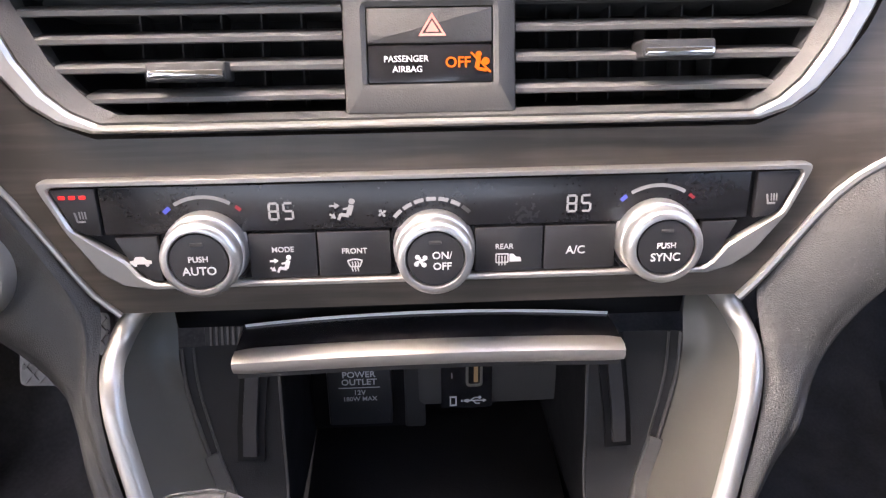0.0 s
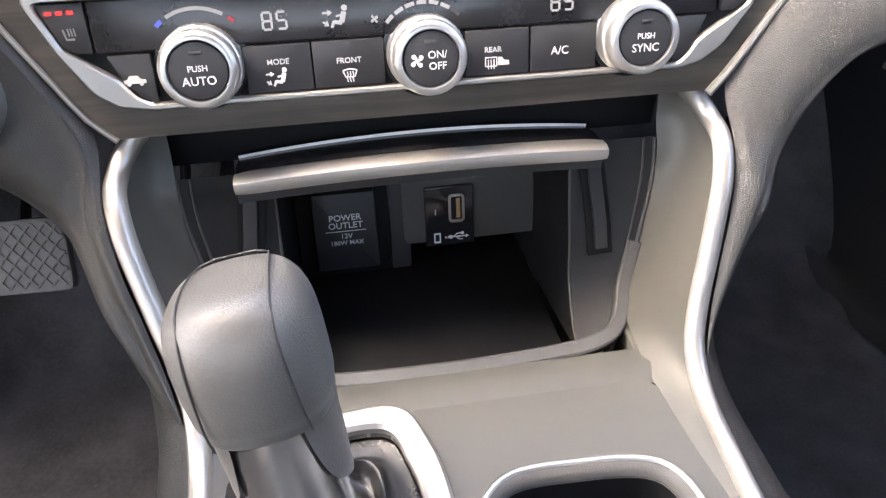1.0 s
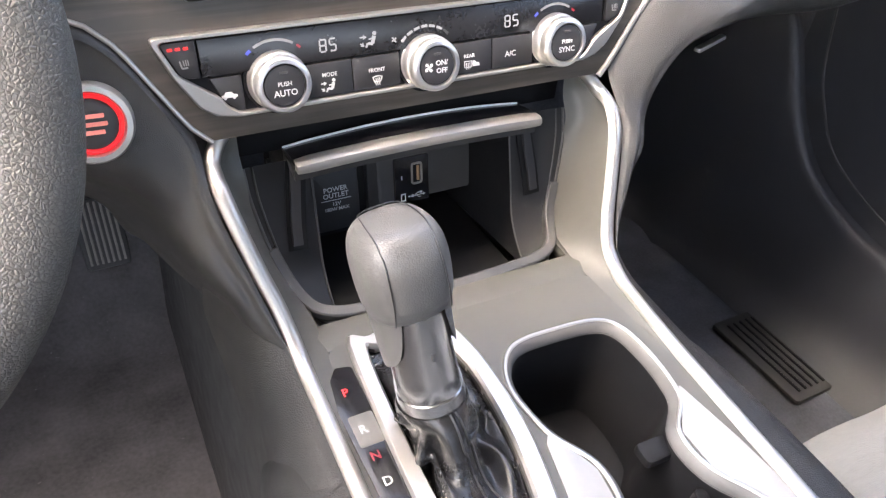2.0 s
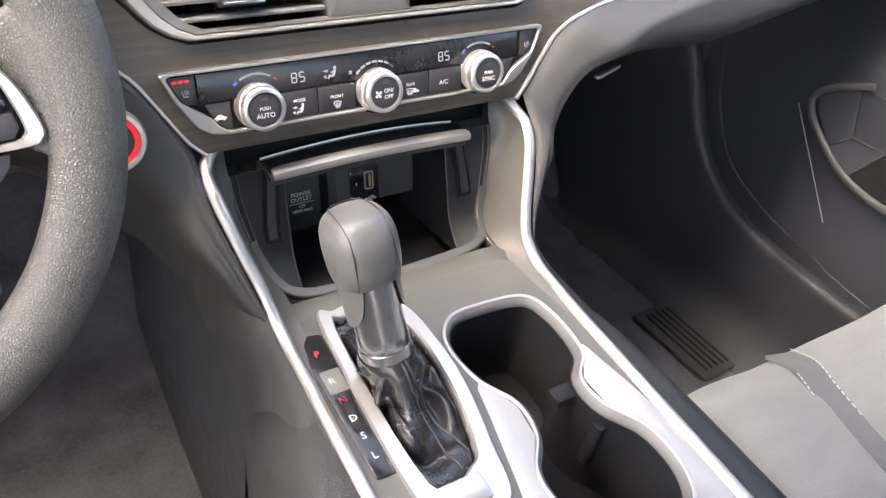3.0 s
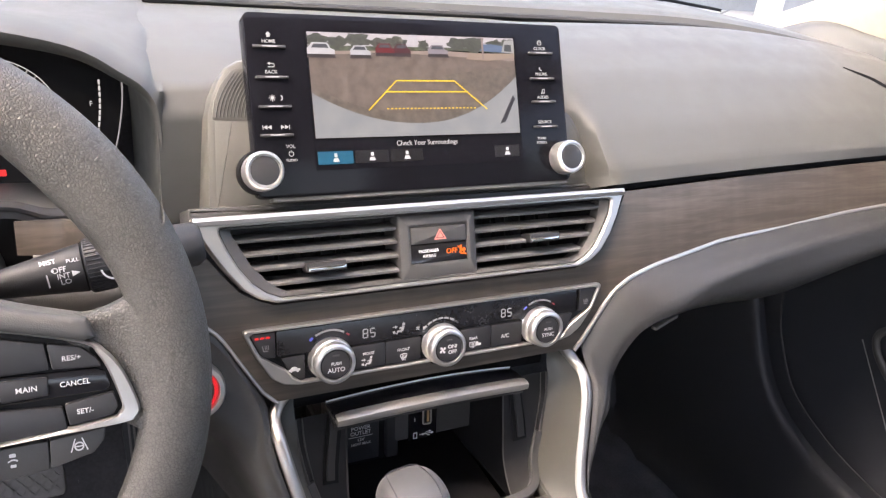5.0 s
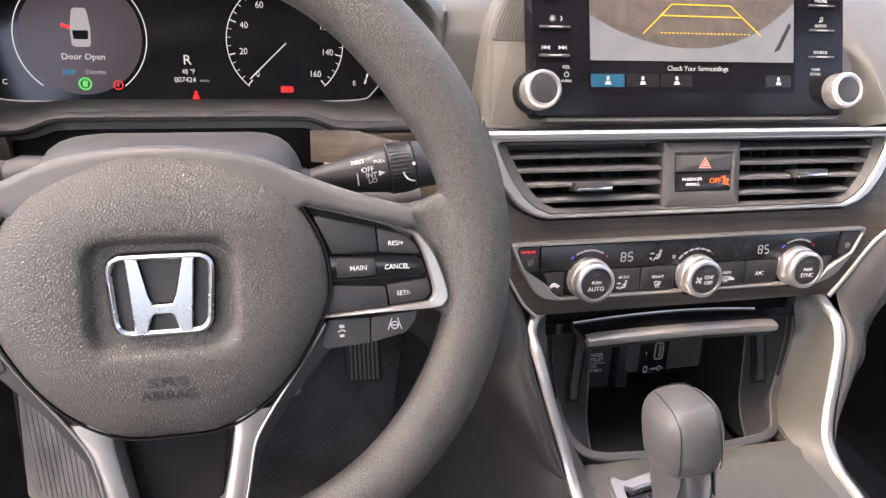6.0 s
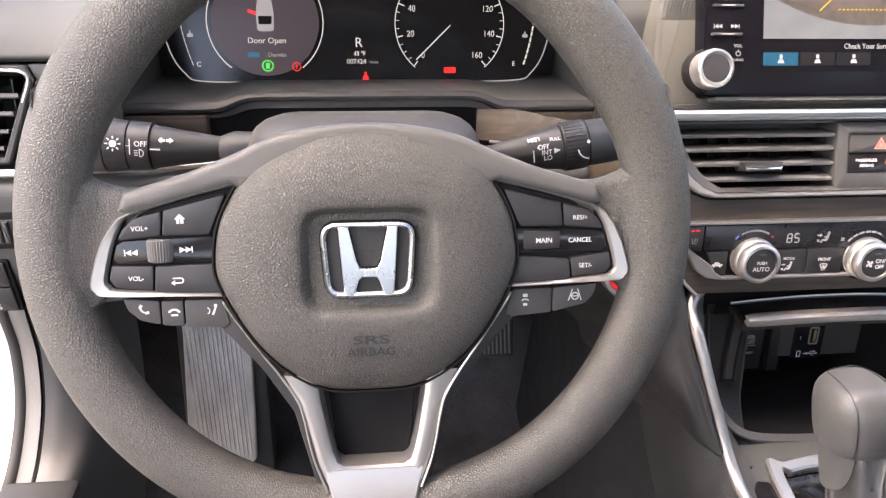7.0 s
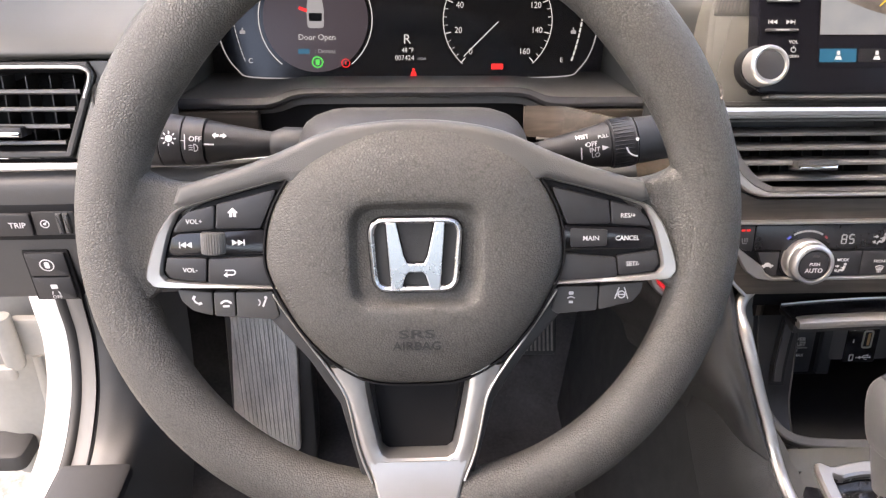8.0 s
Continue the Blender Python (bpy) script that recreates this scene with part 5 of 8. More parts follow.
    so, si = spline([(x, y, 0) for x, y in SHIFT_OUT], 6, True), spline([(x, y, 0) for x, y in SHIFT_IN], 6, True)
    part("surround", band(so, si, -0.003, 0.0052, 0.0018), SATIN, root, "satin silver surround", CONSOLE)
    # gear position strip
    strip = part("position_strip", prism(round_poly([(-0.1085, 0.012), (-0.0985, 0.0255), (-0.0885, 0.0235), (-0.0885, -0.105), (-0.1045, -0.105)], 0.003, 3), -0.001, 0.0012, 0.0006), GLOSS, root, "gloss black gear position strip", CONSOLE)
    part("selected_window", prism(rrect(0.0150, 0.0215, 0.002, -0.0968, -0.0215), 0.001, 0.0016, 0.0002), TRIM_GREY, strip, "pale window of the chosen gear")
    for ch, y, mt in (("P", 0.0055, RED), ("R", -0.0215, LIT), ("N", -0.0395, HOT), ("D", -0.0560, LIT), ("S", -0.0715, LIT), ("L", -0.0880, LIT)):
        lettering(ch, 0.0078, mt, strip, -0.0990 + (0.0055 - y) * 0.012, y, 0.0018, bold=0.012)
    back = part("rear_key", prism(rrect(0.034, 0.020, 0.003, -0.060, -0.139), 0.003, 0.0068, 0.001), SATIN, root, "satin lock release key", CONSOLE)


def radial(outline, angle, c=(0.0, 0.0)):
    """How far an outline lies from c at an angle."""
    dx, dy = math.cos(angle), math.sin(angle)
    best = 0.0
    pts = list(outline)
    for a, b in zip(pts, pts[1:] + pts[:1]):
        ax, ay, bx, by = a[0] - c[0], a[1] - c[1], b[0] - c[0], b[1] - c[1]
        ex, ey = bx - ax, by - ay
        det = dx * -ey + dy * ex
        if abs(det) < 1e-12:
            continue
        r = (ax * -ey + ay * ex) / det
        t = (dx * ay - dy * ax) / det
        if r > 0 and -1e-6 <= t <= 1 + 1e-6:
            best = max(best, r)
    return best


build_shifter()


# ---- infotainment screen ----
def build_screen():
    root = thing("infotainment_screen", SCREEN, "black tablet-style screen showing the reversing camera, with two silver knobs", "car screen")
    part("body", prism(rrect(0.2755, 0.1365, 0.006, 0, 0.0272), -0.016, 0.0, 0.0016), SCREEN_BLACK, root, "gloss black glass face")
    part("back_shell", prism(rrect(0.262, 0.120, 0.01, 0, 0.027), -0.034, -0.015, 0), BLACK, root)
    part("lower_edge", prism(rrect(0.262, 0.003, 0.001, 0.004, -0.0425), -0.014, -0.002, 0.0005), TRIM_GREY, root, "thin grey lower edge")
    for x, y, w in ((-0.1205, 0.0785, "HOME"), (-0.1205, 0.0560, "BACK"), (-0.1200, 0.0345, "sun"), (-0.1205, 0.0135, "skip"), (0.1150, 0.0785, "CLOCK"), (0.1150, 0.0565, "PHONE"), (0.1150, 0.0365, "AUDIO"), (0.1150, 0.0150, "SOURCE")):
        k = part("key", prism(rrect(0.0245, 0.0020, 0.0008, x, y - 0.0085), 0.0, 0.0022, 0.0006), PLASTIC_GREY, root, "slim grey rocker key")
        small_icon("key_light", [rrect(0.0105, 0.0009, 0.0003, 0, 0, 2)], LIT, k, x, y - 0.0085, 0.0023, 1.0)
        if w == "sun":
            small_icon("sun_symbol", [dot(0, 0, 0.0013)] + [bar(0.0017 * math.cos(a), 0.0017 * math.sin(a), 0.0025 * math.cos(a), 0.0025 * math.sin(a), 0.0005) for a in [i * math.pi / 4 for i in range(8)]], LIT, root, x - 0.0015, y - 0.0020, 0.0003, 1.0)
            small_icon("moon_symbol", [arc_bar(0.0016, -80, 80, 0.0009, 6)], LIT, root, x + 0.0045, y - 0.0020, 0.0003, 1.0)
        elif w == "skip":
            small_icon("skip_symbol", [[(-0.0095, 0), (-0.0065, 0.0016), (-0.0065, -0.0016)], [(-0.0065, 0), (-0.0035, 0.0016), (-0.0035, -0.0016)], bar(-0.0098, -0.0016, -0.0098, 0.0016, 0.0005), [(0.0095, 0), (0.0065, 0.0016), (0.0065, -0.0016)], [(0.0065, 0), (0.0035, 0.0016), (0.0035, -0.0016)], bar(0.0098, -0.0016, 0.0098, 0.0016, 0.0005)], LIT, root, x, y - 0.0025, 0.0003, 1.0)
        else:
            lettering(w, 0.0036, LIT, root, x, y - 0.0045, 0.0002, bold=0.005)
            sym = {"HOME": [[(-0.5, 0), (0.5, 0), (0, 0.5)], bar(0, 0.02, 0, -0.45, 0.55)], "BACK": [bar(-0.5, -0.3, 0.4, -0.3, 0.14), arc_bar(0.3, -90, 90, 0.14, 6, 0.35, 0.0), bar(-0.2, 0.3, 0.4, 0.3, 0.14), [(-0.55, 0.3), (-0.15, 0.6), (-0.15, 0.0)]],
                   "CLOCK": [arc_bar(0.45, 0, 359, 0.12, 16), bar(0, 0, 0, 0.3, 0.1), bar(0, 0, 0.22, 0, 0.1)], "PHONE": [arc_bar(0.4, 150, 290, 0.2, 8)], "AUDIO": [dot(-0.25, -0.35, 0.17), dot(0.25, -0.3, 0.17), bar(-0.1, -0.35, -0.1, 0.4, 0.09), bar(0.4, -0.3, 0.4, 0.45, 0.09), bar(-0.1, 0.38, 0.4, 0.45, 0.14)], "SOURCE": []}[w]
            if sym:
                small_icon("key_symbol", sym, LIT, root, x, y + 0.0005, 0.0003, 0.0042)
    lettering("VOL", 0.0036, LIT, root, -0.1110, -0.0035, 0.0002)
    small_icon("power_symbol", [arc_bar(0.0018, 115, 425, 0.0005, 14), bar(0, 0.0008, 0, 0.0028, 0.0005)], LIT, root, -0.1110, -0.0090, 0.0003, 1.0)
    lettering("AUDIO", 0.0028, LIT, root, -0.1110, -0.0138, 0.0002)
    lettering("TUNE/", 0.0030, LIT, root, 0.1105, -0.0035, 0.0002)
    lettering("SCROLL", 0.0030, LIT, root, 0.1105, -0.0072, 0.0002)
    for x in (-0.1345, 0.1310):
        k = new("knob")
        k.parent = root
        k.matrix_basis = pose(x, -0.0215, -0.006)
        part("ring", lathe([(0.0146, 0.0), (0.0144, 0.0175), (0.0138, 0.0200), (0.0127, 0.0210), (0.0116, 0.0208), (0.0110, 0.0196)], 56), ALU, k, "satin silver ring")
        part("cap", lathe([(0.0112, 0.015), (0.0110, 0.0194), (0.0095, 0.0200), (1e-5, 0.0202)], 40), KEY, k, "dark grey cap")
        part("collar", lathe([(0.0165, -0.004), (0.0165, 0.004), (0.0155, 0.0055), (0.0142, 0.0055)], 40), BLACK, k)

    # what the display shows, as flat lit pieces
    X0, X1, Y0, Y1 = -0.0915, 0.0885, 0.0018, 0.0820
    W, H = X1 - X0, Y1 - Y0

    def px(u, v):
        return (X0 + W * u, Y0 + H * v)

    disp = part("display", prism(round_poly([px(-0.008, -0.30), px(1.008, -0.30), px(1.008, 1.01), px(-0.008, 1.01)], 0.0008, 2), -0.002, 0.0004), SCREEN_BLACK, root, "liquid crystal display")

    def piece(name, pts, mt, level):
        ob = new(name, to_mesh(name, flat([px(*p) for p in pts], 0.0005 + 0.00012 * level), mt))
        ob.parent = disp
        return ob

    tarmac = glow_noise("lit image of tarmac", (0.15, 0.115, 0.10), (0.26, 0.205, 0.18), 130, 0.62)
    piece("image_tarmac", [(0, 0), (1, 0), (1, 0.84), (0, 0.80)], tarmac, 0)
    piece("image_sky", [(0, 0.86), (1, 0.88), (1, 1), (0, 1)], glow("lit image of sky", (0.66, 0.65, 0.72), 0.5), 1)
    piece("image_verge", [(0, 0.78), (0.35, 0.82), (0.64, 0.80), (1, 0.76), (1, 0.82), (0.64, 0.85), (0, 0.83)], glow("lit image of kerb", (0.36, 0.30, 0.28), 0.6), 1)
    dark = glow_noise("lit image of shaded tarmac", (0.07, 0.06, 0.05), (0.16, 0.13, 0.11), 200, 0.9)
    trees = glow_noise("lit image of leaves", (0.015, 0.024, 0.020), (0.06, 0.075, 0.055), 420, 0.8)
    hedge = glow_noise("lit image of hedge", (0.02, 0.035, 0.02), (0.10, 0.14, 0.07), 320, 0.6)
    piece("image_hedge", [(0, 0.82), (0.45, 0.845), (0.66, 0.855), (1, 0.84), (1, 0.875), (0.66, 0.885), (0.45, 0.88), (0, 0.875)], hedge, 2)
    for k, (u, w2, h2) in enumerate(((0.04, 0.055, 0.12), (0.13, 0.05, 0.10), (0.22, 0.06, 0.135), (0.32, 0.045, 0.095), (0.40, 0.05, 0.115), (0.53, 0.025, 0.085), (0.70, 0.05, 0.12), (0.79, 0.045, 0.125), (0.90, 0.05, 0.11), (0.97, 0.04, 0.125))):
        rim = []
        for i in range(18):
            a = 2 * math.pi * i / 18
            r = 1 + 0.16 * math.sin(5 * a + k * 1.7) + 0.10 * math.sin(9 * a + k)
            rim.append((min(max(u + w2 * r * math.cos(a), 0.0), 1.0), min(0.865 + h2 * 0.5 + h2 * 0.5 * r * math.sin(a), 0.995)))
        piece("image_tree", rim, trees, 2.2 + 0.08 * k)
    piece("image_gap", [(0.455, 0.885), (0.50, 0.885), (0.50, 0.99), (0.455, 0.99)], glow("lit image of haze", (0.60, 0.60, 0.68), 0.55), 3.2)
    for u, w2, col, nm in ((0.055, 0.060, (0.62, 0.64, 0.70), "white"), (0.23, 0.046, (0.52, 0.55, 0.62), "silver"), (0.345, 0.045, (0.20, 0.03, 0.04), "red"), (0.425, 0.04, (0.10, 0.03, 0.04), "dark"), (0.60, 0.05, (0.30, 0.28, 0.33), "grey")):
        s = 1.0 if u < 0.1 else 0.85
        v0 = 0.775 if u < 0.3 else 0.80
        piece("image_car", [(u - w2, v0), (u + w2, v0), (u + w2, v0 + 0.06 * s), (u + w2 * 0.7, v0 + 0.075 * s), (u + w2 * 0.5, v0 + 0.125 * s), (u - w2 * 0.6, v0 + 0.125 * s), (u - w2, v0 + 0.07 * s)], glow("lit image of %s car" % nm, col, 0.6), 5)
        piece("image_car_shadow", [(u - w2 * 1.05, v0 - 0.018), (u + w2 * 1.05, v0 - 0.018), (u + w2 * 0.98, v0 + 0.016), (u - w2 * 0.98, v0 + 0.016)], glow("lit image of shade under car", (0.05, 0.045, 0.05), 0.7), 5.5)
        piece("image_car_glass", [(u - w2 * 0.7, v0 + 0.075 * s), (u + w2 * 0.55, v0 + 0.075 * s), (u + w2 * 0.42, v0 + 0.112 * s), (u - w2 * 0.5, v0 + 0.112 * s)], glow("lit image of dark glass", (0.07, 0.08, 0.10), 0.8), 6)
    piece("image_island", [(0.74, 0.77), (0.86, 0.755), (1.0, 0.80), (1.0, 0.84), (0.76, 0.83)], glow("lit image of kerbed island", (0.33, 0.27, 0.23), 0.7), 5)
    piece("image_canopy", [(0.80, 0.86), (0.98, 0.84), (0.98, 0.90), (0.88, 0.93), (0.80, 0.92)], glow("lit image of blue canopy", (0.12, 0.18, 0.30), 0.7), 5)
    piece("image_dark_tree", [(0.76, 0.84), (0.80, 0.83), (0.83, 0.90), (0.84, 0.99), (0.80, 0.985), (0.76, 0.99), (0.72, 0.96), (0.74, 0.90)], trees, 5.4)
    piece("image_shopfront", [(0.93, 0.85), (1.0, 0.84), (1.0, 0.98), (0.95, 0.97)], glow("lit image of pale shopfront", (0.42, 0.44, 0.46), 0.6), 5.6)
    piece("image_shop_glass", [(0.945, 0.86), (0.985, 0.855), (0.985, 0.93), (0.95, 0.93)], glow("lit image of shop glass", (0.06, 0.07, 0.08), 0.8), 5.9)
    piece("image_near_shade", [(0.62, 0.60), (0.80, 0.66), (1.0, 0.70), (1.0, 0.62), (0.86, 0.44), (0.70, 0.46)], dark, 2.6)
    piece("image_pole", [(0.825, 0.77), (0.835, 0.77), (0.835, 0.99), (0.825, 0.99)], glow("lit image of pole", (0.25, 0.2, 0.2), 0.8), 6)
    # own bumper and the curved lower corners
    bumper = glow_noise("lit image of bumper", (0.36, 0.41, 0.48), (0.46, 0.50, 0.55), 45, 0.55)
    low = [(u, (0.31 if u < 0.5 else 0.46) * abs(2 * u - 1) ** 2.1 + 0.115 + 0.02 * u) for u in [i / 30 for i in range(31)]]
    piece("image_shade", [(u, max(v, 0)) for u, v in [(a, b) for a, b in low]] + [(1.0, 0.66), (0.8, 0.36), (0.65, 0.25), (0.35, 0.24), (0.2, 0.30), (0, 0.47)], dark, 3)
    piece("image_bumper", [(0, 0)] + [(1, 0)] + list(reversed(low)), bumper, 4)
    piece("image_wiper", [(0.895, 0.10), (0.925, 0.12), (0.985, 0.36), (0.975, 0.40)], glow("lit image of wiper", (0.04, 0.04, 0.05), 0.8), 5)

    def stroke(name, a, b, w, mt, lv):
        p, q = px(*a), px(*b)
        ob = new(name, to_mesh(name, flat([Vector(v) for v in bar(p[0], p[1], q[0], q[1], w)], 0.0005 + 0.00012 * lv), mt))
        ob.parent = disp
    for a, b in (((0.245, 0.255), (0.385, 0.545)), ((0.385, 0.545), (0.67, 0.545)), ((0.67, 0.545), (0.83, 0.255)), ((0.335, 0.435), (0.735, 0.435))):
        stroke("guide_line", a, b, 0.0010, YELLOW, 7)
    for i in range(24):
        u = 0.33 + 0.43 * i / 23
        stroke("guide_dot", (u, 0.27), (u + 0.010, 0.27), 0.0010, YELLOW, 7)
    lettering("Check Your Surroundings", 0.0056, LIT, disp, 0.0010, -0.0038, 0.0006, stretch=0.92)
    for x, mt in ((-0.0770, CYAN), (-0.0475, GLOSS), (-0.0180, GLOSS), (0.0745, GLOSS)):
        k = part("soft_key", prism(rrect(0.0280 if x < 0.05 else 0.0240, 0.0098, 0.0004, x, -0.0132), 0.0003, 0.0006), mt, disp)
        small_icon("view_symbol", [rrect(0.0024, 0.0030, 0.0004, 0, 0.0016, 2), [(-0.0028, -0.0034), (0.0028, -0.0034), (0.0016, -0.0006), (-0.0016, -0.0006)]], LIT, k, x, -0.0130, 0.0008, 1.0)


def glow_noise(name, a, b, scale, strength):
    """A lit display area with uneven tone."""
    mt, nt, bsdf = nodes_of(name)
    n, link = nt.nodes, nt.links.new
    co, t, r = n.new("ShaderNodeTexCoord"), n.new("ShaderNodeTexNoise"), n.new("ShaderNodeValToRGB")
    t.inputs["Scale"].default_value, t.inputs["Detail"].default_value = scale, 5
    link(co.outputs["Object"], t.inputs["Vector"])
    link(t.outputs["Fac"], r.inputs["Fac"])
    r.color_ramp.elements[0].position, r.color_ramp.elements[1].position = 0.35, 0.65
    r.color_ramp.elements[0].color, r.color_ramp.elements[1].color = (*a, 1), (*b, 1)
    link(r.outputs["Color"], bsdf.inputs["Emission Color"])
    bsdf.inputs["Base Color"].default_value = (0.02, 0.02, 0.02, 1)
    bsdf.inputs["Emission Strength"].default_value = strength * LAMP
    bsdf.inputs["Roughness"].default_value = 0.3
    return mt


build_screen()


def build_screen_housing():
    root = thing("screen_housing", SCREEN, "taupe satin housing behind the screen with a ribbed speaker grille", "dashboard trim")
    out = [(-0.1712, -0.056), (-0.1706, -0.038), (-0.1684, -0.003), (-0.1660, 0.025), (-0.1620, 0.039), (-0.1560, 0.0515), (-0.1490, 0.0605), (-0.1400, 0.0655), (-0.11, 0.070), (0.11, 0.060), (0.140, 0.036), (0.152, 0.0275), (0.162, 0.018), (0.169, 0.006), (0.1730, -0.012), (0.1745, -0.036), (0.1745, -0.056)]
    o = round_poly(out, 0.006, 3)
    part("panel", prism(o, -0.075, -0.022, 0.006), TAUPE, root)
    g = part("grille", prism(round_poly([(-0.1625, 0.0200), (-0.1600, 0.034), (-0.1545, 0.0460), (-0.1450, 0.0575), (-0.1340, 0.0600), (-0.1340, 0.0200)], 0.002), -0.024, -0.0216, 0.0004), TAUPE, root, "speaker grille with curved slots")
    for i in range(9):
        pts = [Vector((-0.1595 + 0.0026 * i + dx, y, -0.0214)) for dx, y in ((0.0, 0.0222), (0.0016, 0.0290), (0.0042, 0.0362), (0.0090, 0.0452), (0.0165, 0.0555))]
        pts = [p for p in spline(pts, 4) if p.x < -0.1355]
        if len(pts) > 2:
            part("slot", sweep(pts, oval(0.00045, 0.0003, 6)), PLASTIC_GREY, g)
    # ledge between screen and vents
    part("ledge", prism(round_poly([(-0.186, -0.066), (0.176, -0.066), (0.176, -0.044), (-0.186, -0.044)], 0.002), -0.075, -0.020, 0.003), PLASTIC_GREY, root)


build_screen_housing()

# ---- steering wheel ----
RIM_C = (0.0, 0.009)
HUB = [(0, 0.0738), (0.0227, 0.0722), (0.0514, 0.0603), (0.0705, 0.0465), (0.0840, 0.0240), (0.0885, 0.0030), (0.0868, -0.0142), (0.0735, -0.0415), (0.0584, -0.0612), (0.0428, -0.0738), (0.0250, -0.0818), (0, -0.0832),
       (-0.0250, -0.0818), (-0.0428, -0.0738), (-0.0584, -0.0612), (-0.0735, -0.0415), (-0.0868, -0.0142), (-0.0885, 0.0030), (-0.0840, 0.0240), (-0.0705, 0.0465), (-0.0514, 0.0603), (-0.0227, 0.0722)]


def mx(pts, s):
    return [(s * x, y) for x, y in pts]


def key(parent, pts, s, h, top, mat=None, label="", r=0.0014, bev=0.0007, name="key"):
    return part(name, prism(round_poly(mx(pts, s), r, 3), h, top, bev), mat or KEY, parent, label)


def build_wheel():
    root = thing("steering_wheel", WHEEL, "black pebbled three-spoke steering wheel with satin silver accents", "steering wheel")
    # rim, fuller at ten and two
    n, k = 128, 22
    rows = []
    for i in range(n):
        t = 2 * math.pi * i / n
        deg = math.degrees(t) % 360
        grip = math.exp(-((deg - 38) / 16) ** 2) + math.exp(-((deg - 142) / 16) ** 2)
        a, b = 0.0192 + 0.0022 * grip, 0.0160 + 0.001 * grip
        R = 0.1795 - 0.0020 * grip - 0.003 * math.exp(-((deg - 270) / 22) ** 2)
        row = []
        for j in range(k):
            p = 2 * math.pi * j / k
            cr, ch = math.cos(p), math.sin(p)
            rad = R + a * math.copysign(abs(cr) ** 0.92, cr)
            row.append(Vector((RIM_C[0] + rad * math.cos(t), RIM_C[1] + rad * math.sin(t), -0.0215 + b * math.copysign(abs(ch) ** 0.92, ch))))
        rows.append(row)
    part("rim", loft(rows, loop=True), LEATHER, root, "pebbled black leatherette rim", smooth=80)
    # blends from rim to spokes
    for s in (1, -1):
        rings = []
        for x, y0, y1, h in ((0.1790, 0.098, -0.052, -0.0100), (0.1720, 0.076, -0.044, -0.0085), (0.1655, 0.0610, -0.036, -0.0098), (0.1600, 0.0520, -0.030, -0.0128), (0.1545, 0.0465, -0.025, -0.0160), (0.1460, 0.0430, -0.020, -0.0175), (0.1380, 0.0412, 0.006, -0.0170), (0.1300, 0.0412, 0.024, -0.0150), (0.1220, 0.0415, 0.030, -0.0140)):
            o = round_poly([(y1, -0.034), (y0, -0.034), (y0, h), (y1, h)], [0.003, 0.008, 0.011, 0.004], 6)
            rings.append([Vector((s * x, v[0], v[1])) for v in o])
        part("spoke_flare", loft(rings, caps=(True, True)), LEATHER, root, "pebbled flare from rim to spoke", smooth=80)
    # smooth cover over the spokes and round the top of the hub
    arch = [(-0.136, 0.0395), (-0.1040, 0.0490), (-0.0770, 0.0592), (-0.0455, 0.0718), (0, 0.0768), (0.0455, 0.0718), (0.0770, 0.0592), (0.1040, 0.0490), (0.136, 0.0395)]
    lower = [(0.1400, 0.0290), (0.1330, 0.0275), (0.0770, 0.0425), (0.05, 0.03), (-0.05, 0.03), (-0.0770, 0.0425), (-0.1330, 0.0275), (-0.1400, 0.0290)]
    o = [v.to_2d() for v in spline([(x, y, 0) for x, y in arch], 5)] + [Vector(v) for v in lower]
    part("spoke_cover", prism(o, -0.032, -0.0095, 0.005, steps=4), COVER, root, "smooth dark grey cover")
    # airbag cover: a dome with a shallow well round the emblem
    ho = [v.to_2d() for v in spline([(x, y, 0) for x, y in HUB], 6, True)]
    well = rrect(0.078, 0.063, 0.016, 0.0, -0.0014, 6)
    flat_in = rrect(0.067, 0.052, 0.012, 0.0, -0.0012, 6)
    N = 120
    ang = [2 * math.pi * i / N for i in range(N)]
    ra, rb, rc = [radial(ho, t) for t in ang], [radial(well, t) for t in ang], [radial(flat_in, t) for t in ang]
    rows = [[Vector((r * math.cos(t), r * math.sin(t), -0.034)) for r, t in zip(ra, ang)]]
    for f, h in ((0.0, -0.0165), (0.008, -0.0138), (0.03, -0.0112), (0.08, -0.0088), (0.2, -0.0056), (0.4, -0.0026), (0.6, -0.0012), (0.8, -0.0005), (0.94, -0.0004), (1.0, -0.0010)):
        rows.append([Vector(((a + (b - a) * f) * math.cos(t), (a + (b - a) * f) * math.sin(t), h)) for a, b, t in zip(ra, rb, ang)])
    for f, h in ((0.2, -0.0020), (0.6, -0.0060), (0.85, -0.0072), (1.0, -0.0075)):
        rows.append([Vector(((b + (c - b) * f) * math.cos(t), (b + (c - b) * f) * math.sin(t), h)) for b, c, t in zip(rb, rc, ang)])
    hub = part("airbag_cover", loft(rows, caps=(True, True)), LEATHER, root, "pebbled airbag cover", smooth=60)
    part("joint", band(inset(ho, -0.0009), inset(ho, 0.0004), -0.030, -0.0110, 0.0003), BLACK, root, "narrow black joint")
    for y, w, hh in ((-0.0480, 0.030, 0.0042), (-0.0555, 0.032, 0.0042)):
        lettering("SRS" if y > -0.05 else "AIRBAG", 0.0072, PLASTIC, hub, 0.0, y, -0.0004 if y > -0.05 else -0.0010, m=pose(0, 0, 0, 0, 0, 0), bold=0.01, stretch=2.0 if y > -0.05 else 1.15)
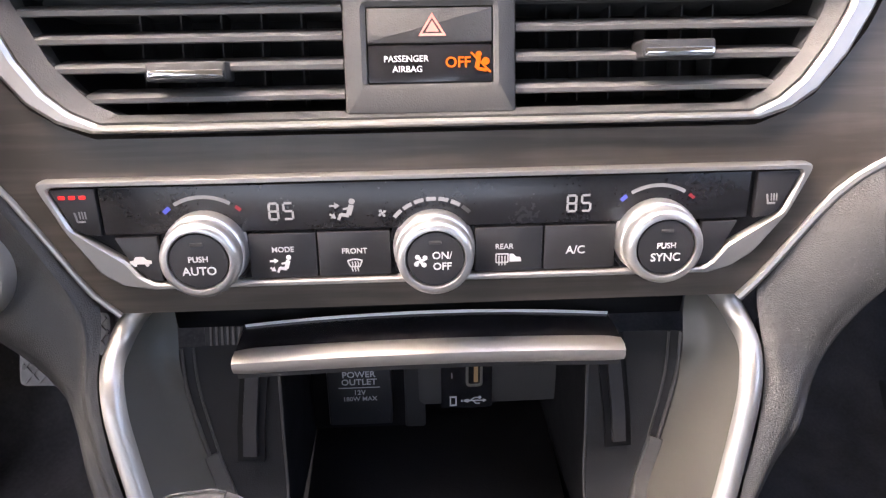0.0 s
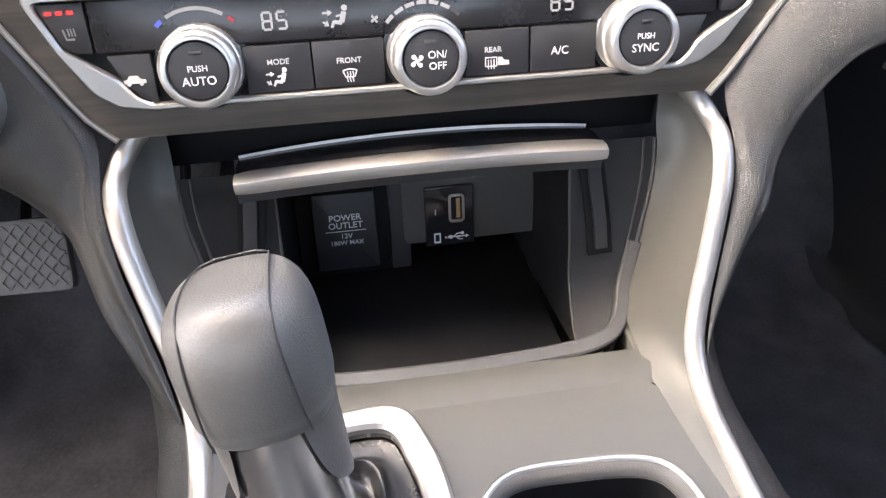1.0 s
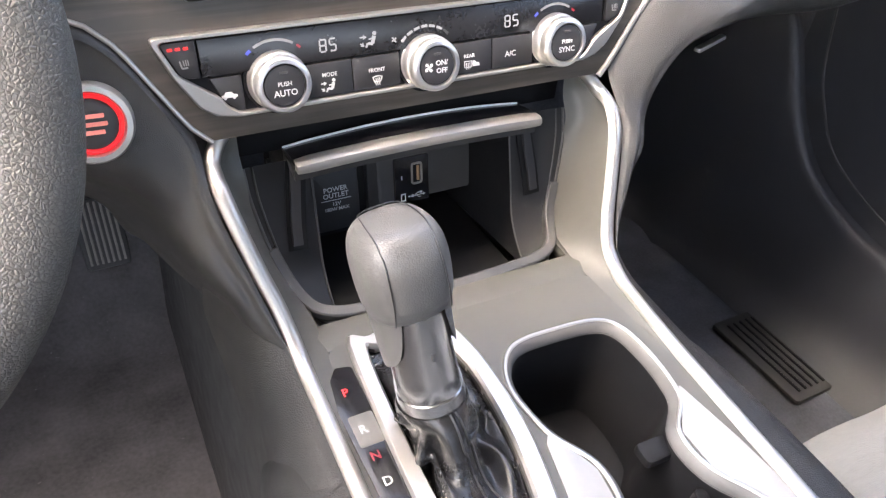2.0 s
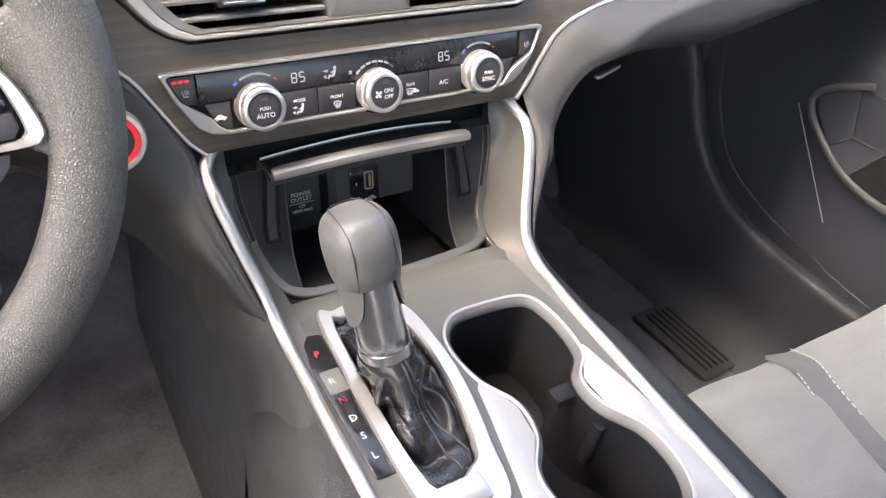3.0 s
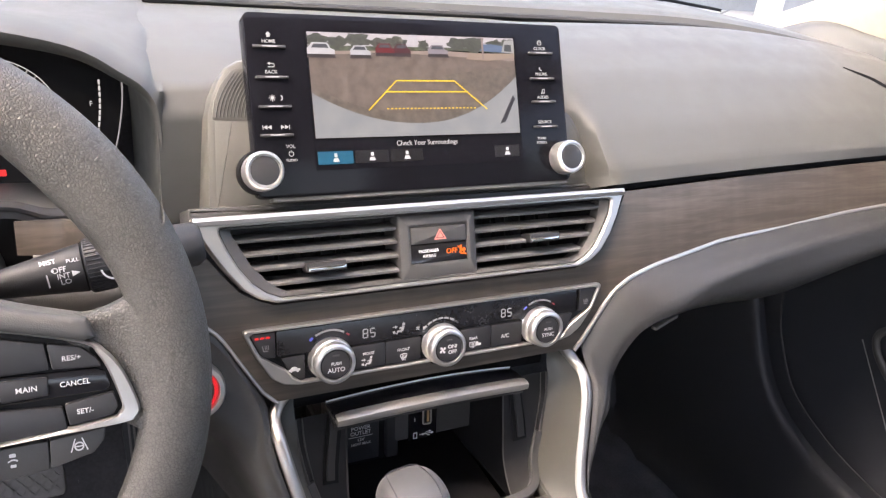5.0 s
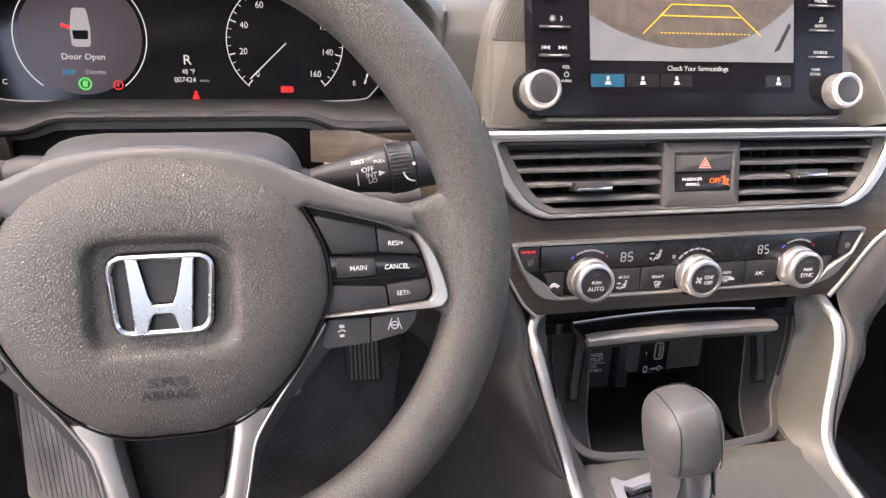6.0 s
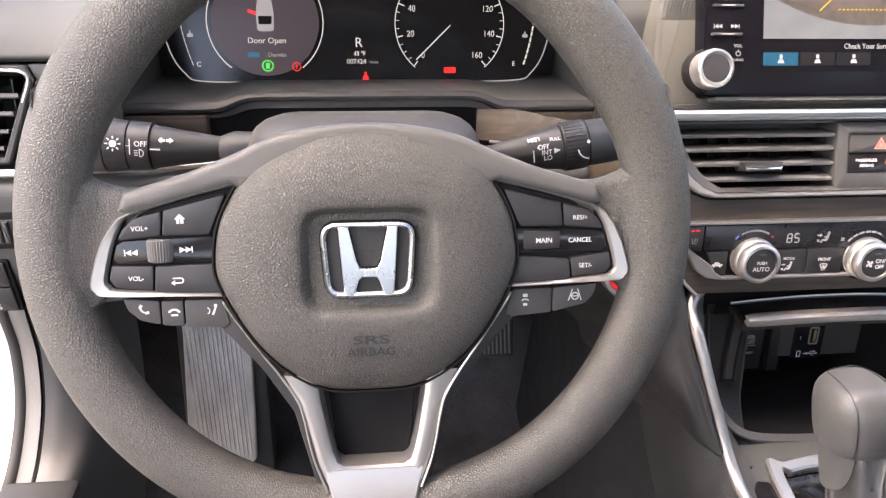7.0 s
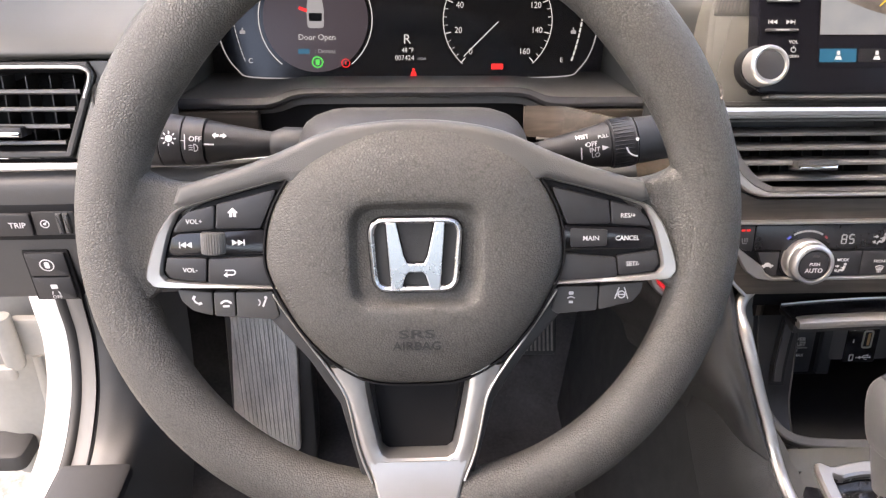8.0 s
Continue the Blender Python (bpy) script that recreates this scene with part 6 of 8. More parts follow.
    for s in (1, -1):
        part("horn_mark", prism([(s * 0.068, -0.004), (s * 0.073, -0.004), (s * 0.073, -0.0045), (s * 0.068, -0.0045)], -0.0075, -0.0050), PLASTIC, hub)
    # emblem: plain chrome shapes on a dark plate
    em = new("emblem")
    em.parent = root
    em.matrix_basis = pose(-0.0002, -0.0012, -0.0066) @ Matrix.Diagonal((1.04, 1.05, 1, 1))
    tagged(em, "chrome emblem in a rounded frame")
    fo = round_poly([(-0.0268, 0.0212), (-0.0238, -0.0206), (0.0238, -0.0206), (0.0268, 0.0212)], 0.0098, 6)
    part("plate", prism(inset(fo, 0.001), -0.001, 0.0006), PAD, em, "pebbled dark plate")
    part("frame", band(fo, inset(fo, 0.0030), -0.001, 0.0046, 0.0013), EMBLEM, em, "rounded chrome frame")
    fork = [(-0.0165, 0.0192), (-0.0110, 0.0192), (-0.0068, 0.0000), (-0.0048, -0.0044), (0.0048, -0.0044), (0.0068, 0.0000), (0.0110, 0.0192), (0.0165, 0.0192), (0.0138, -0.0190), (0.0082, -0.0190), (0.0056, -0.0110), (0.0040, -0.0092), (-0.0040, -0.0092), (-0.0056, -0.0110), (-0.0082, -0.0190), (-0.0138, -0.0190)]
    part("dark_gap", prism(inset(round_poly(fork, 0.0009, 3), -0.0007), 0.0003, 0.0010), BLACK, em, "dark gap round the bars")
    part("dark_gap", band(inset(fo, -0.0008), fo, -0.002, 0.0012, 0.0003), BLACK, em, "dark gap round the frame")
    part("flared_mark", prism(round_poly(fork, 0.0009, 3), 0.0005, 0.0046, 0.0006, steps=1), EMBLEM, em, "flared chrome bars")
    # side spokes with keys
    for s in (1, -1):
        back = [(0.070, 0.0440), (0.1345, 0.0265), (0.1500, 0.0095), (0.1555, -0.0165), (0.146, -0.0205), (0.080, -0.0215)]
        sp = part("spoke", prism(round_poly(mx(back, s), 0.004, 3), -0.034, -0.0165, 0.001), BLACK, root, "black spoke")
        oc = [(0.0700, 0.0452), (0.1050, 0.0368), (0.1350, 0.0278), (0.1440, 0.0205), (0.1515, 0.0085), (0.1578, -0.0110), (0.1560, -0.0172), (0.1490, -0.0200), (0.1100, -0.0212), (0.0770, -0.0222)]
        ic = [(0.0700, 0.0436), (0.1045, 0.0350), (0.1335, 0.0260), (0.1398, 0.0190), (0.1445, 0.0080), (0.1490, -0.0095), (0.1472, -0.0143), (0.1420, -0.0162), (0.1090, -0.0188), (0.0770, -0.0204)]
        oc2, ic2 = [spline([(a, b, 0) for a, b in mx(c, s)], 4) for c in (oc, ic)]
        rws = []
        for a, b in zip(oc2, ic2):
            d = (b - a)
            e = min(0.0011, d.length * 0.4)
            u = d.normalized() * e
            rws.append([Vector((a.x, a.y, -0.030)), Vector((a.x, a.y, -0.0128)), Vector((a.x + u.x, a.y + u.y, -0.0112)), Vector((b.x - u.x, b.y - u.y, -0.0118)), Vector((b.x, b.y, -0.0135)), Vector((b.x, b.y, -0.030))])
        part("spoke_trim", loft(rws, ring=True, caps=(True, True)), SILVER, root, "satin silver spoke trim")
        t = -0.0130
        upper_in = [(0.0800, 0.0378), (0.1150, 0.0290), (0.1165, 0.0148), (0.0905, 0.0148)]
        upper_out = [(0.1160, 0.0288), (0.1320, 0.0246), (0.1385, 0.0180), (0.1415, 0.0125), (0.1175, 0.0146)]
        low_in = [(0.0900, -0.0030), (0.1205, -0.0060), (0.1220, -0.0185), (0.0815, -0.0198)]
        low_out = [(0.1215, -0.0050), (0.1455, -0.0020), (0.1472, -0.0100), (0.1440, -0.0148), (0.1230, -0.0172)]
        if s < 0:
            low_in = [(0.0900, -0.0022), (0.1215, -0.0030), (0.1228, -0.0185), (0.0815, -0.0198)]
            low_out = [(0.1225, -0.0028), (0.1455, -0.0020), (0.1472, -0.0100), (0.1440, -0.0148), (0.1238, -0.0172)]
        a = key(sp, upper_in, s, -0.018, t)
        b = key(sp, upper_out, s, -0.018, t)
        c = key(sp, low_in, s, -0.018, t)
        d = key(sp, low_out, s, -0.018, t)
        panel = key(sp, [(0.0880, 0.0140), (0.1380, 0.0118), (0.1425, 0.0095), (0.1446, 0.0015), (0.1420, -0.0012), (0.0885, -0.0010)], s, -0.018, -0.0142, GLOSS, "gloss black key panel", 0.002)
        if s > 0:
            mk = key(panel, [(0.0925, 0.0122), (0.1150, 0.0112), (0.1150, 0.0012), (0.0930, 0.0006)], s, -0.016, -0.0128, KEY)
            lettering("MAIN", 0.0041, INK, mk, 0.1050, 0.0060, -0.0126, bold=0.01)
            lettering("CANCEL", 0.0041, INK, panel, 0.1275, 0.0056, -0.0139, bold=0.01, stretch=0.92)
            lettering("RES/+", 0.0038, INK, b, 0.1270, 0.0195, t + 0.0002, bold=0.008)
            lettering("SET/-", 0.0038, INK, d, 0.1310, -0.0100, t + 0.0002, bold=0.008)
        else:
            ribs = [[Vector(((rr + (0.0005 if i % 2 else 0)) * math.cos(2 * math.pi * i / 60), (rr + (0.0005 if i % 2 else 0)) * math.sin(2 * math.pi * i / 60), zz)) for i in range(60)] for rr, zz in ((0.0060, -0.0066), (0.0070, -0.0060), (0.0073, 0.0), (0.0070, 0.0060), (0.0060, 0.0066))]
            roll = part("roller", loft(ribs, caps=(True, True)), TRIM_GREY, panel, "ribbed grey roller", pose(-0.1185, 0.0060, -0.0165, 90, 0, 0))
            small_icon("skip_symbol", [[(-0.0042, 0), (-0.0008, 0.0018), (-0.0008, -0.0018)], [(-0.0008, 0), (0.0026, 0.0018), (0.0026, -0.0018)], bar(-0.0044, -0.0018, -0.0044, 0.0018, 0.0006)], INK, panel, -0.1335, 0.0052, -0.0140, 1.0)
            small_icon("skip_symbol", [[(0.0042, 0), (0.0008, 0.0018), (0.0008, -0.0018)], [(0.0008, 0), (-0.0026, 0.0018), (-0.0026, -0.0018)], bar(0.0044, -0.0018, 0.0044, 0.0018, 0.0006)], INK, panel, -0.1050, 0.0062, -0.0140, 1.0)
            lettering("VOL+", 0.0038, INK, b, -0.1285, 0.0190, t + 0.0002, bold=0.008)
            lettering("VOL-", 0.0038, INK, d, -0.1325, -0.0098, t + 0.0002, bold=0.008)
            small_icon("home_symbol", [[(-0.5, 0.0), (0.5, 0.0), (0, 0.5)], bar(-0.18, 0.02, -0.18, -0.4, 0.26), bar(0.18, 0.02, 0.18, -0.4, 0.26)], INK, a, -0.1060, 0.0240, t + 0.0001, 0.0062)
            small_icon("back_symbol", [bar(-0.5, 0.25, 0.3, 0.25, 0.14), arc_bar(0.25, -90, 90, 0.14, 6, 0.3, 0.0), bar(-0.3, -0.25, 0.3, -0.25, 0.14), [(-0.7, -0.25), (-0.3, 0.05), (-0.3, -0.55)]], INK, c, -0.1095, -0.0115, t + 0.0001, 0.0055)
        # lower key block
        if s > 0:
            lows = [[(0.0870, -0.0245), (0.1118, -0.0245), (0.1112, -0.0400), (0.0868, -0.0417), (0.0830, -0.0395)], [(0.1126, -0.0245), (0.1400, -0.0222), (0.1385, -0.0290), (0.1330, -0.0352), (0.1120, -0.0398)]]
        else:
            lows = [[(0.0860, -0.0245), (0.1080, -0.0245), (0.1080, -0.0404), (0.0858, -0.0420), (0.0825, -0.0395)], [(0.1088, -0.0245), (0.1212, -0.0245), (0.1212, -0.0392), (0.1088, -0.0403)], [(0.1220, -0.0245), (0.1425, -0.0222), (0.1400, -0.0300), (0.1335, -0.0360), (0.1220, -0.0390)]]
        syms = [[arc_bar(0.0032, 40, 140, 0.0008, 6, 0, -0.003), rrect(0.0030, 0.0018, 0.0004, 0, -0.0035, 2), rrect(0.0034, 0.0022, 0.0006, 0, 0.0028, 2)],
                [bar(-0.0045, -0.004, -0.0018, 0.004, 0.0007), bar(0.0045, -0.004, 0.0018, 0.004, 0.0007), arc_bar(0.0024, 0, 359, 0.0008, 14, 0, -0.001), bar(-0.0024, -0.001, 0.0024, -0.001, 0.0007)],
                [arc_bar(0.0036, 190, 300, 0.0016, 6, 0.001, 0.001)]]
        if s < 0:
            syms = [[arc_bar(0.0022, -70, 70, 0.0007, 6, -0.003, 0), bar(0.001, -0.0028, 0.0032, 0.0028, 0.0013), dot(0.0030, 0.0034, 0.0011)], [arc_bar(0.0040, 30, 150, 0.0014, 7, 0, -0.0025), rrect(0.0044, 0.0014, 0.0004, 0, -0.0022, 2)], [arc_bar(0.0036, 180, 290, 0.0011, 8, 0.0014, 0.0014), bar(-0.0028, 0.0006, -0.0014, 0.0030, 0.0018), bar(0.0006, -0.0026, 0.0030, -0.0018, 0.0018)]]
        for pts, sy in zip(lows, syms):
            kk = key(sp, pts, s, -0.030, -0.0175, PLASTIC_GREY)
            cxk = sum(p[0] for p in pts) / len(pts)
            small_icon("key_symbol", sy, INK, kk, s * (cxk - 0.001), -0.0312 if cxk < 0.118 else -0.0292, -0.0174, 0.9)
        # dark wall between keys and hub, running down to the lower spoke
        web = [(0.0855, -0.0240), (0.0905, -0.0400), (0.0660, -0.0690), (0.0480, -0.0980), (0.0330, -0.160), (0.0240, -0.160), (0.0360, -0.0950), (0.0500, -0.0700), (0.0700, -0.0370)]
        part("spoke_wall", prism(round_poly(mx(web, s), 0.003, 3), -0.036, -0.0185, 0.002), PLASTIC, root)
        # bright edge beside the airbag cover
        edge = [(0.0850, -0.0250, -0.0138), (0.0830, -0.0290, -0.0128), (0.0701, -0.0491, -0.0125), (0.0548, -0.0713, -0.0125), (0.0452, -0.0875, -0.0122), (0.0418, -0.0985, -0.0120), (0.0384, -0.1180, -0.0120), (0.0350, -0.1320, -0.0120), (0.0290, -0.1480, -0.0110)]
        part("bright_edge", sweep(spline([(s * x, y, z) for x, y, z in edge], 5), [(-0.0008, -0.004), (-0.0007, 0.0002), (0, 0.0007), (0.0007, 0.0002), (0.0008, -0.004)]), SATIN, root, "satin silver edge")
    # lower spoke, a silver U
    outer = [(-0.0530, -0.0720), (-0.0455, -0.0880), (-0.0405, -0.1060), (-0.0360, -0.1260), (-0.0310, -0.1420), (-0.0250, -0.1560), (0.0250, -0.1560), (0.0310, -0.1420), (0.0360, -0.1260), (0.0405, -0.1060), (0.0455, -0.0880), (0.0530, -0.0720)]
    inner = [(-0.0330, -0.0720), (-0.0318, -0.0880), (-0.0288, -0.1060), (-0.0254, -0.1230), (-0.0232, -0.1300), (-0.0190, -0.1330), (0.0190, -0.1330), (0.0232, -0.1300), (0.0254, -0.1230), (0.0288, -0.1060), (0.0318, -0.0880), (0.0330, -0.0720)]
    rws = []
    for a, b in zip(outer, inner):
        a, b = Vector((*a, 0)), Vector((*b, 0))
        e = (b - a).normalized() * 0.0014
        rws.append([Vector((a.x, a.y, -0.034)), Vector((a.x, a.y, -0.0140)), Vector((a.x + e.x, a.y + e.y, -0.0126)), Vector(((a.x + b.x) / 2, (a.y + b.y) / 2, -0.0116)), Vector((b.x - e.x, b.y - e.y, -0.0126)), Vector((b.x, b.y, -0.0140)), Vector((b.x * 0.985, b.y + 0.0008, -0.034))])
    part("lower_spoke", loft(rws, caps=(True, True)), SILVER, root, "satin silver lower spoke")
    rows = []
    for y, w, h in ((-0.1345, 0.0318, -0.0120), (-0.146, 0.0280, -0.0100), (-0.154, 0.0256, -0.0060), (-0.162, 0.0230, -0.0036), (-0.172, 0.0222, -0.0026), (-0.182, 0.0215, -0.0034), (-0.190, 0.0208, -0.0075)):
        rows.append([Vector((-w, y, h - 0.012)), Vector((-w, y, h - 0.0012)), Vector((-w + 0.0014, y, h)), Vector((0, y, h + 0.0006)), Vector((w - 0.0014, y, h)), Vector((w, y, h - 0.0012)), Vector((w, y, h - 0.012))])
    part("spoke_tongue", loft(rows, caps=(True, True)), SILVER, root, "satin silver tongue over the rim")
    part("spoke_infill", prism(round_poly([(-0.030, -0.070), (0.030, -0.070), (0.022, -0.138), (-0.022, -0.138)], 0.004), -0.040, -0.0290, 0.002), BLACK, root, "black infill of the lower spoke")
    # hub back and column neck
    part("hub_back", prism(circle(0.062, 40), -0.075, -0.030, 0.004), PLASTIC, root)


build_wheel()


def build_column():
    root = thing("steering_column", WHEEL, "dark grey steering column shroud", "steering column")
    rows = []
    for z, w, hh, up in ((-0.058, 0.062, 0.056, 0.010), (-0.070, 0.074, 0.066, 0.012), (-0.090, 0.080, 0.071, 0.016), (-0.104, 0.082, 0.072, 0.0165), (-0.150, 0.083, 0.073, 0.0165), (-0.240, 0.083, 0.073, 0.010)):
        rows.append(at_h(rrect(w * 2, hh * 2, 0.035, 0, up - 0.006, 6), z))
    part("shroud", loft(rows, caps=(True, True)), PLASTIC_GREY, root, "grained grey shroud")


build_column()


STALK = {1: [(0.0, 0.0079), (0.06, 0.0086), (0.30, 0.0130), (0.455, 0.0158), (0.47, 0.0168), (0.60, 0.0173), (0.62, 0.0163), (1.02, 0.0149), (1.06, 0.0120)],
         -1: [(0.0, 0.0079), (0.06, 0.0086), (0.25, 0.0118), (0.39, 0.0146), (0.40, 0.0156), (0.51, 0.0166), (0.52, 0.0163), (0.63, 0.0180), (0.64, 0.0178), (0.95, 0.0190), (1.0, 0.0144)]}


def build_stalk(name, s, label):
    # a stalk that leaves the column sideways: stem, twist ring and end, growing outwards
    o = Vector((WX + 0.082, 0.289, 0.6570)) if s > 0 else Vector((WX - 0.0925, 0.289, 0.6670))
    d = Vector((s * 0.120, 0.003, 0.016 if s > 0 else 0.005))
    root = thing(name, Matrix.Translation(o) @ d.to_track_quat("Z", "Y").to_matrix().to_4x4(), label, "control stalk")
    L = d.length
    prof = STALK[s]

    def piece(name, a, b, mat, note):
        mid = [(w, r) for w, r in prof if a < w < b]
        ra, rb = [interp(w, [p[0] for p in prof], [p[1] for p in prof]) for w in (a, b)]
        return part(name, lathe([(ra - 0.001, a * L), (ra, a * L + 0.0006)] + [(r, w * L) for w, r in mid] + [(rb, b * L - 0.0006), (rb - 0.001, b * L)], 40), mat, root, note)
    cuts = (0.0, 0.46, 0.61, 1.06) if s > 0 else (0.0, 0.395, 0.515, 0.635, 1.0)
    piece("stem", cuts[0], cuts[1], PLASTIC, "tapered black stem")
    piece("ring", cuts[1], cuts[2], KEY, "twist ring")
    piece("end_cap", cuts[-2], cuts[-1], KEY if s < 0 else PLASTIC, "end cap")
    if s < 0:
        piece("ring", cuts[2], cuts[3], KEY, "twist ring")
    part("root_collar", lathe([(0.0120, -0.030), (0.0120, -0.004), (0.0085, 0.004), (0.0070, 0.006)], 32), PLASTIC, root, "moulded collar at the column")
    if s > 0:
        for i in range(40):
            t = 2 * math.pi * i / 40
            part("rib", box(0.0008, 0.0010, L * 0.11, 0.0170 * math.cos(t), 0.0170 * math.sin(t), L * 0.475, 0.0002), KEY, root)
    return root, L


def stalk_words(root, L, s, items):
    """Marks on the face of the stalk turned to the driver."""
    inv = root.matrix_basis.to_3x3().inverted()
    e = inv @ (Vector((WX, -0.19, 0.868)) - root.matrix_basis.translation)
    a = math.atan2(e.y, e.x)
    prof = STALK[s]
    ax = Vector((0, 0, s))
    base = Vector((math.cos(a), math.sin(a), 0)).cross(ax)
    turn = 1 if base.dot(inv @ Vector((0, 0, 1))) > 0 else -1
    for body, along, lift, size, mt, bold in items:
        r = interp(along, [p[0] for p in prof], [p[1] for p in prof]) + 0.0004
        ang = math.asin(max(-0.95, min(0.95, lift / r)))
        f = Vector((math.cos(a), math.sin(a), 0))
        u = base * turn
        nrm = (f * math.cos(ang) + u * math.sin(ang)).normalized()
        up = nrm.cross(ax)
        if up.dot(u) < 0:
            up = -up
        x = up.cross(nrm)
        m = Matrix((x, up, nrm)).transposed().to_4x4()
        m.translation = nrm * r + Vector((0, 0, along * L))
        if isinstance(body, str):
            me = text_mesh(body, size, 0.00012, bold * size).copy()
            me.materials.clear()
            me.materials.append(mt)
            ob = new("lettering", me)
        else:
            bm = bmesh.new()
            for p in body:
                loft([at_h([(x * size, y * size) for x, y in p], 0), at_h([(x * size, y * size) for x, y in p], 0.0003)], bm, caps=(True, True))
            ob = new("mark", to_mesh("mark", bm, mt))
        ob.parent = root
        ob.matrix_basis = m


st, L = build_stalk("wiper_stalk", 1, "black wiper stalk with white markings and ribbed ring")
stalk_words(st, L, 1, [("MIST", 0.30, 0.0072, 0.0046, INK, 0.01), ("OFF", 0.345, 0.0014, 0.0048, INK, 0.01), ("INT", 0.36, -0.0026, 0.0046, INK, 0.01), ("LO", 0.365, -0.0064, 0.0048, INK, 0.01), ("PULL", 0.415, 0.0058, 0.0034, INK, 0.01),
                       ([bar(0, -0.5, 0, 0.5, 0.10)], 0.285, -0.0040, 0.0085, INK, 0), ([[(-0.5, 0.4), (-0.5, -0.4), (0.5, 0)]], 0.42, -0.0020, 0.0046, INK, 0), ([arc_bar(1, 185, 265, 0.14, 6)], 0.60, -0.0030, 0.0078, INK, 0), ([dot(0, 0, 0.5)], 0.60, 0.0008, 0.0026, INK, 0), ([dot(0, 0, 0.5)], 0.315, 0.0016, 0.0016, INK, 0)])
st, L = build_stalk("turn_signal_stalk", -1, "black turn signal and light stalk with white markings")
SUNNY = [dot(0, 0, 0.28)] + [bar(0.38 * math.cos(i * math.pi / 4), 0.38 * math.sin(i * math.pi / 4), 0.58 * math.cos(i * math.pi / 4), 0.58 * math.sin(i * math.pi / 4), 0.1) for i in range(8)]
ARROWS = [[(-1.2, 0), (-0.6, 0.5), (-0.6, 0.2), (-0.1, 0.2), (-0.1, -0.2), (-0.6, -0.2), (-0.6, -0.5)], [(1.2, 0), (0.6, 0.5), (0.6, 0.2), (0.1, 0.2), (0.1, -0.2), (0.6, -0.2), (0.6, -0.5)]]
BEAM = [arc_bar(0.5, -90, 90, 0.12, 6, 0.1, 0), bar(0.1, 0.5, 0.1, -0.5, 0.1), bar(-0.6, 0.3, -0.1, 0.3, 0.1), bar(-0.6, 0, -0.1, 0, 0.1), bar(-0.6, -0.3, -0.1, -0.3, 0.1)]
stalk_words(st, L, -1, [(ARROWS, 0.31, 0.0040, 0.0042, INK, 0), ("OFF", 0.435, 0.0010, 0.0048, INK, 0.01), (BEAM, 0.445, -0.0046, 0.0050, INK, 0), ([bar(-0.5, 0, 0.5, 0, 0.14)], 0.365, -0.0020, 0.0070, INK, 0), ([bar(-0.5, 0, 0.5, 0, 0.14)], 0.500, -0.0002, 0.0030, INK, 0),
                        (SUNNY, 0.575, 0.0008, 0.0085, INK, 0), ("AUTO", 0.705, 0.0006, 0.0048, INK, 0.01), (BEAM, 0.705, -0.0048, 0.0050, INK, 0), ("=00=", 0.700, 0.0054, 0.0046, INK, 0.0), ([bar(-0.5, 0, 0.5, 0, 0.12)], 0.66, 0.0090, 0.0080, INK, 0), ([bar(0, -0.5, 0, 0.5, 0.06)], 0.49, -0.001, 0.0100, INK, 0)])


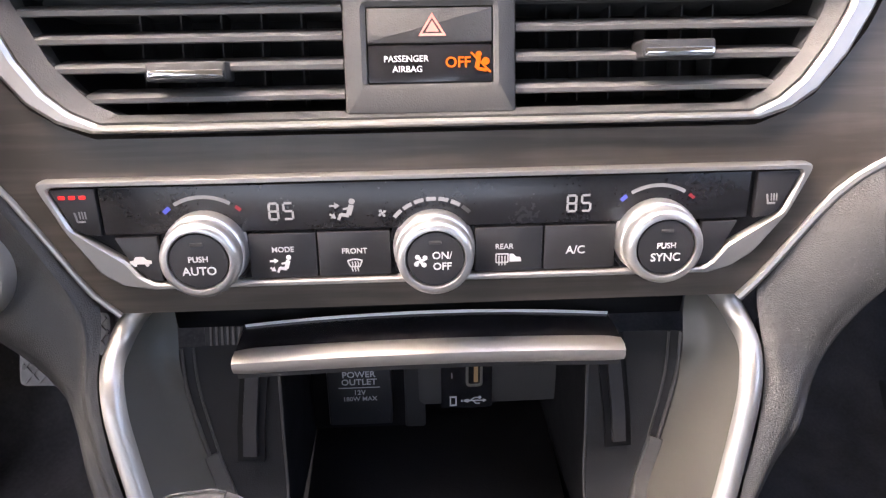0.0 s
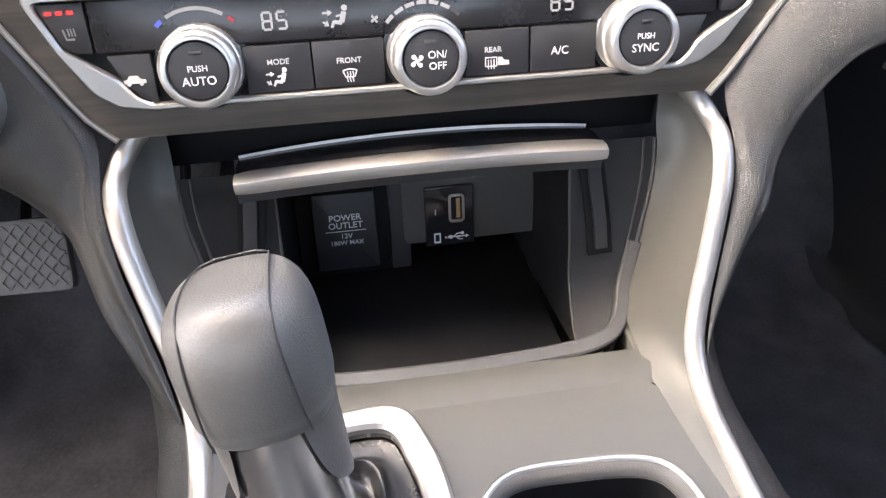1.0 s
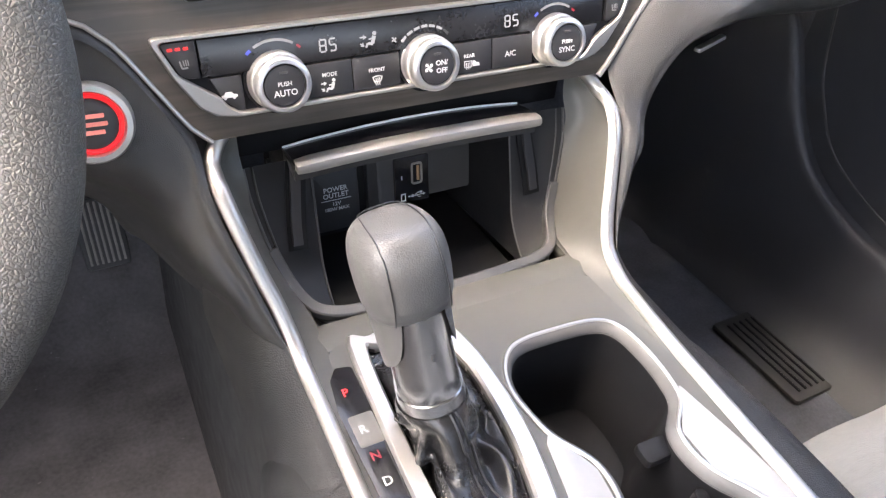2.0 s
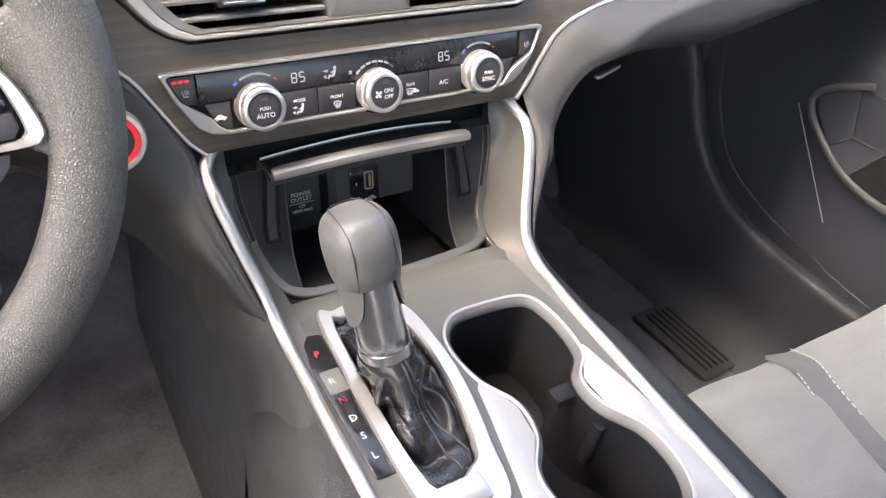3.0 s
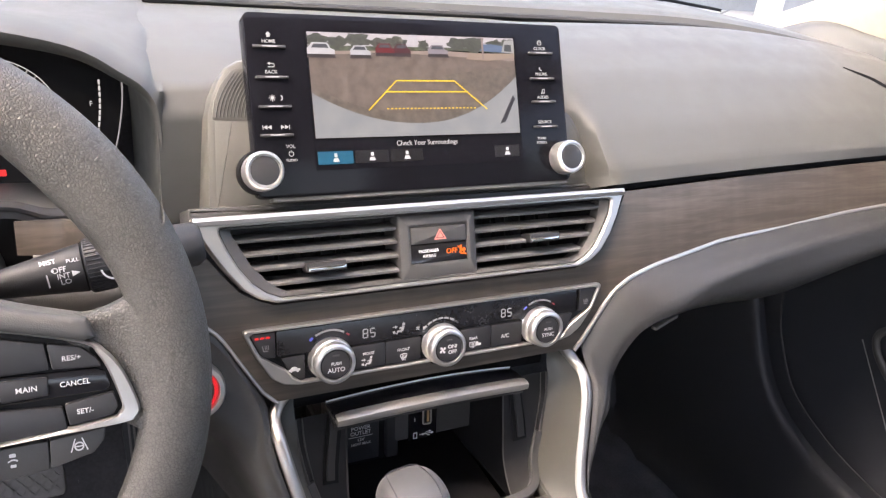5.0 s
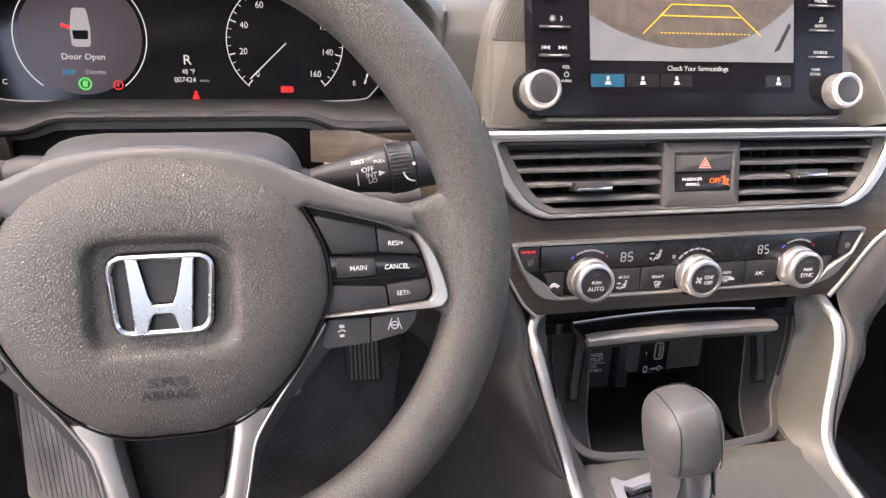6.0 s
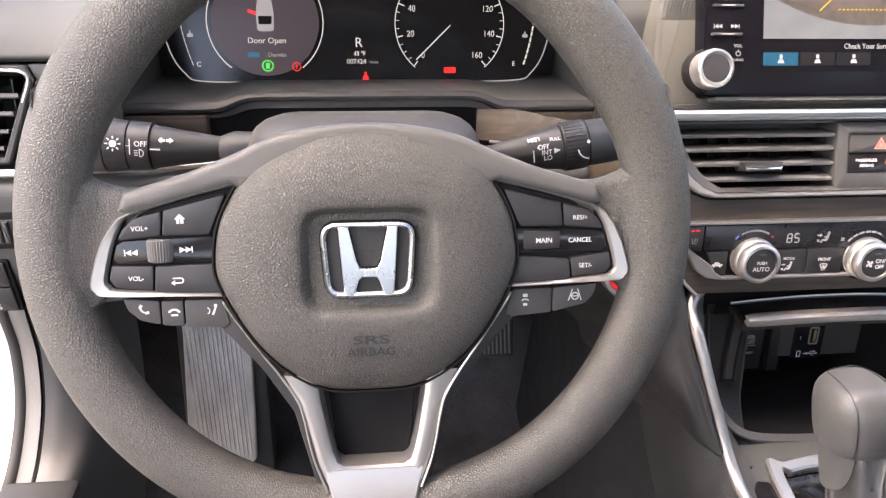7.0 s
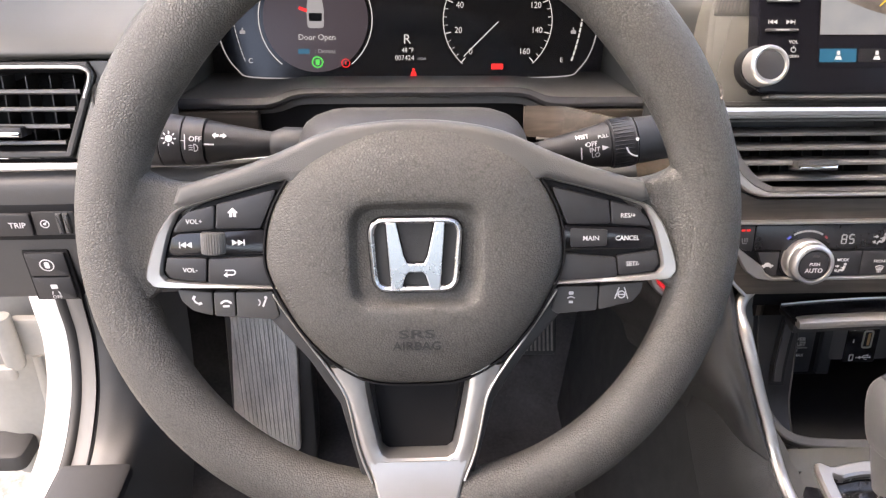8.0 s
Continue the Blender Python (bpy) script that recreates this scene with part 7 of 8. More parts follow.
# ---- instrument cluster ----
def build_cluster():
    root = thing("instrument_cluster", CLUSTER, "black digital instrument cluster with round speedometer and lit warnings", "instrument cluster")
    out = [(-0.176, 0.085), (-0.1765, 0.030), (-0.170, -0.006), (-0.158, -0.026), (-0.146, -0.0345), (0.146, -0.0345), (0.158, -0.026), (0.170, -0.006), (0.1765, 0.030), (0.176, 0.085)]
    o = round_poly(out, 0.010, 4)
    part("face", prism(o, -0.010, 0.0), GLOSS, root, "gloss black instrument glass")
    line = [v for v in spline([(-0.178, 0.060, 0.0006), (-0.1765, 0.030, 0.0006), (-0.168, -0.008, 0.0006), (-0.156, -0.027, 0.0006), (-0.142, -0.0335, 0.0006), (-0.08, -0.0350, 0.0006), (-0.048, -0.0345, 0.0006)], 5)]
    for s in (1, -1):
        part("outline", sweep([Vector((s * p.x, p.y, p.z)) for p in line], oval(0.0006, 0.0005, 6)), LIT_DIM, root, "pale lit outline")
    # left display: a round plate with the open-door picture
    c1 = (-0.0845, 0.0180)
    part("display_disc", prism(circle(0.0470, 56, *c1), -0.002, 0.0003), glow("dim violet display", (0.15, 0.12, 0.15), 0.26), root, "dim violet display disc")
    small_icon("dial_arc", [arc_bar(0.0508, -52, 232, 0.0009, 60, *c1)], LIT, root, 0, 0, 0.0006, 1.0)
    small_icon("car_picture", [round_poly([(-0.0072, -0.009), (0.0072, -0.009), (0.0078, 0.006), (0.0055, 0.022), (-0.0055, 0.022), (-0.0078, 0.006)], 0.003, 3)], LIT_DIM, root, -0.0845, 0.0185, 0.0008, 1.0)
    small_icon("car_windows", [round_poly([(-0.0055, -0.003), (0.0055, -0.003), (0.006, 0.004), (-0.006, 0.004)], 0.001, 2)], BLACK, root, -0.0845, 0.0185, 0.0012, 1.0)
    small_icon("door_picture", [bar(-0.0145, 0.0085, -0.0072, 0.0060, 0.0028)], RED, root, -0.0845, 0.0185, 0.0010, 1.0)
    lettering("Door Open", 0.0070, LIT, root, -0.0838, 0.0014, 0.0008)
    small_icon("key_symbol", [rrect(0.0105, 0.0045, 0.001, 0, 0, 2)], CYAN, root, -0.0960, -0.0108, 0.0008, 1.0)
    lettering(": Dismiss", 0.0052, LIT_DIM, root, -0.0765, -0.0108, 0.0008)
    small_icon("green_light", [arc_bar(0.0046, 0, 359, 0.0013, 20), rrect(0.0036, 0.0052, 0.001, 0, 0, 2)], GREEN, root, -0.0840, -0.0203, 0.0008, 1.0)
    small_icon("red_light", [arc_bar(0.0036, 0, 359, 0.0008, 18), bar(0, -0.0016, 0, 0.0018, 0.0009)], RED, root, -0.0585, -0.0212, 0.0008, 1.0)
    # middle readouts
    lettering("R", 0.0118, LIT, root, -0.0026, -0.0004, 0.0006)
    lettering("48 \u00b0F", 0.0060, LIT, root, -0.0020, -0.0100, 0.0006, stretch=0.85)
    lettering("007424", 0.0062, LIT, root, -0.0050, -0.0168, 0.0006, stretch=0.95)
    lettering("miles", 0.0038, LIT_DIM, root, 0.0108, -0.0172, 0.0006)
    small_icon("belt_light", [dot(0, 0.0030, 0.0013), [(-0.0034, -0.0040), (0.0034, -0.0040), (0.0018, 0.0014), (-0.0018, 0.0014)]], RED, root, 0.0030, -0.0300, 0.0006, 1.0)
    # speedometer
    c2 = (0.0803, 0.0162)
    for i in range(33):
        a = math.radians(228 - 276 * i / 32)
        big = i % 4 == 0
        r0, r1 = (0.0440, 0.0492) if big else (0.0462, 0.0492)
        small_icon("tick", [bar(r0 * math.cos(a), r0 * math.sin(a), r1 * math.cos(a), r1 * math.sin(a), 0.0010 if big else 0.0006)], LIT, root, c2[0], c2[1], 0.0006, 1.0)
    for i in range(9):
        a = math.radians(228 - 276 * i / 8)
        lettering(str(20 * i), 0.0078, LIT, root, c2[0] + 0.0370 * math.cos(a), c2[1] + 0.0370 * math.sin(a), 0.0006, stretch=0.9)
    small_icon("dial_arc", [arc_bar(0.0498, -50, 230, 0.0008, 60, *c2)], LIT, root, 0, 0, 0.0006, 1.0)
    a = math.radians(224)
    small_icon("needle", [bar(0.001 * math.cos(a), 0.001 * math.sin(a), 0.0450 * math.cos(a), 0.0450 * math.sin(a), 0.0010)], LIT, root, c2[0] + 0.001, c2[1] - 0.0005, 0.0016, 1.0)
    small_icon("brake_light", [rrect(0.0110, 0.0052, 0.0008, 0, 0, 2)], RED, root, 0.0800, -0.0245, 0.0006, 1.0)
    # side gauges
    for s, w in ((1, ("F", "E")), (-1, ("H", "C"))):
        lettering(w[0], 0.0060, LIT, root, s * 0.1525, 0.0300, 0.0006)
        lettering(w[1], 0.0060, LIT, root, s * (0.1395 if s > 0 else 0.1440), -0.0190, 0.0006)
        small_icon("gauge_line", [bar(s * (0.160 - 0.0115 * (i / 14) ** 2.2), 0.050 - 0.0056 * (i - 0.0) * 0.9, s * (0.160 - 0.0115 * ((i + 0.8) / 14) ** 2.2), 0.050 - 0.0056 * (i + 0.8) * 0.9, 0.0016 if s > 0 else 0.0006) for i in range(14)], LIT, root, 0, 0, 0.0006, 1.0)
        small_icon("gauge_symbol", [rrect(0.0050, 0.0030, 0.0006, 0, 0, 2), bar(0.0, 0.001, 0.0, 0.004, 0.0012)], LIT_DIM, root, s * 0.1500, 0.0060, 0.0006, 1.0)


build_cluster()


def brow_rise(x):
    return 0.5 * (1 + math.tanh((0.104 - abs(x - WX)) / 0.010))


def build_binnacle():
    root = thing("instrument_hood", Matrix(), "dark grey instrument hood round the cluster", "dashboard trim")
    # sloping floor of the recess behind a raised brow

    def floor_point(u, v):
        x = WX - 0.194 + 0.388 * u
        z0 = 0.6590 + 0.0085 * brow_rise(x)
        return (x, 0.402 + 0.096 * v, z0 + (0.6515 - z0) * v)
    part("recess_floor", surface(floor_point, 60, 8, 0.012), TRIM_GREY, root, "grained recess floor")

    def brow_point(u, v):
        x = WX - 0.194 + 0.388 * u
        b = brow_rise(x)
        z1 = 0.6595 + 0.0085 * b
        h = 0.0085 - 0.0035 * b
        t = math.pi * v
        return (x, 0.400 - 0.006 * math.sin(t) + 0.004 * v, z1 - h * v)
    part("brow", surface(brow_point, 60, 8, 0.002), PLASTIC, root, "grey brow below the cluster")
    # hood: an arch with upright sides
    lip = [(-0.1950, 0.646), (-0.1950, 0.690), (-0.1945, 0.725), (-0.1895, 0.746), (-0.172, 0.762), (-0.125, 0.784), (0.0, 0.798), (0.125, 0.784), (0.172, 0.762), (0.1895, 0.746), (0.1945, 0.725), (0.1950, 0.690), (0.1950, 0.646)]
    rows = []
    for p in spline([(x, 0, z) for x, z in lip], 6):
        up = max(0.0, min(1.0, (p.z - 0.735) / 0.02))
        d = Vector((p.x, 0, (p.z - 0.69) * (0.2 + 1.4 * up))).normalized()
        x, z = WX + p.x, p.z
        zo = max(z, 0.7455)
        inn = -0.006
        rows.append([Vector((x + inn * 2 * d.x, 0.500, z - 0.026 * d.z)), Vector((x + inn * d.x, 0.440, z - 0.016 * d.z)), Vector((x - 0.002 * d.x, 0.402, z - 0.010 * d.z)), Vector((x, 0.3935, z - 0.003 * d.z)),
                     Vector((x + 0.002 * d.x, 0.3925, z + 0.002 * d.z)), Vector((x + 0.005 * d.x, 0.398, zo + 0.004)), Vector((x + 0.006 * d.x, 0.415, zo + 0.0085)), Vector((x + 0.008 * d.x, 0.480, zo + (0.7915 - zo) * 0.66)), Vector((x + 0.008 * d.x, 0.578, 0.7915))])
    part("hood", loft(rows, ring=False), DASH, root, "grained hood", smooth=60)
    # side wood strips below
    for x0, x1 in ((WX - 0.197, WX - 0.126), (WX + 0.124, WX + 0.197)):
        part("lower_face", prism(rrect(x1 - x0, 0.030, 0.001, (x0 + x1) / 2, 0.611), -0.02, 0.003, 0.001), PLASTIC_GREY, root, "grey panel below the wood", pose(0, 0.394, 0, 90, 0, 0))
        part("wood_strip", prism(rrect(x1 - x0, 0.024, 0.001, (x0 + x1) / 2, 0.640), -0.02, 0.0, 0.001), WOOD, root, "lighter wood strip", pose(0, 0.394, 0, 90, 0, 0))
    part("backing", box(0.40, 0.02, 0.12, WX, 0.415, 0.535, 0.002), BLACK, root)


build_binnacle()

# ---- start button, driver's lower dash, pedals ----
def build_start_button():
    root = thing("start_button", plane((-0.1890, 0.2720, 0.5680), 16, -4), "round engine start button with silver bezel and red ring", "start button")
    part("bezel", lathe([(0.0212, -0.02), (0.0212, 0.0015), (0.0200, 0.0038), (0.0172, 0.0040), (0.0162, 0.0022), (0.0162, -0.002)], 56), SATIN, root, "satin silver bezel")
    part("red_ring", lathe([(0.0160, -0.004), (0.0158, 0.0020), (0.0148, 0.0028), (0.0136, 0.0026), (0.0132, 0.0)], 48), glow("lit red ring", (0.85, 0.02, 0.03), 0.55), root, "lit red ring")
    cap = part("cap", lathe([(0.0134, -0.004), (0.0132, 0.0018), (0.0100, 0.0026), (1e-5, 0.0028)], 40), KEY, root, "dark push cap")
    for y, w in ((0.0042, 0.014), (0.0, 0.016), (-0.0042, 0.012)):
        small_icon("print_bar", [rrect(w, 0.0022, 0.0004, 0, 0, 2)], PINK, cap, 0, y, 0.0030, 1.0)


build_start_button()


def build_driver_dash():
    # left end of the dash: pad above the vent, front face, knee panel
    rows = []
    for x in (-0.57, -0.62, -0.68, -0.74, -0.79):
        e = max(0, -x - 0.66)
        rows.append([(x, 0.385 - e * 0.1, 0.706), (x, 0.338 - e * 0.1, 0.7125), (x, 0.3215 - e * 0.1, 0.7185), (x, 0.3225 - e * 0.1, 0.7245), (x, 0.345 - e * 0.1, 0.738), (x, 0.42, 0.765 - e * 0.1), (x, 0.52, 0.788 - e * 0.2), (x, 0.60, 0.795 - e * 0.3)])
    root = solid("driver_dash_end", curve_sheet(rows, 5, 6), DASH, "grey grained dashboard end above the driver's vent", "dashboard", kind="structure")
    part("vent_cheek", prism(round_poly([(0.0370, -0.0320), (0.105, -0.0320), (0.105, 0.0362), (0.0565, 0.0366), (0.0606, 0.0265), (0.0500, 0.0014)], 0.001, 2), -0.030, -0.0015, 0.0008), DASH, root, "grey face beside the vent", plane((-0.665, 0.313, 0.680), 12))
    # chrome line under the vent, running in towards the column
    path = spline([(-0.79, 0.300, 0.6445), (-0.68, 0.302, 0.6445), (-0.60, 0.305, 0.6445), (-0.52, 0.315, 0.643), (-0.47, 0.330, 0.640)], 6)
    part("chrome_line", sweep(path, oval(0.0022, 0.0022, 8)), SATIN, root, "satin chrome bead")
    rows = []
    for x, d in ((-0.79, 0.0), (-0.70, 0.0), (-0.60, 0.002), (-0.50, 0.012), (-0.39, 0.022), (-0.30, 0.020), (-0.22, 0.005)):
        rows.append([(x, 0.322 + d, 0.643), (x, 0.303 + d, 0.638), (x, 0.296 + d, 0.625), (x, 0.297 + d, 0.580), (x, 0.303 + d, 0.540), (x, 0.312 + d, 0.530), (x, 0.345 + d, 0.526), (x, 0.50, 0.53)])
    solid("knee_panel", curve_sheet(rows, 5, 5), PLASTIC_GREY, "dark grey moulded knee panel below the steering column", "knee panel", kind="structure")


build_driver_dash()


def simple_vent(name, m, out, slats, label, tabx, taby, lines):
    root = thing(name, m, label, "air vent")
    o = round_poly(out, 0.004, 4)
    i = inset(o, 0.005)
    part("frame", band(o, i, -0.012, 0.0015, 0.0012), PLASTIC_GREY, root, "dark grey frame")
    for ln in lines:
        part("chrome_line", sweep(spline([(x, y, 0.0026) for x, y in ln], 5), oval(0.0013, 0.0016, 8)), ALU, root, "satin chrome line")
    part("throat", loft([at_h(i, 0.001), at_h(inset(i, 0.003), -0.008), at_h(inset(i, 0.005), -0.05)], caps=(False, True)), BLACK, root)
    for y in slats:
        a, b = span_at([tuple(v) for v in inset(i, 0.001)], y)
        part("slat", slat_bm(a, b, 9), SLAT_GREY, root, m=pose(0, y, -0.008))
    lo, hi = min(v[0] for v in i), max(v[0] for v in i)
    for k in range(1, 10):
        part("vane", prism(rrect(0.0010, 0.050, 0.0003, lo + (hi - lo) * k / 10, 0.0), -0.034, -0.017, 0), PLASTIC_GREY, root)
    build_tab(root, tabx, taby, 0.028, 0.002)
    return root


simple_vent("driver_vent", plane((-0.665, 0.313, 0.680), 12), [(-0.115, -0.0300), (0.036, -0.0300), (0.0494, 0.0014), (0.0600, 0.0265), (0.0560, 0.0362), (-0.115, 0.0355)], (-0.0205, -0.0090, 0.0030, 0.0150), "driver's black slatted side air vent between chrome lines", -0.006, -0.0108, [[(-0.115, 0.0318), (-0.03, 0.0326), (0.040, 0.0330), (0.0545, 0.0316), (0.0575, 0.0262), (0.0520, 0.0120)], [(-0.115, -0.0341), (0.036, -0.0343), (0.105, -0.0350)]])
simple_vent("passenger_vent", plane((0.716, 0.330, 0.677), 14), [(-0.050, -0.034), (0.085, -0.034), (0.082, 0.006), (0.043, 0.0318), (-0.0765, 0.0332), (-0.090, 0.0100)], (-0.023, -0.010, 0.003, 0.016), "passenger's black slatted side air vent in chrome frame", 0.012, -0.012, [[(-0.050, -0.034), (0.02, -0.0345), (0.085, -0.0345)], [(-0.104, 0.0080), (-0.092, 0.0130), (-0.0775, 0.0335), (0.042, 0.0312), (0.060, 0.018), (0.080, -0.002)]])


def build_switches():
    root = thing("switch_panel", plane((-0.660, 0.2965, 0.6045), 1), "black panel with trip key and instrument dimmer wheel", "switch panel")
    part("plate", prism(rrect(0.070, 0.029, 0.003, -0.006, 0.0), -0.01, 0.0012, 0.0008), BLACK, root)
    k = part("trip_key", prism(rrect(0.028, 0.018, 0.002, -0.018, -0.001), 0.0, 0.004, 0.001), KEY, root)
    lettering("TRIP", 0.0062, INK, k, -0.014, -0.001, 0.0042, bold=0.01)
    w = part("dimmer_housing", prism(rrect(0.030, 0.019, 0.001, 0.012, -0.0005), 0.0, 0.0025, 0.0006), PLASTIC, root)
    small_icon("dimmer_symbol", [arc_bar(0.0030, 0, 359, 0.0007, 14), dot(0, 0, 0.0011), bar(0.0004, 0.0004, 0.002, 0.002, 0.0006)], INK, w, 0.005, -0.0005, 0.0026, 1.0)
    for x in (0.0165, 0.0215):
        part("dimmer_wheel", prism(rrect(0.0042, 0.0165, 0.0006, x, 0.0), 0.0, 0.0050, 0.0012), PLASTIC_GREY, w, "ribbed thumb wheel")
    root = thing("safety_switches", plane((-0.6625, 0.2975, 0.5575), -3), "two stacked black driver assistance switches", "switch panel")
    part("plate", prism(rrect(0.034, 0.046, 0.002, 0, 0), -0.01, 0.0005, 0.0006), BLACK, root)
    for y, sy in ((0.0115, [arc_bar(0.0050, 0, 359, 0.0008, 18), rrect(0.0036, 0.0056, 0.001, 0, 0, 2)]), (-0.0105, [rrect(0.0052, 0.0040, 0.001, 0, 0.002, 2), bar(-0.002, -0.0024, -0.003, -0.0054, 0.0007), bar(0.002, -0.0024, 0.003, -0.0054, 0.0007)])):
        k = part("key", prism(rrect(0.029, 0.0205, 0.001, 0, y), 0.0, 0.003, 0.0008), KEY, root)
        small_icon("key_symbol", sy, INK, k, 0, y, 0.0032, 1.0)
        if y < 0:
            lettering("OFF", 0.0042, INK, k, 0, -0.0185, 0.0032)


build_switches()


def build_pedals():
    # brake: wide pad with a diamond tread; accelerator: ribbed; foot rest: long ribbed plate
    m = plane((-0.341, 0.585, 0.272), 32)
    root = thing("brake_pedal", m, "grey rubber brake pedal with diamond tread", "pedal")
    pad = part("pad", prism(round_poly([(-0.046, -0.034), (0.045, -0.036), (0.043, 0.036), (-0.044, 0.036)], 0.008), -0.012, 0.0, 0.003), RUBBER_WORN, root, "worn rubber pad")
    for i in range(9):
        for s in (1, -1):
            x = -0.052 + 0.013 * i
            a, b = (x - 0.026 * s, -0.030), (x + 0.026 * s, 0.031)
            if max(a[0], b[0]) > 0.043 or min(a[0], b[0]) < -0.043:
                t0, t1 = 0.0, 1.0
                dx = b[0] - a[0]
                for lim in (-0.041, 0.041):
                    t = (lim - a[0]) / dx
                    if 0 < t < 1:
                        out_first = abs(a[0]) > 0.041
                        t0, t1 = (max(t0, t), t1) if out_first else (t0, min(t1, t))
                a, b = (a[0] + dx * t0, a[1] + 0.061 * t0), (a[0] + dx * t1, a[1] + 0.061 * t1)
                if abs(a[0]) > 0.0425 or abs(b[0]) > 0.0425 or t1 - t0 < 0.1:
                    continue
            part("tread_rib", prism(bar(a[0], a[1], b[0], b[1], 0.0026), -0.001, 0.0016), RUBBER_WORN, pad)
    part("arm", sweep([(0.0, 0.0, -0.010), (0.0, 0.05, -0.03), (0.005, 0.14, -0.05), (0.005, 0.24, -0.02)], oval(0.010, 0.005, 10), up=(1, 0, 0)), BLACK, root)
    m = plane((-0.205, 0.640, 0.205), 30)
    root = thing("accelerator_pedal", m, "black ribbed accelerator pedal", "pedal")
    pad = part("pad", prism(round_poly([(-0.024, -0.012), (0.024, -0.012), (0.026, 0.070), (-0.028, 0.070)], 0.006), -0.014, 0.0, 0.003), RUBBER, root)
    for i in range(7):
        x = -0.018 + 0.006 * i
        part("rib", prism(rrect(0.0028, 0.072, 0.0008, x, 0.030), -0.001, 0.0022, 0.0004), RUBBER_WORN, pad)
    part("arm", sweep([(0.0, 0.03, -0.012), (0.0, 0.10, -0.05), (0.0, 0.22, -0.05)], oval(0.008, 0.006, 10), up=(1, 0, 0)), BLACK, root)
    m = plane((-0.592, 0.605, 0.165), 8, 4)
    root = thing("foot_rest", m, "long grey ribbed foot rest, worn, lightened for door light", "foot rest")
    pad = part("plate", prism(round_poly([(-0.050, -0.070), (-0.010, -0.118), (0.040, -0.108), (0.048, 0.060), (0.038, 0.140), (-0.034, 0.140)], 0.010), -0.02, 0.0, 0.004), RUBBER_PALE, root, "worn ribbed plate")
    for i in range(13):
        x = -0.034 + 0.0056 * i
        low = -0.062 - 0.046 * min(1.0, (x + 0.034) / 0.026)
        part("rib", prism(rrect(0.0028, 0.132 - low, 0.001, x, (0.132 + low) / 2), -0.001, 0.0018, 0.0005), RUBBER_PALE, pad)
    part("wedge", prism(round_poly([(-0.055, -0.14), (0.062, -0.15), (0.065, 0.15), (-0.045, 0.15)], 0.01), -0.10, -0.014, 0.004), PLASTIC_GREY, root)


build_pedals()


# ---- driver's door opening: kick panel, seal, white body, hinge ----
OPENING = [(0.440, 0.80), (0.440, 0.62), (0.445, 0.50), (0.445, 0.428), (0.445, 0.385), (0.427, 0.338), (0.395, 0.304), (0.360, 0.285), (0.324, 0.283), (0.10, 0.281), (-0.70, 0.281)]


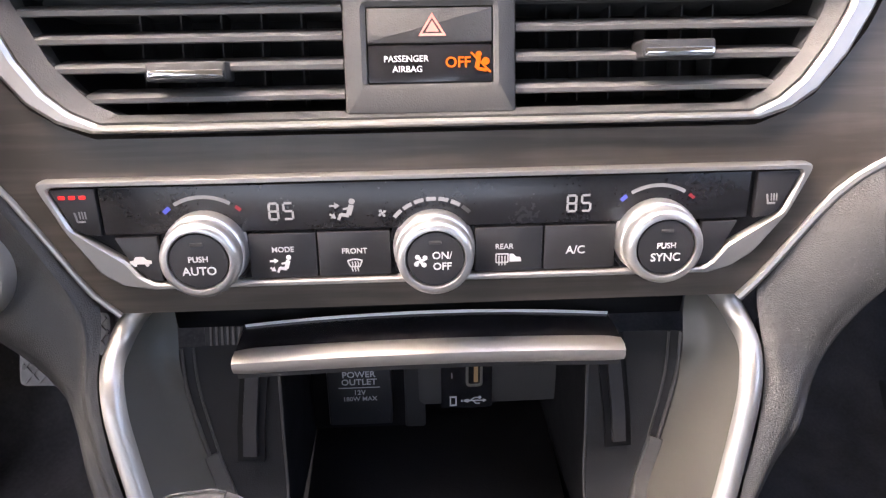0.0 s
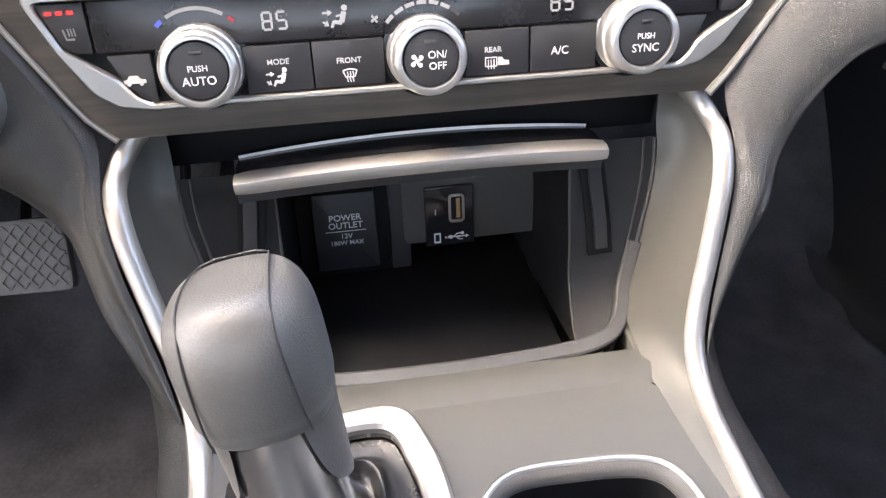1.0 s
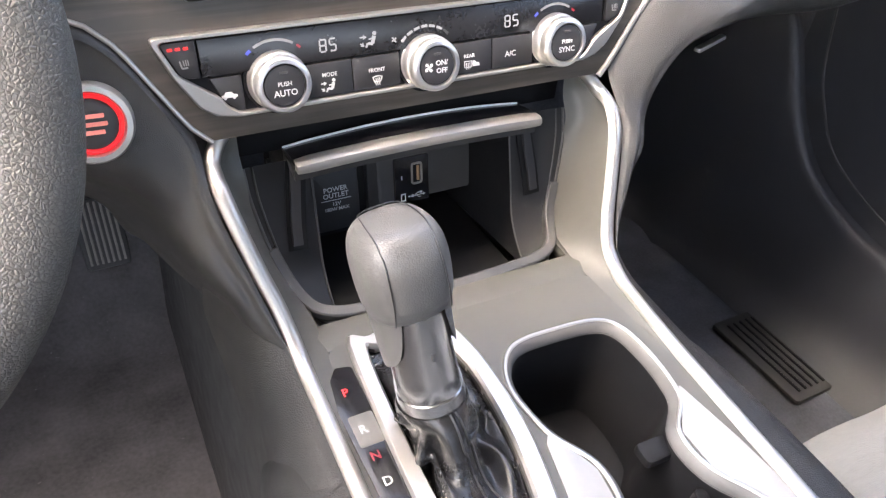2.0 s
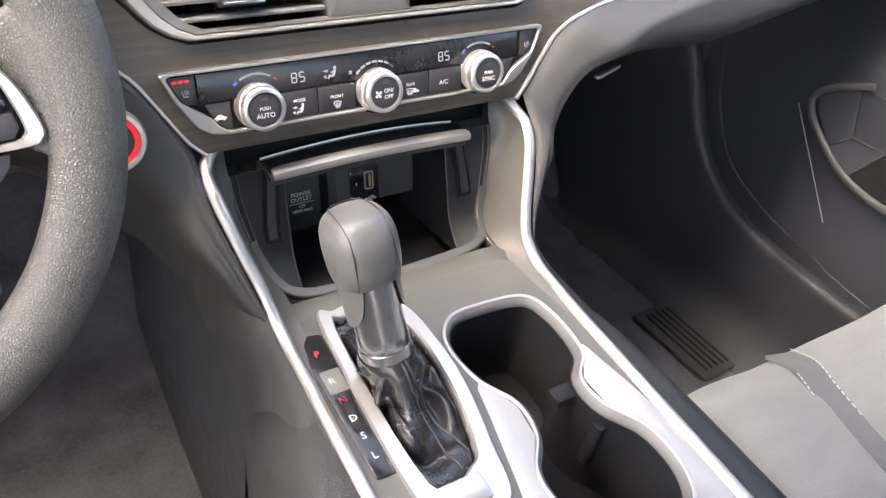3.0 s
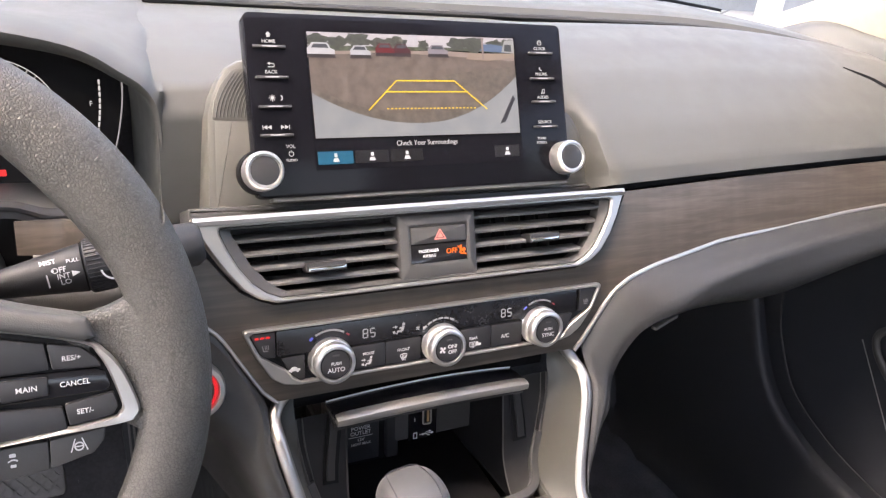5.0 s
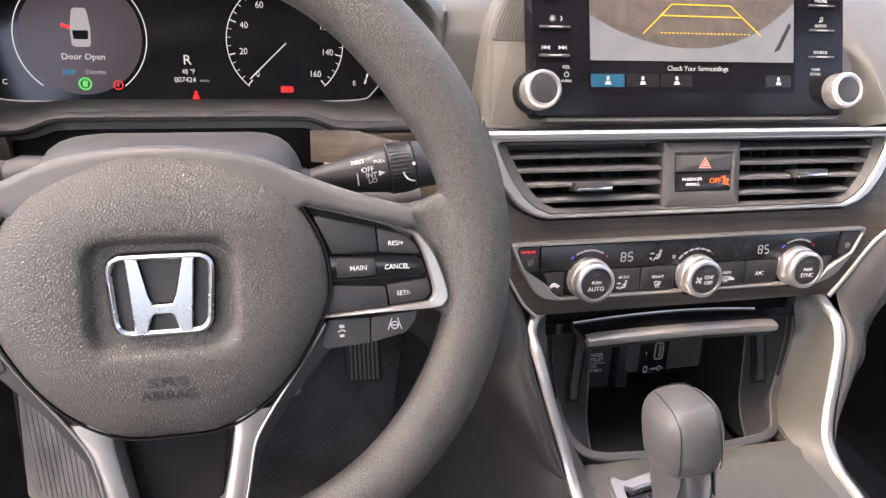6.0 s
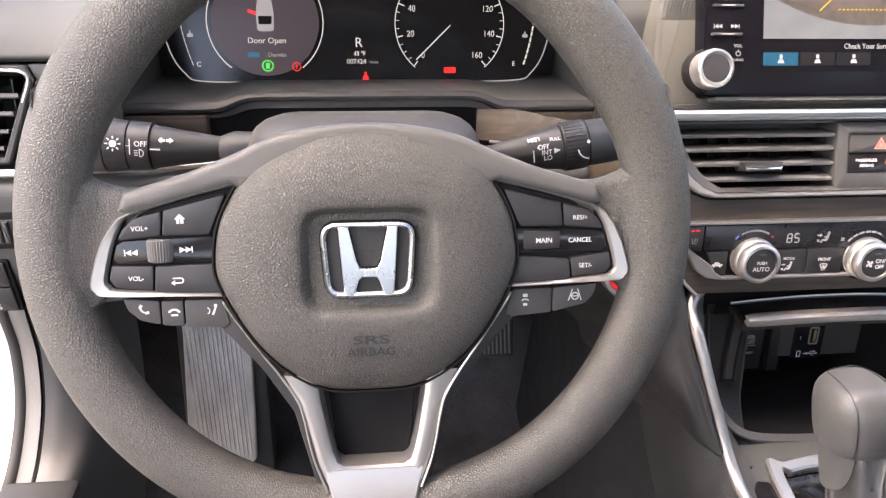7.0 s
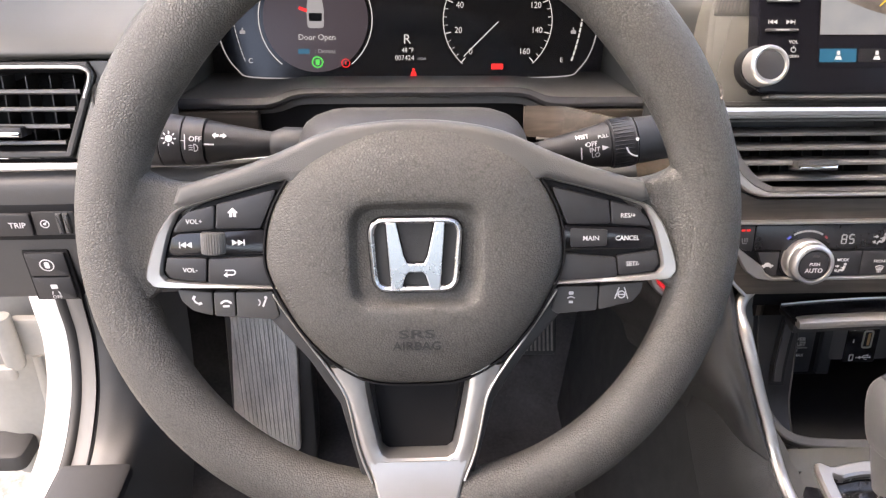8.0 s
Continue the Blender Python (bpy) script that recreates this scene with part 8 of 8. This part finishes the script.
def build_body_side():
    groove = [(0.436, 0.80), (0.436, 0.62), (0.438, 0.50), (0.438, 0.42), (0.435, 0.383), (0.415, 0.338), (0.382, 0.306), (0.354, 0.291), (0.324, 0.288), (0.10, 0.286), (-0.70, 0.286)]
    corner = [(0.460, 0.80), (0.460, 0.62), (0.470, 0.50), (0.470, 0.42), (0.465, 0.382), (0.445, 0.330), (0.405, 0.297), (0.349, 0.290), (0.306, 0.288), (0.10, 0.286), (-0.70, 0.286)]
    low = [(0.56, 0.78), (0.56, 0.60), (0.56, 0.48), (0.56, 0.38), (0.55, 0.30), (0.53, 0.24), (0.49, 0.18), (0.40, 0.10), (0.33, 0.05), (0.10, 0.03), (-0.70, 0.03)]
    rows = [[(-0.739, a[0], a[1]), (-0.730, a[0] - 0.005, a[1] + 0.003), (-0.720, b[0], b[1])] for a, b in zip(OPENING, groove)]
    kick = solid("kick_panel", curve_sheet(rows, 6, 4), TRIM_GREY, "grey plastic kick panel and sill trim", "trim", kind="structure")
    rows = [[(-0.716, b[0] + 0.001, b[1]), (-0.700, (b[0] + c[0]) / 2 - 0.006, (b[1] + c[1]) / 2 + 0.003), (-0.680, c[0], c[1]), (-0.668, c[0] * 0.8 + d[0] * 0.2, c[1] * 0.8 + d[1] * 0.2 - 0.01), (-0.660, d[0], d[1])] for b, c, d in zip(groove, corner, low)]
    part("inner_panel", curve_sheet(rows, 6, 4), TRIM_GREY, kick, "inner grey panel")
    part("panel_gap", sweep(spline([(-0.718, b[0] + 0.006, b[1] - 0.002) for b in groove], 6), oval(0.004, 0.004, 8), up=(1, 0, 0)), BLACK, kick, "dark gap")
    part("sill_plate", box(0.070, 0.944, 0.010, -0.706, -0.120, 0.288, 0.003), PLASTIC, kick, "dark sill plate")
    path = spline([(-0.744, a[0] + 0.002, a[1]) for a in OPENING], 8)
    solid("door_seal", sweep(path, oval(0.005, 0.006, 10), up=(1, 0, 0)), RUBBER, "black rubber door seal", "trim", kind="structure")
    rows = [[(-0.735, a[0] + 0.012, a[1] - 0.006), (-0.748, a[0] + 0.004, a[1]), (-0.766, a[0] + 0.004, a[1]), (-0.780, a[0] + 0.012, a[1] - 0.006), (-0.788, a[0] + 0.040, a[1] - 0.03), (-0.792, a[0] + 0.20, a[1] - 0.12)] for a in OPENING]
    solid("body_flange", curve_sheet(rows, 6, 6), PAINT, "glossy white painted body round the driver's door opening", "car body", kind="structure")
    rows = []
    for z in (0.85, 0.60, 0.40, 0.28, 0.18, 0.11):
        rows.append([(-0.757, 0.56, z), (-0.82, 0.53, z), (-0.90, 0.52, z), (-0.98, 0.60, z)])
    pillar = solid("hinge_pillar", curve_sheet(rows, 4, 5), PAINT_SHADED, "white painted hinge pillar and door end", "car body", kind="structure")
    for x in (-0.835, -0.862):
        part("pressed_rib", sweep([Vector((x, 0.524, 0.30)), Vector((x - 0.004, 0.522, 0.20)), Vector((x - 0.010, 0.522, 0.13))], oval(0.006, 0.004, 10), up=(0, -1, 0)), PAINT_SHADED, pillar, "pressed rib")
    root = thing("hinge_bracket", pose(-0.812, 0.505, 0.345), "white painted hinge bracket with check strap", "hinge")
    part("leaf", prism(rrect(0.055, 0.050, 0.006), -0.004, 0.006, 0.002), PAINT_SHADED, root, m=pose(0, 0, 0, 90, 0, 0))
    part("knuckle", lathe([(0.010, -0.035), (0.011, -0.032), (0.011, 0.032), (0.010, 0.035)], 20), PAINT_SHADED, root, m=pose(-0.030, -0.012, 0))
    part("strap", box(0.055, 0.012, 0.016, -0.055, -0.02, -0.045, 0.003), PAINT_SHADED, root)
    root = thing("door_wiring_boot", pose(-0.905, 0.50, 0.160), "dark rubber sill strip at the door opening", "rubber strip")
    part("strip", box(0.08, 0.05, 0.022, 0, 0, 0, 0.006), RUBBER, root)


build_body_side()


# ---- passenger's side: door, seat, floor plate ----
def build_passenger_door():
    root = thing("passenger_door", Matrix(), "black passenger door panel with moulded pocket", "car door")
    rows = []
    for z, x in ((0.14, 0.735), (0.20, 0.748), (0.30, 0.765), (0.45, 0.776), (0.52, 0.778), (0.56, 0.780), (0.60, 0.784), (0.68, 0.790), (0.76, 0.796), (0.795, 0.806)):
        rows.append([(x - 0.010, 0.56, z), (x, 0.42, z), (x, 0.25, z), (x, 0.0, z), (x, -0.4, z), (x, -0.9, z)])
    part("panel", curve_sheet(rows, 5, 5), DOOR_BLACK, root, "black grained panel")
    # pocket: raised lip, hollow and dividing ridge
    lip = [(0.7640, 0.285, 0.452), (0.7620, 0.330, 0.432), (0.7600, 0.357, 0.408), (0.7590, 0.350, 0.382), (0.7570, 0.318, 0.355), (0.7550, 0.276, 0.328), (0.7520, 0.228, 0.316), (0.7500, 0.160, 0.312), (0.7500, 0.0, 0.310), (0.7500, -0.35, 0.310)]
    pth = spline(lip, 6)
    part("pocket_lip", sweep(pth, oval(0.0058, 0.004, 12), up=(-1, 0, 0)), PLASTIC_GREY, root, "smooth raised pocket lip")
    a, b, c, d, e = [Vector(v) for v in ((0.7685, 0.284, 0.373), (0.7685, 0.232, 0.375), (0.759, 0.309, 0.352), (0.757, 0.263, 0.325), (0.7725, 0.304, 0.440))]
    f, g, h = Vector((0.7725, -0.34, 0.44)), Vector((0.7685, -0.34, 0.37)), Vector((0.754, -0.34, 0.310))

    def facet(name, pts, mat, note):
        bm = bmesh.new()
        top = [bm.verts.new(p) for p in pts]
        low = [bm.verts.new(p + Vector((0.004, 0, 0))) for p in pts]
        bm.faces.new(top)
        bm.faces.new(list(reversed(low)))
        for i in range(len(top)):
            k = (i + 1) % len(top)
            bm.faces.new((top[i], low[i], low[k], top[k]))
        part(name, bm, mat, root, note)
    facet("pocket_shelf", [c, a, b, d], DOOR_BLACK, "moulded shelf in the pocket")
    facet("pocket_end", [c, Vector((0.763, 0.346, 0.392)), Vector((0.763, 0.348, 0.412)), Vector((0.766, 0.304, 0.442)), e, a], DOOR_BLACK, "dark pocket end")
    facet("pocket_back", [a, e, f, g, b], DOOR_BLACK, "pocket back")
    facet("pocket_floor", [d, b, g, h, Vector((0.757, 0.174, 0.309)), Vector((0.757, 0.217, 0.314))], BLACK, "black pocket hollow")
    for p, q in ((c, a), (a, b), (d, b), (a, e)):
        part("ridge", sweep([p + Vector((-0.001, 0, 0)), q + Vector((-0.001, 0, 0))], oval(0.0018, 0.0018, 8), up=(-1, 0, 0)), PLASTIC, root, "rounded moulded ridge")
    part("seam", sweep([(0.7585, 0.376, 0.388), (0.7560, 0.320, 0.318), (0.7520, 0.262, 0.247)], oval(0.0009, 0.0009, 6), up=(-1, 0, 0)), SATIN, root, "fine bright panel seam")
    curve = spline([(0.742, 0.520, 0.45), (0.740, 0.500, 0.36), (0.736, 0.475, 0.315), (0.732, 0.430, 0.262), (0.730, 0.350, 0.225), (0.728, 0.255, 0.205), (0.726, 0.10, 0.185), (0.726, -0.4, 0.185)], 6)
    part("panel_edge", sweep(curve, oval(0.0016, 0.0016, 8), up=(-1, 0, 0)), PLASTIC, root, "rolled panel edge")
    part("sail_panel", prism(round_poly([(0.15, 0.797), (0.430, 0.790), (0.405, 0.830), (0.355, 0.890), (0.245, 1.000), (0.15, 1.05)], 0.006), 0, 0.012, 0.003), PLASTIC, root, "mirror corner panel", Matrix(((0, 0, -1, 0.803), (1, 0, 0, 0), (0, 1, 0, 0), (0, 0, 0, 1))))
    # footwell side and sill
    rows = []
    for y in (0.95, 0.72, 0.58, 0.48, 0.38, 0.24, 0.05, -0.5):
        h = interp(y, [-0.5, 0.24, 0.40, 0.50, 0.60, 0.95], [0.155, 0.165, 0.19, 0.27, 0.46, 0.60])
        rows.append([(0.640, y, 0.004 + max(0, y - 0.72) * 1.15), (0.690, y, 0.05), (0.712, y, h * 0.7), (0.722, y, h), (0.742, y, h + 0.006)])
    solid("passenger_sill", curve_sheet(rows, 5, 5), DOOR_BLACK, "black sill and kick panel of the passenger footwell", "trim", kind="structure")


build_passenger_door()


def build_dash_hook():
    root = thing("glove_box_catch", pose(0.265, 0.292, 0.542, 0, 0, 20), "small bright catch under the lower dashboard", "catch")
    part("latch", box(0.045, 0.006, 0.003, 0, 0, 0, 0.001), SATIN, root)


build_dash_hook()


def build_floor_plate():
    root = thing("floor_grate", pose(0.622, 0.322, 0.006, 0, 0, 0), "black rubber heel plate on the passenger carpet", "heel plate")
    part("plate", prism(rrect(0.085, 0.165, 0.006), 0, 0.006, 0.002), RUBBER, root)
    for i in range(5):
        part("ridge", prism(rrect(0.004, 0.140, 0.001, -0.024 + 0.012 * i, 0), 0.004, 0.0085, 0.001), BLACK, root)


build_floor_plate()


def build_passenger_seat():
    root = thing("car_seat", Matrix(), "grey woven cloth passenger seat with dark stitched band", "car seat")
    xs = [0.178, 0.185, 0.205, 0.24, 0.29, 0.335, 0.37, 0.45, 0.53, 0.60, 0.655, 0.675, 0.682]
    bol = [0.0, 0.035, 0.058, 0.060, 0.048, 0.036, 0.032, 0.030, 0.034, 0.052, 0.060, 0.035, 0.0]
    rows = []
    for x, b in zip(xs, bol):
        z = 0.292 + b
        f = 0.080 - ((x - 0.43) / 0.25) ** 2 * 0.020
        rows.append([(x, f - 0.03, 0.13), (x, f + 0.006, 0.20), (x, f + 0.002, z - 0.045), (x, f - 0.014, z - 0.015), (x, f - 0.045, z), (x, f - 0.12, z + 0.002), (x, f - 0.26, z - 0.012), (x, f - 0.42, z - 0.03), (x, f - 0.55, z - 0.035)])
    part("cushion", curve_sheet(rows, 4, 6), CLOTH, root, "ribbed grey cloth cushion", smooth=80)
    # dark band with two stitched edges, following the cushion's bolster line
    def top_z(x, y):
        return interp(x, xs, bol) + 0.292
    line = []
    for y, x in ((0.066, 0.376), (0.052, 0.372), (0.035, 0.366), (0.0, 0.352), (-0.05, 0.334), (-0.12, 0.318), (-0.30, 0.306), (-0.44, 0.302)):
        f = 0.080 - ((x - 0.43) / 0.25) ** 2 * 0.020
        d = f - y
        dz = interp(d, [0.006, 0.014, 0.045, 0.12, 0.26, 0.42, 0.55], [-0.030, -0.015, 0.0, 0.002, -0.012, -0.03, -0.035])
        line.append((x, y + (0.004 if y > 0.04 else 0.0), top_z(x, y) + dz + (0.0035 if y > 0.03 else 0.0016)))
    pth = spline(line, 6)
    part("band", sweep(pth, [(-0.017, -0.003), (-0.0165, 0.0008), (0.0165, 0.0008), (0.017, -0.003)]), CLOTH_DARK, root, "smooth darker band")
    for off in (-0.0165, 0.0165):
        for i in range(0, len(pth) - 1):
            p, q = pth[i], pth[i + 1]
            nseg = max(1, int((q - p).length / 0.0048))
            for k in range(nseg):
                a = p.lerp(q, (k + 0.15) / nseg)
                b = p.lerp(q, (k + 0.75) / nseg)
                part("stitch", sweep([a + Vector((off, 0, 0.0012)), b + Vector((off, 0, 0.0012))], oval(0.0006, 0.0005, 5)), THREAD, root) if i < 22 else None
    rows = []
    for x in (0.19, 0.22, 0.30, 0.43, 0.56, 0.64, 0.67):
        k = 1 - ((x - 0.43) / 0.26) ** 2 * 0.5
        rows.append([(x, -0.46, 0.30), (x, -0.50 - 0.05 * k, 0.42), (x, -0.58 - 0.04 * k, 0.65), (x, -0.68 - 0.03 * k, 0.88), (x, -0.74, 0.93)])
    part("backrest", curve_sheet(rows, 4, 5, 0.10), CLOTH, root, "grey cloth backrest")


build_passenger_seat()


# ---- cabin shell that closes the place: roof, pillars, windscreen, rear ----
def build_shell():
    def roof(u, v):
        x = -0.66 + 1.32 * u
        y = 0.12 - 1.6 * v
        return (x, y, 1.16 - 0.05 * (x / 0.66) ** 2 - 0.03 * (v - 0.4) ** 2)
    solid("ceiling", surface(roof, 12, 12, -0.03), BEIGE, "light beige headliner", "ceiling", kind="structure")
    for s in (1, -1):
        path = spline([(s * 0.835, 0.90, 0.67), (s * 0.812, 0.70, 0.746), (s * 0.797, 0.535, 0.822), (s * 0.775, 0.41, 0.888), (s * 0.73, 0.26, 0.985), (s * 0.66, 0.08, 1.12)], 6)
        solid("a_pillar_trim", sweep(path, oval(0.056, 0.020, 18), up=(s, 0, 0.2)), BEIGE, "beige windscreen pillar trim", "pillar", kind="structure")
        path = [(s * 0.72, -0.55, 0.10), (s * 0.72, -0.60, 0.75), (s * 0.64, -0.66, 1.12)]
        solid("b_pillar_trim", sweep(path, oval(0.07, 0.03, 12), up=(0, 1, 0)), PLASTIC_GREY, "grey plastic door pillar", "pillar", kind="structure")
    path = spline([(0.786, 0.462, 0.715), (0.788, 0.440, 0.785), (0.788, 0.405, 0.828), (0.778, 0.355, 0.885), (0.745, 0.24, 1.00), (0.70, 0.12, 1.10)], 6)
    solid("pillar_seal", sweep(path, oval(0.014, 0.009, 10), up=(1, 0, 0)), BLACK, "black rubber window seal", "trim", kind="structure")
    rear = bmesh.new()
    box(1.5, 0.04, 0.85, 0, -1.42, 0.0, 0.01, rear)
    solid("rear_wall", rear, CLOTH_DARK, "dark plain rear of the cabin", "wall", kind="structure")
    rows = [[(-0.70, 0.16, 1.10), (-0.35, 0.10, 1.145), (0.0, 0.08, 1.155), (0.35, 0.10, 1.145), (0.70, 0.16, 1.10)], [(-0.80, 0.55, 0.935), (-0.4, 0.53, 0.985), (0.0, 0.52, 0.995), (0.4, 0.53, 0.985), (0.80, 0.55, 0.935)], [(-0.88, 0.94, 0.76), (-0.45, 0.98, 0.80), (0.0, 1.0, 0.81), (0.45, 0.98, 0.80), (0.88, 0.94, 0.76)]]
    ws = solid("windscreen", curve_sheet(rows, 6, 6, 0.004), GLASS, "clear curved windscreen glass", "windscreen", kind="structure")
    ws.visible_shadow = False
    path = spline([(-0.88, 0.93, 0.772), (-0.45, 0.965, 0.806), (0.0, 0.985, 0.816), (0.45, 0.965, 0.806), (0.88, 0.93, 0.772)], 8)
    solid("windscreen_band", sweep(path, [(-0.03, -0.002), (-0.03, 0.003), (0.006, 0.003), (0.006, -0.002)]), BLACK, "black band along the windscreen's foot", "trim", kind="structure")
    # firewall under the dash, so that no daylight enters below it
    rows = []
    for z in (0.10, 0.35, 0.60, 0.78):
        rows.append([(-0.80, 1.0, z), (-0.4, 0.98, z), (0.0, 0.97, z), (0.4, 0.98, z), (0.80, 1.0, z)])
    solid("firewall", curve_sheet(rows, 4, 4, 0.02), CARPET, "dark felt-covered firewall", "wall", kind="structure")
    bm = bmesh.new()
    box(0.02, 0.62, 0.56, 0.815, 0.70, 0.10, 0.002, bm)
    solid("side_wall", bm, CARPET, "dark inner side below the dash end", "wall", kind="structure")
    bm = bmesh.new()
    box(0.02, 0.50, 0.66, -0.80, 0.76, 0.10, 0.002, bm)
    solid("side_wall", bm, CARPET, "dark inner side below the dash end", "wall", kind="structure")
    # plain lower sides and rear quarters behind the seats
    for sd in (1, -1):
        bm = bmesh.new()
        box(0.03, 0.82, 0.80, sd * 0.76, -1.02, 0.0, 0.005, bm)
        solid("side_wall", bm, CLOTH_DARK, "dark plain rear door panel", "wall", kind="structure")
    # bonnet outside
    def bonnet(u, v):
        x = -0.85 + 1.7 * u
        return (x, 1.02 + 1.0 * v, 0.78 - 0.05 * (x / 0.85) ** 2 - 0.16 * v * v)
    solid("bonnet", surface(bonnet, 16, 10, 0.01), PAINT, "white painted bonnet", "bonnet", kind="structure")


build_shell()


def build_building():
    root = thing("shop_building", pose(2.0, 9.0, -0.30), "grey building with white columns across the car park", "building")
    part("wall", box(26, 0.4, 4.2, 0, 0.6, 0, 0.02), material("grey render", (0.30, 0.30, 0.30), 0.85, vary=0.15, vary_scale=0.8), root)
    for i in range(9):
        part("column", box(0.30, 0.30, 3.2, -10.5 + 2.6 * i, -0.4, 0, 0.02), PAINT_DULL, root, "white column")
    part("step", box(26, 1.6, 0.14, 0, -0.2, 0, 0.02), PAINT_DULL, root, "pale step")
    part("canopy", box(26, 1.4, 0.4, 0, -0.1, 3.2, 0.02), PAINT_DULL, root)
    for i in range(8):
        part("window", box(1.6, 0.1, 1.6, -9.2 + 2.6 * i, 0.36, 0.9, 0.02), GLOSS, root)


build_building()
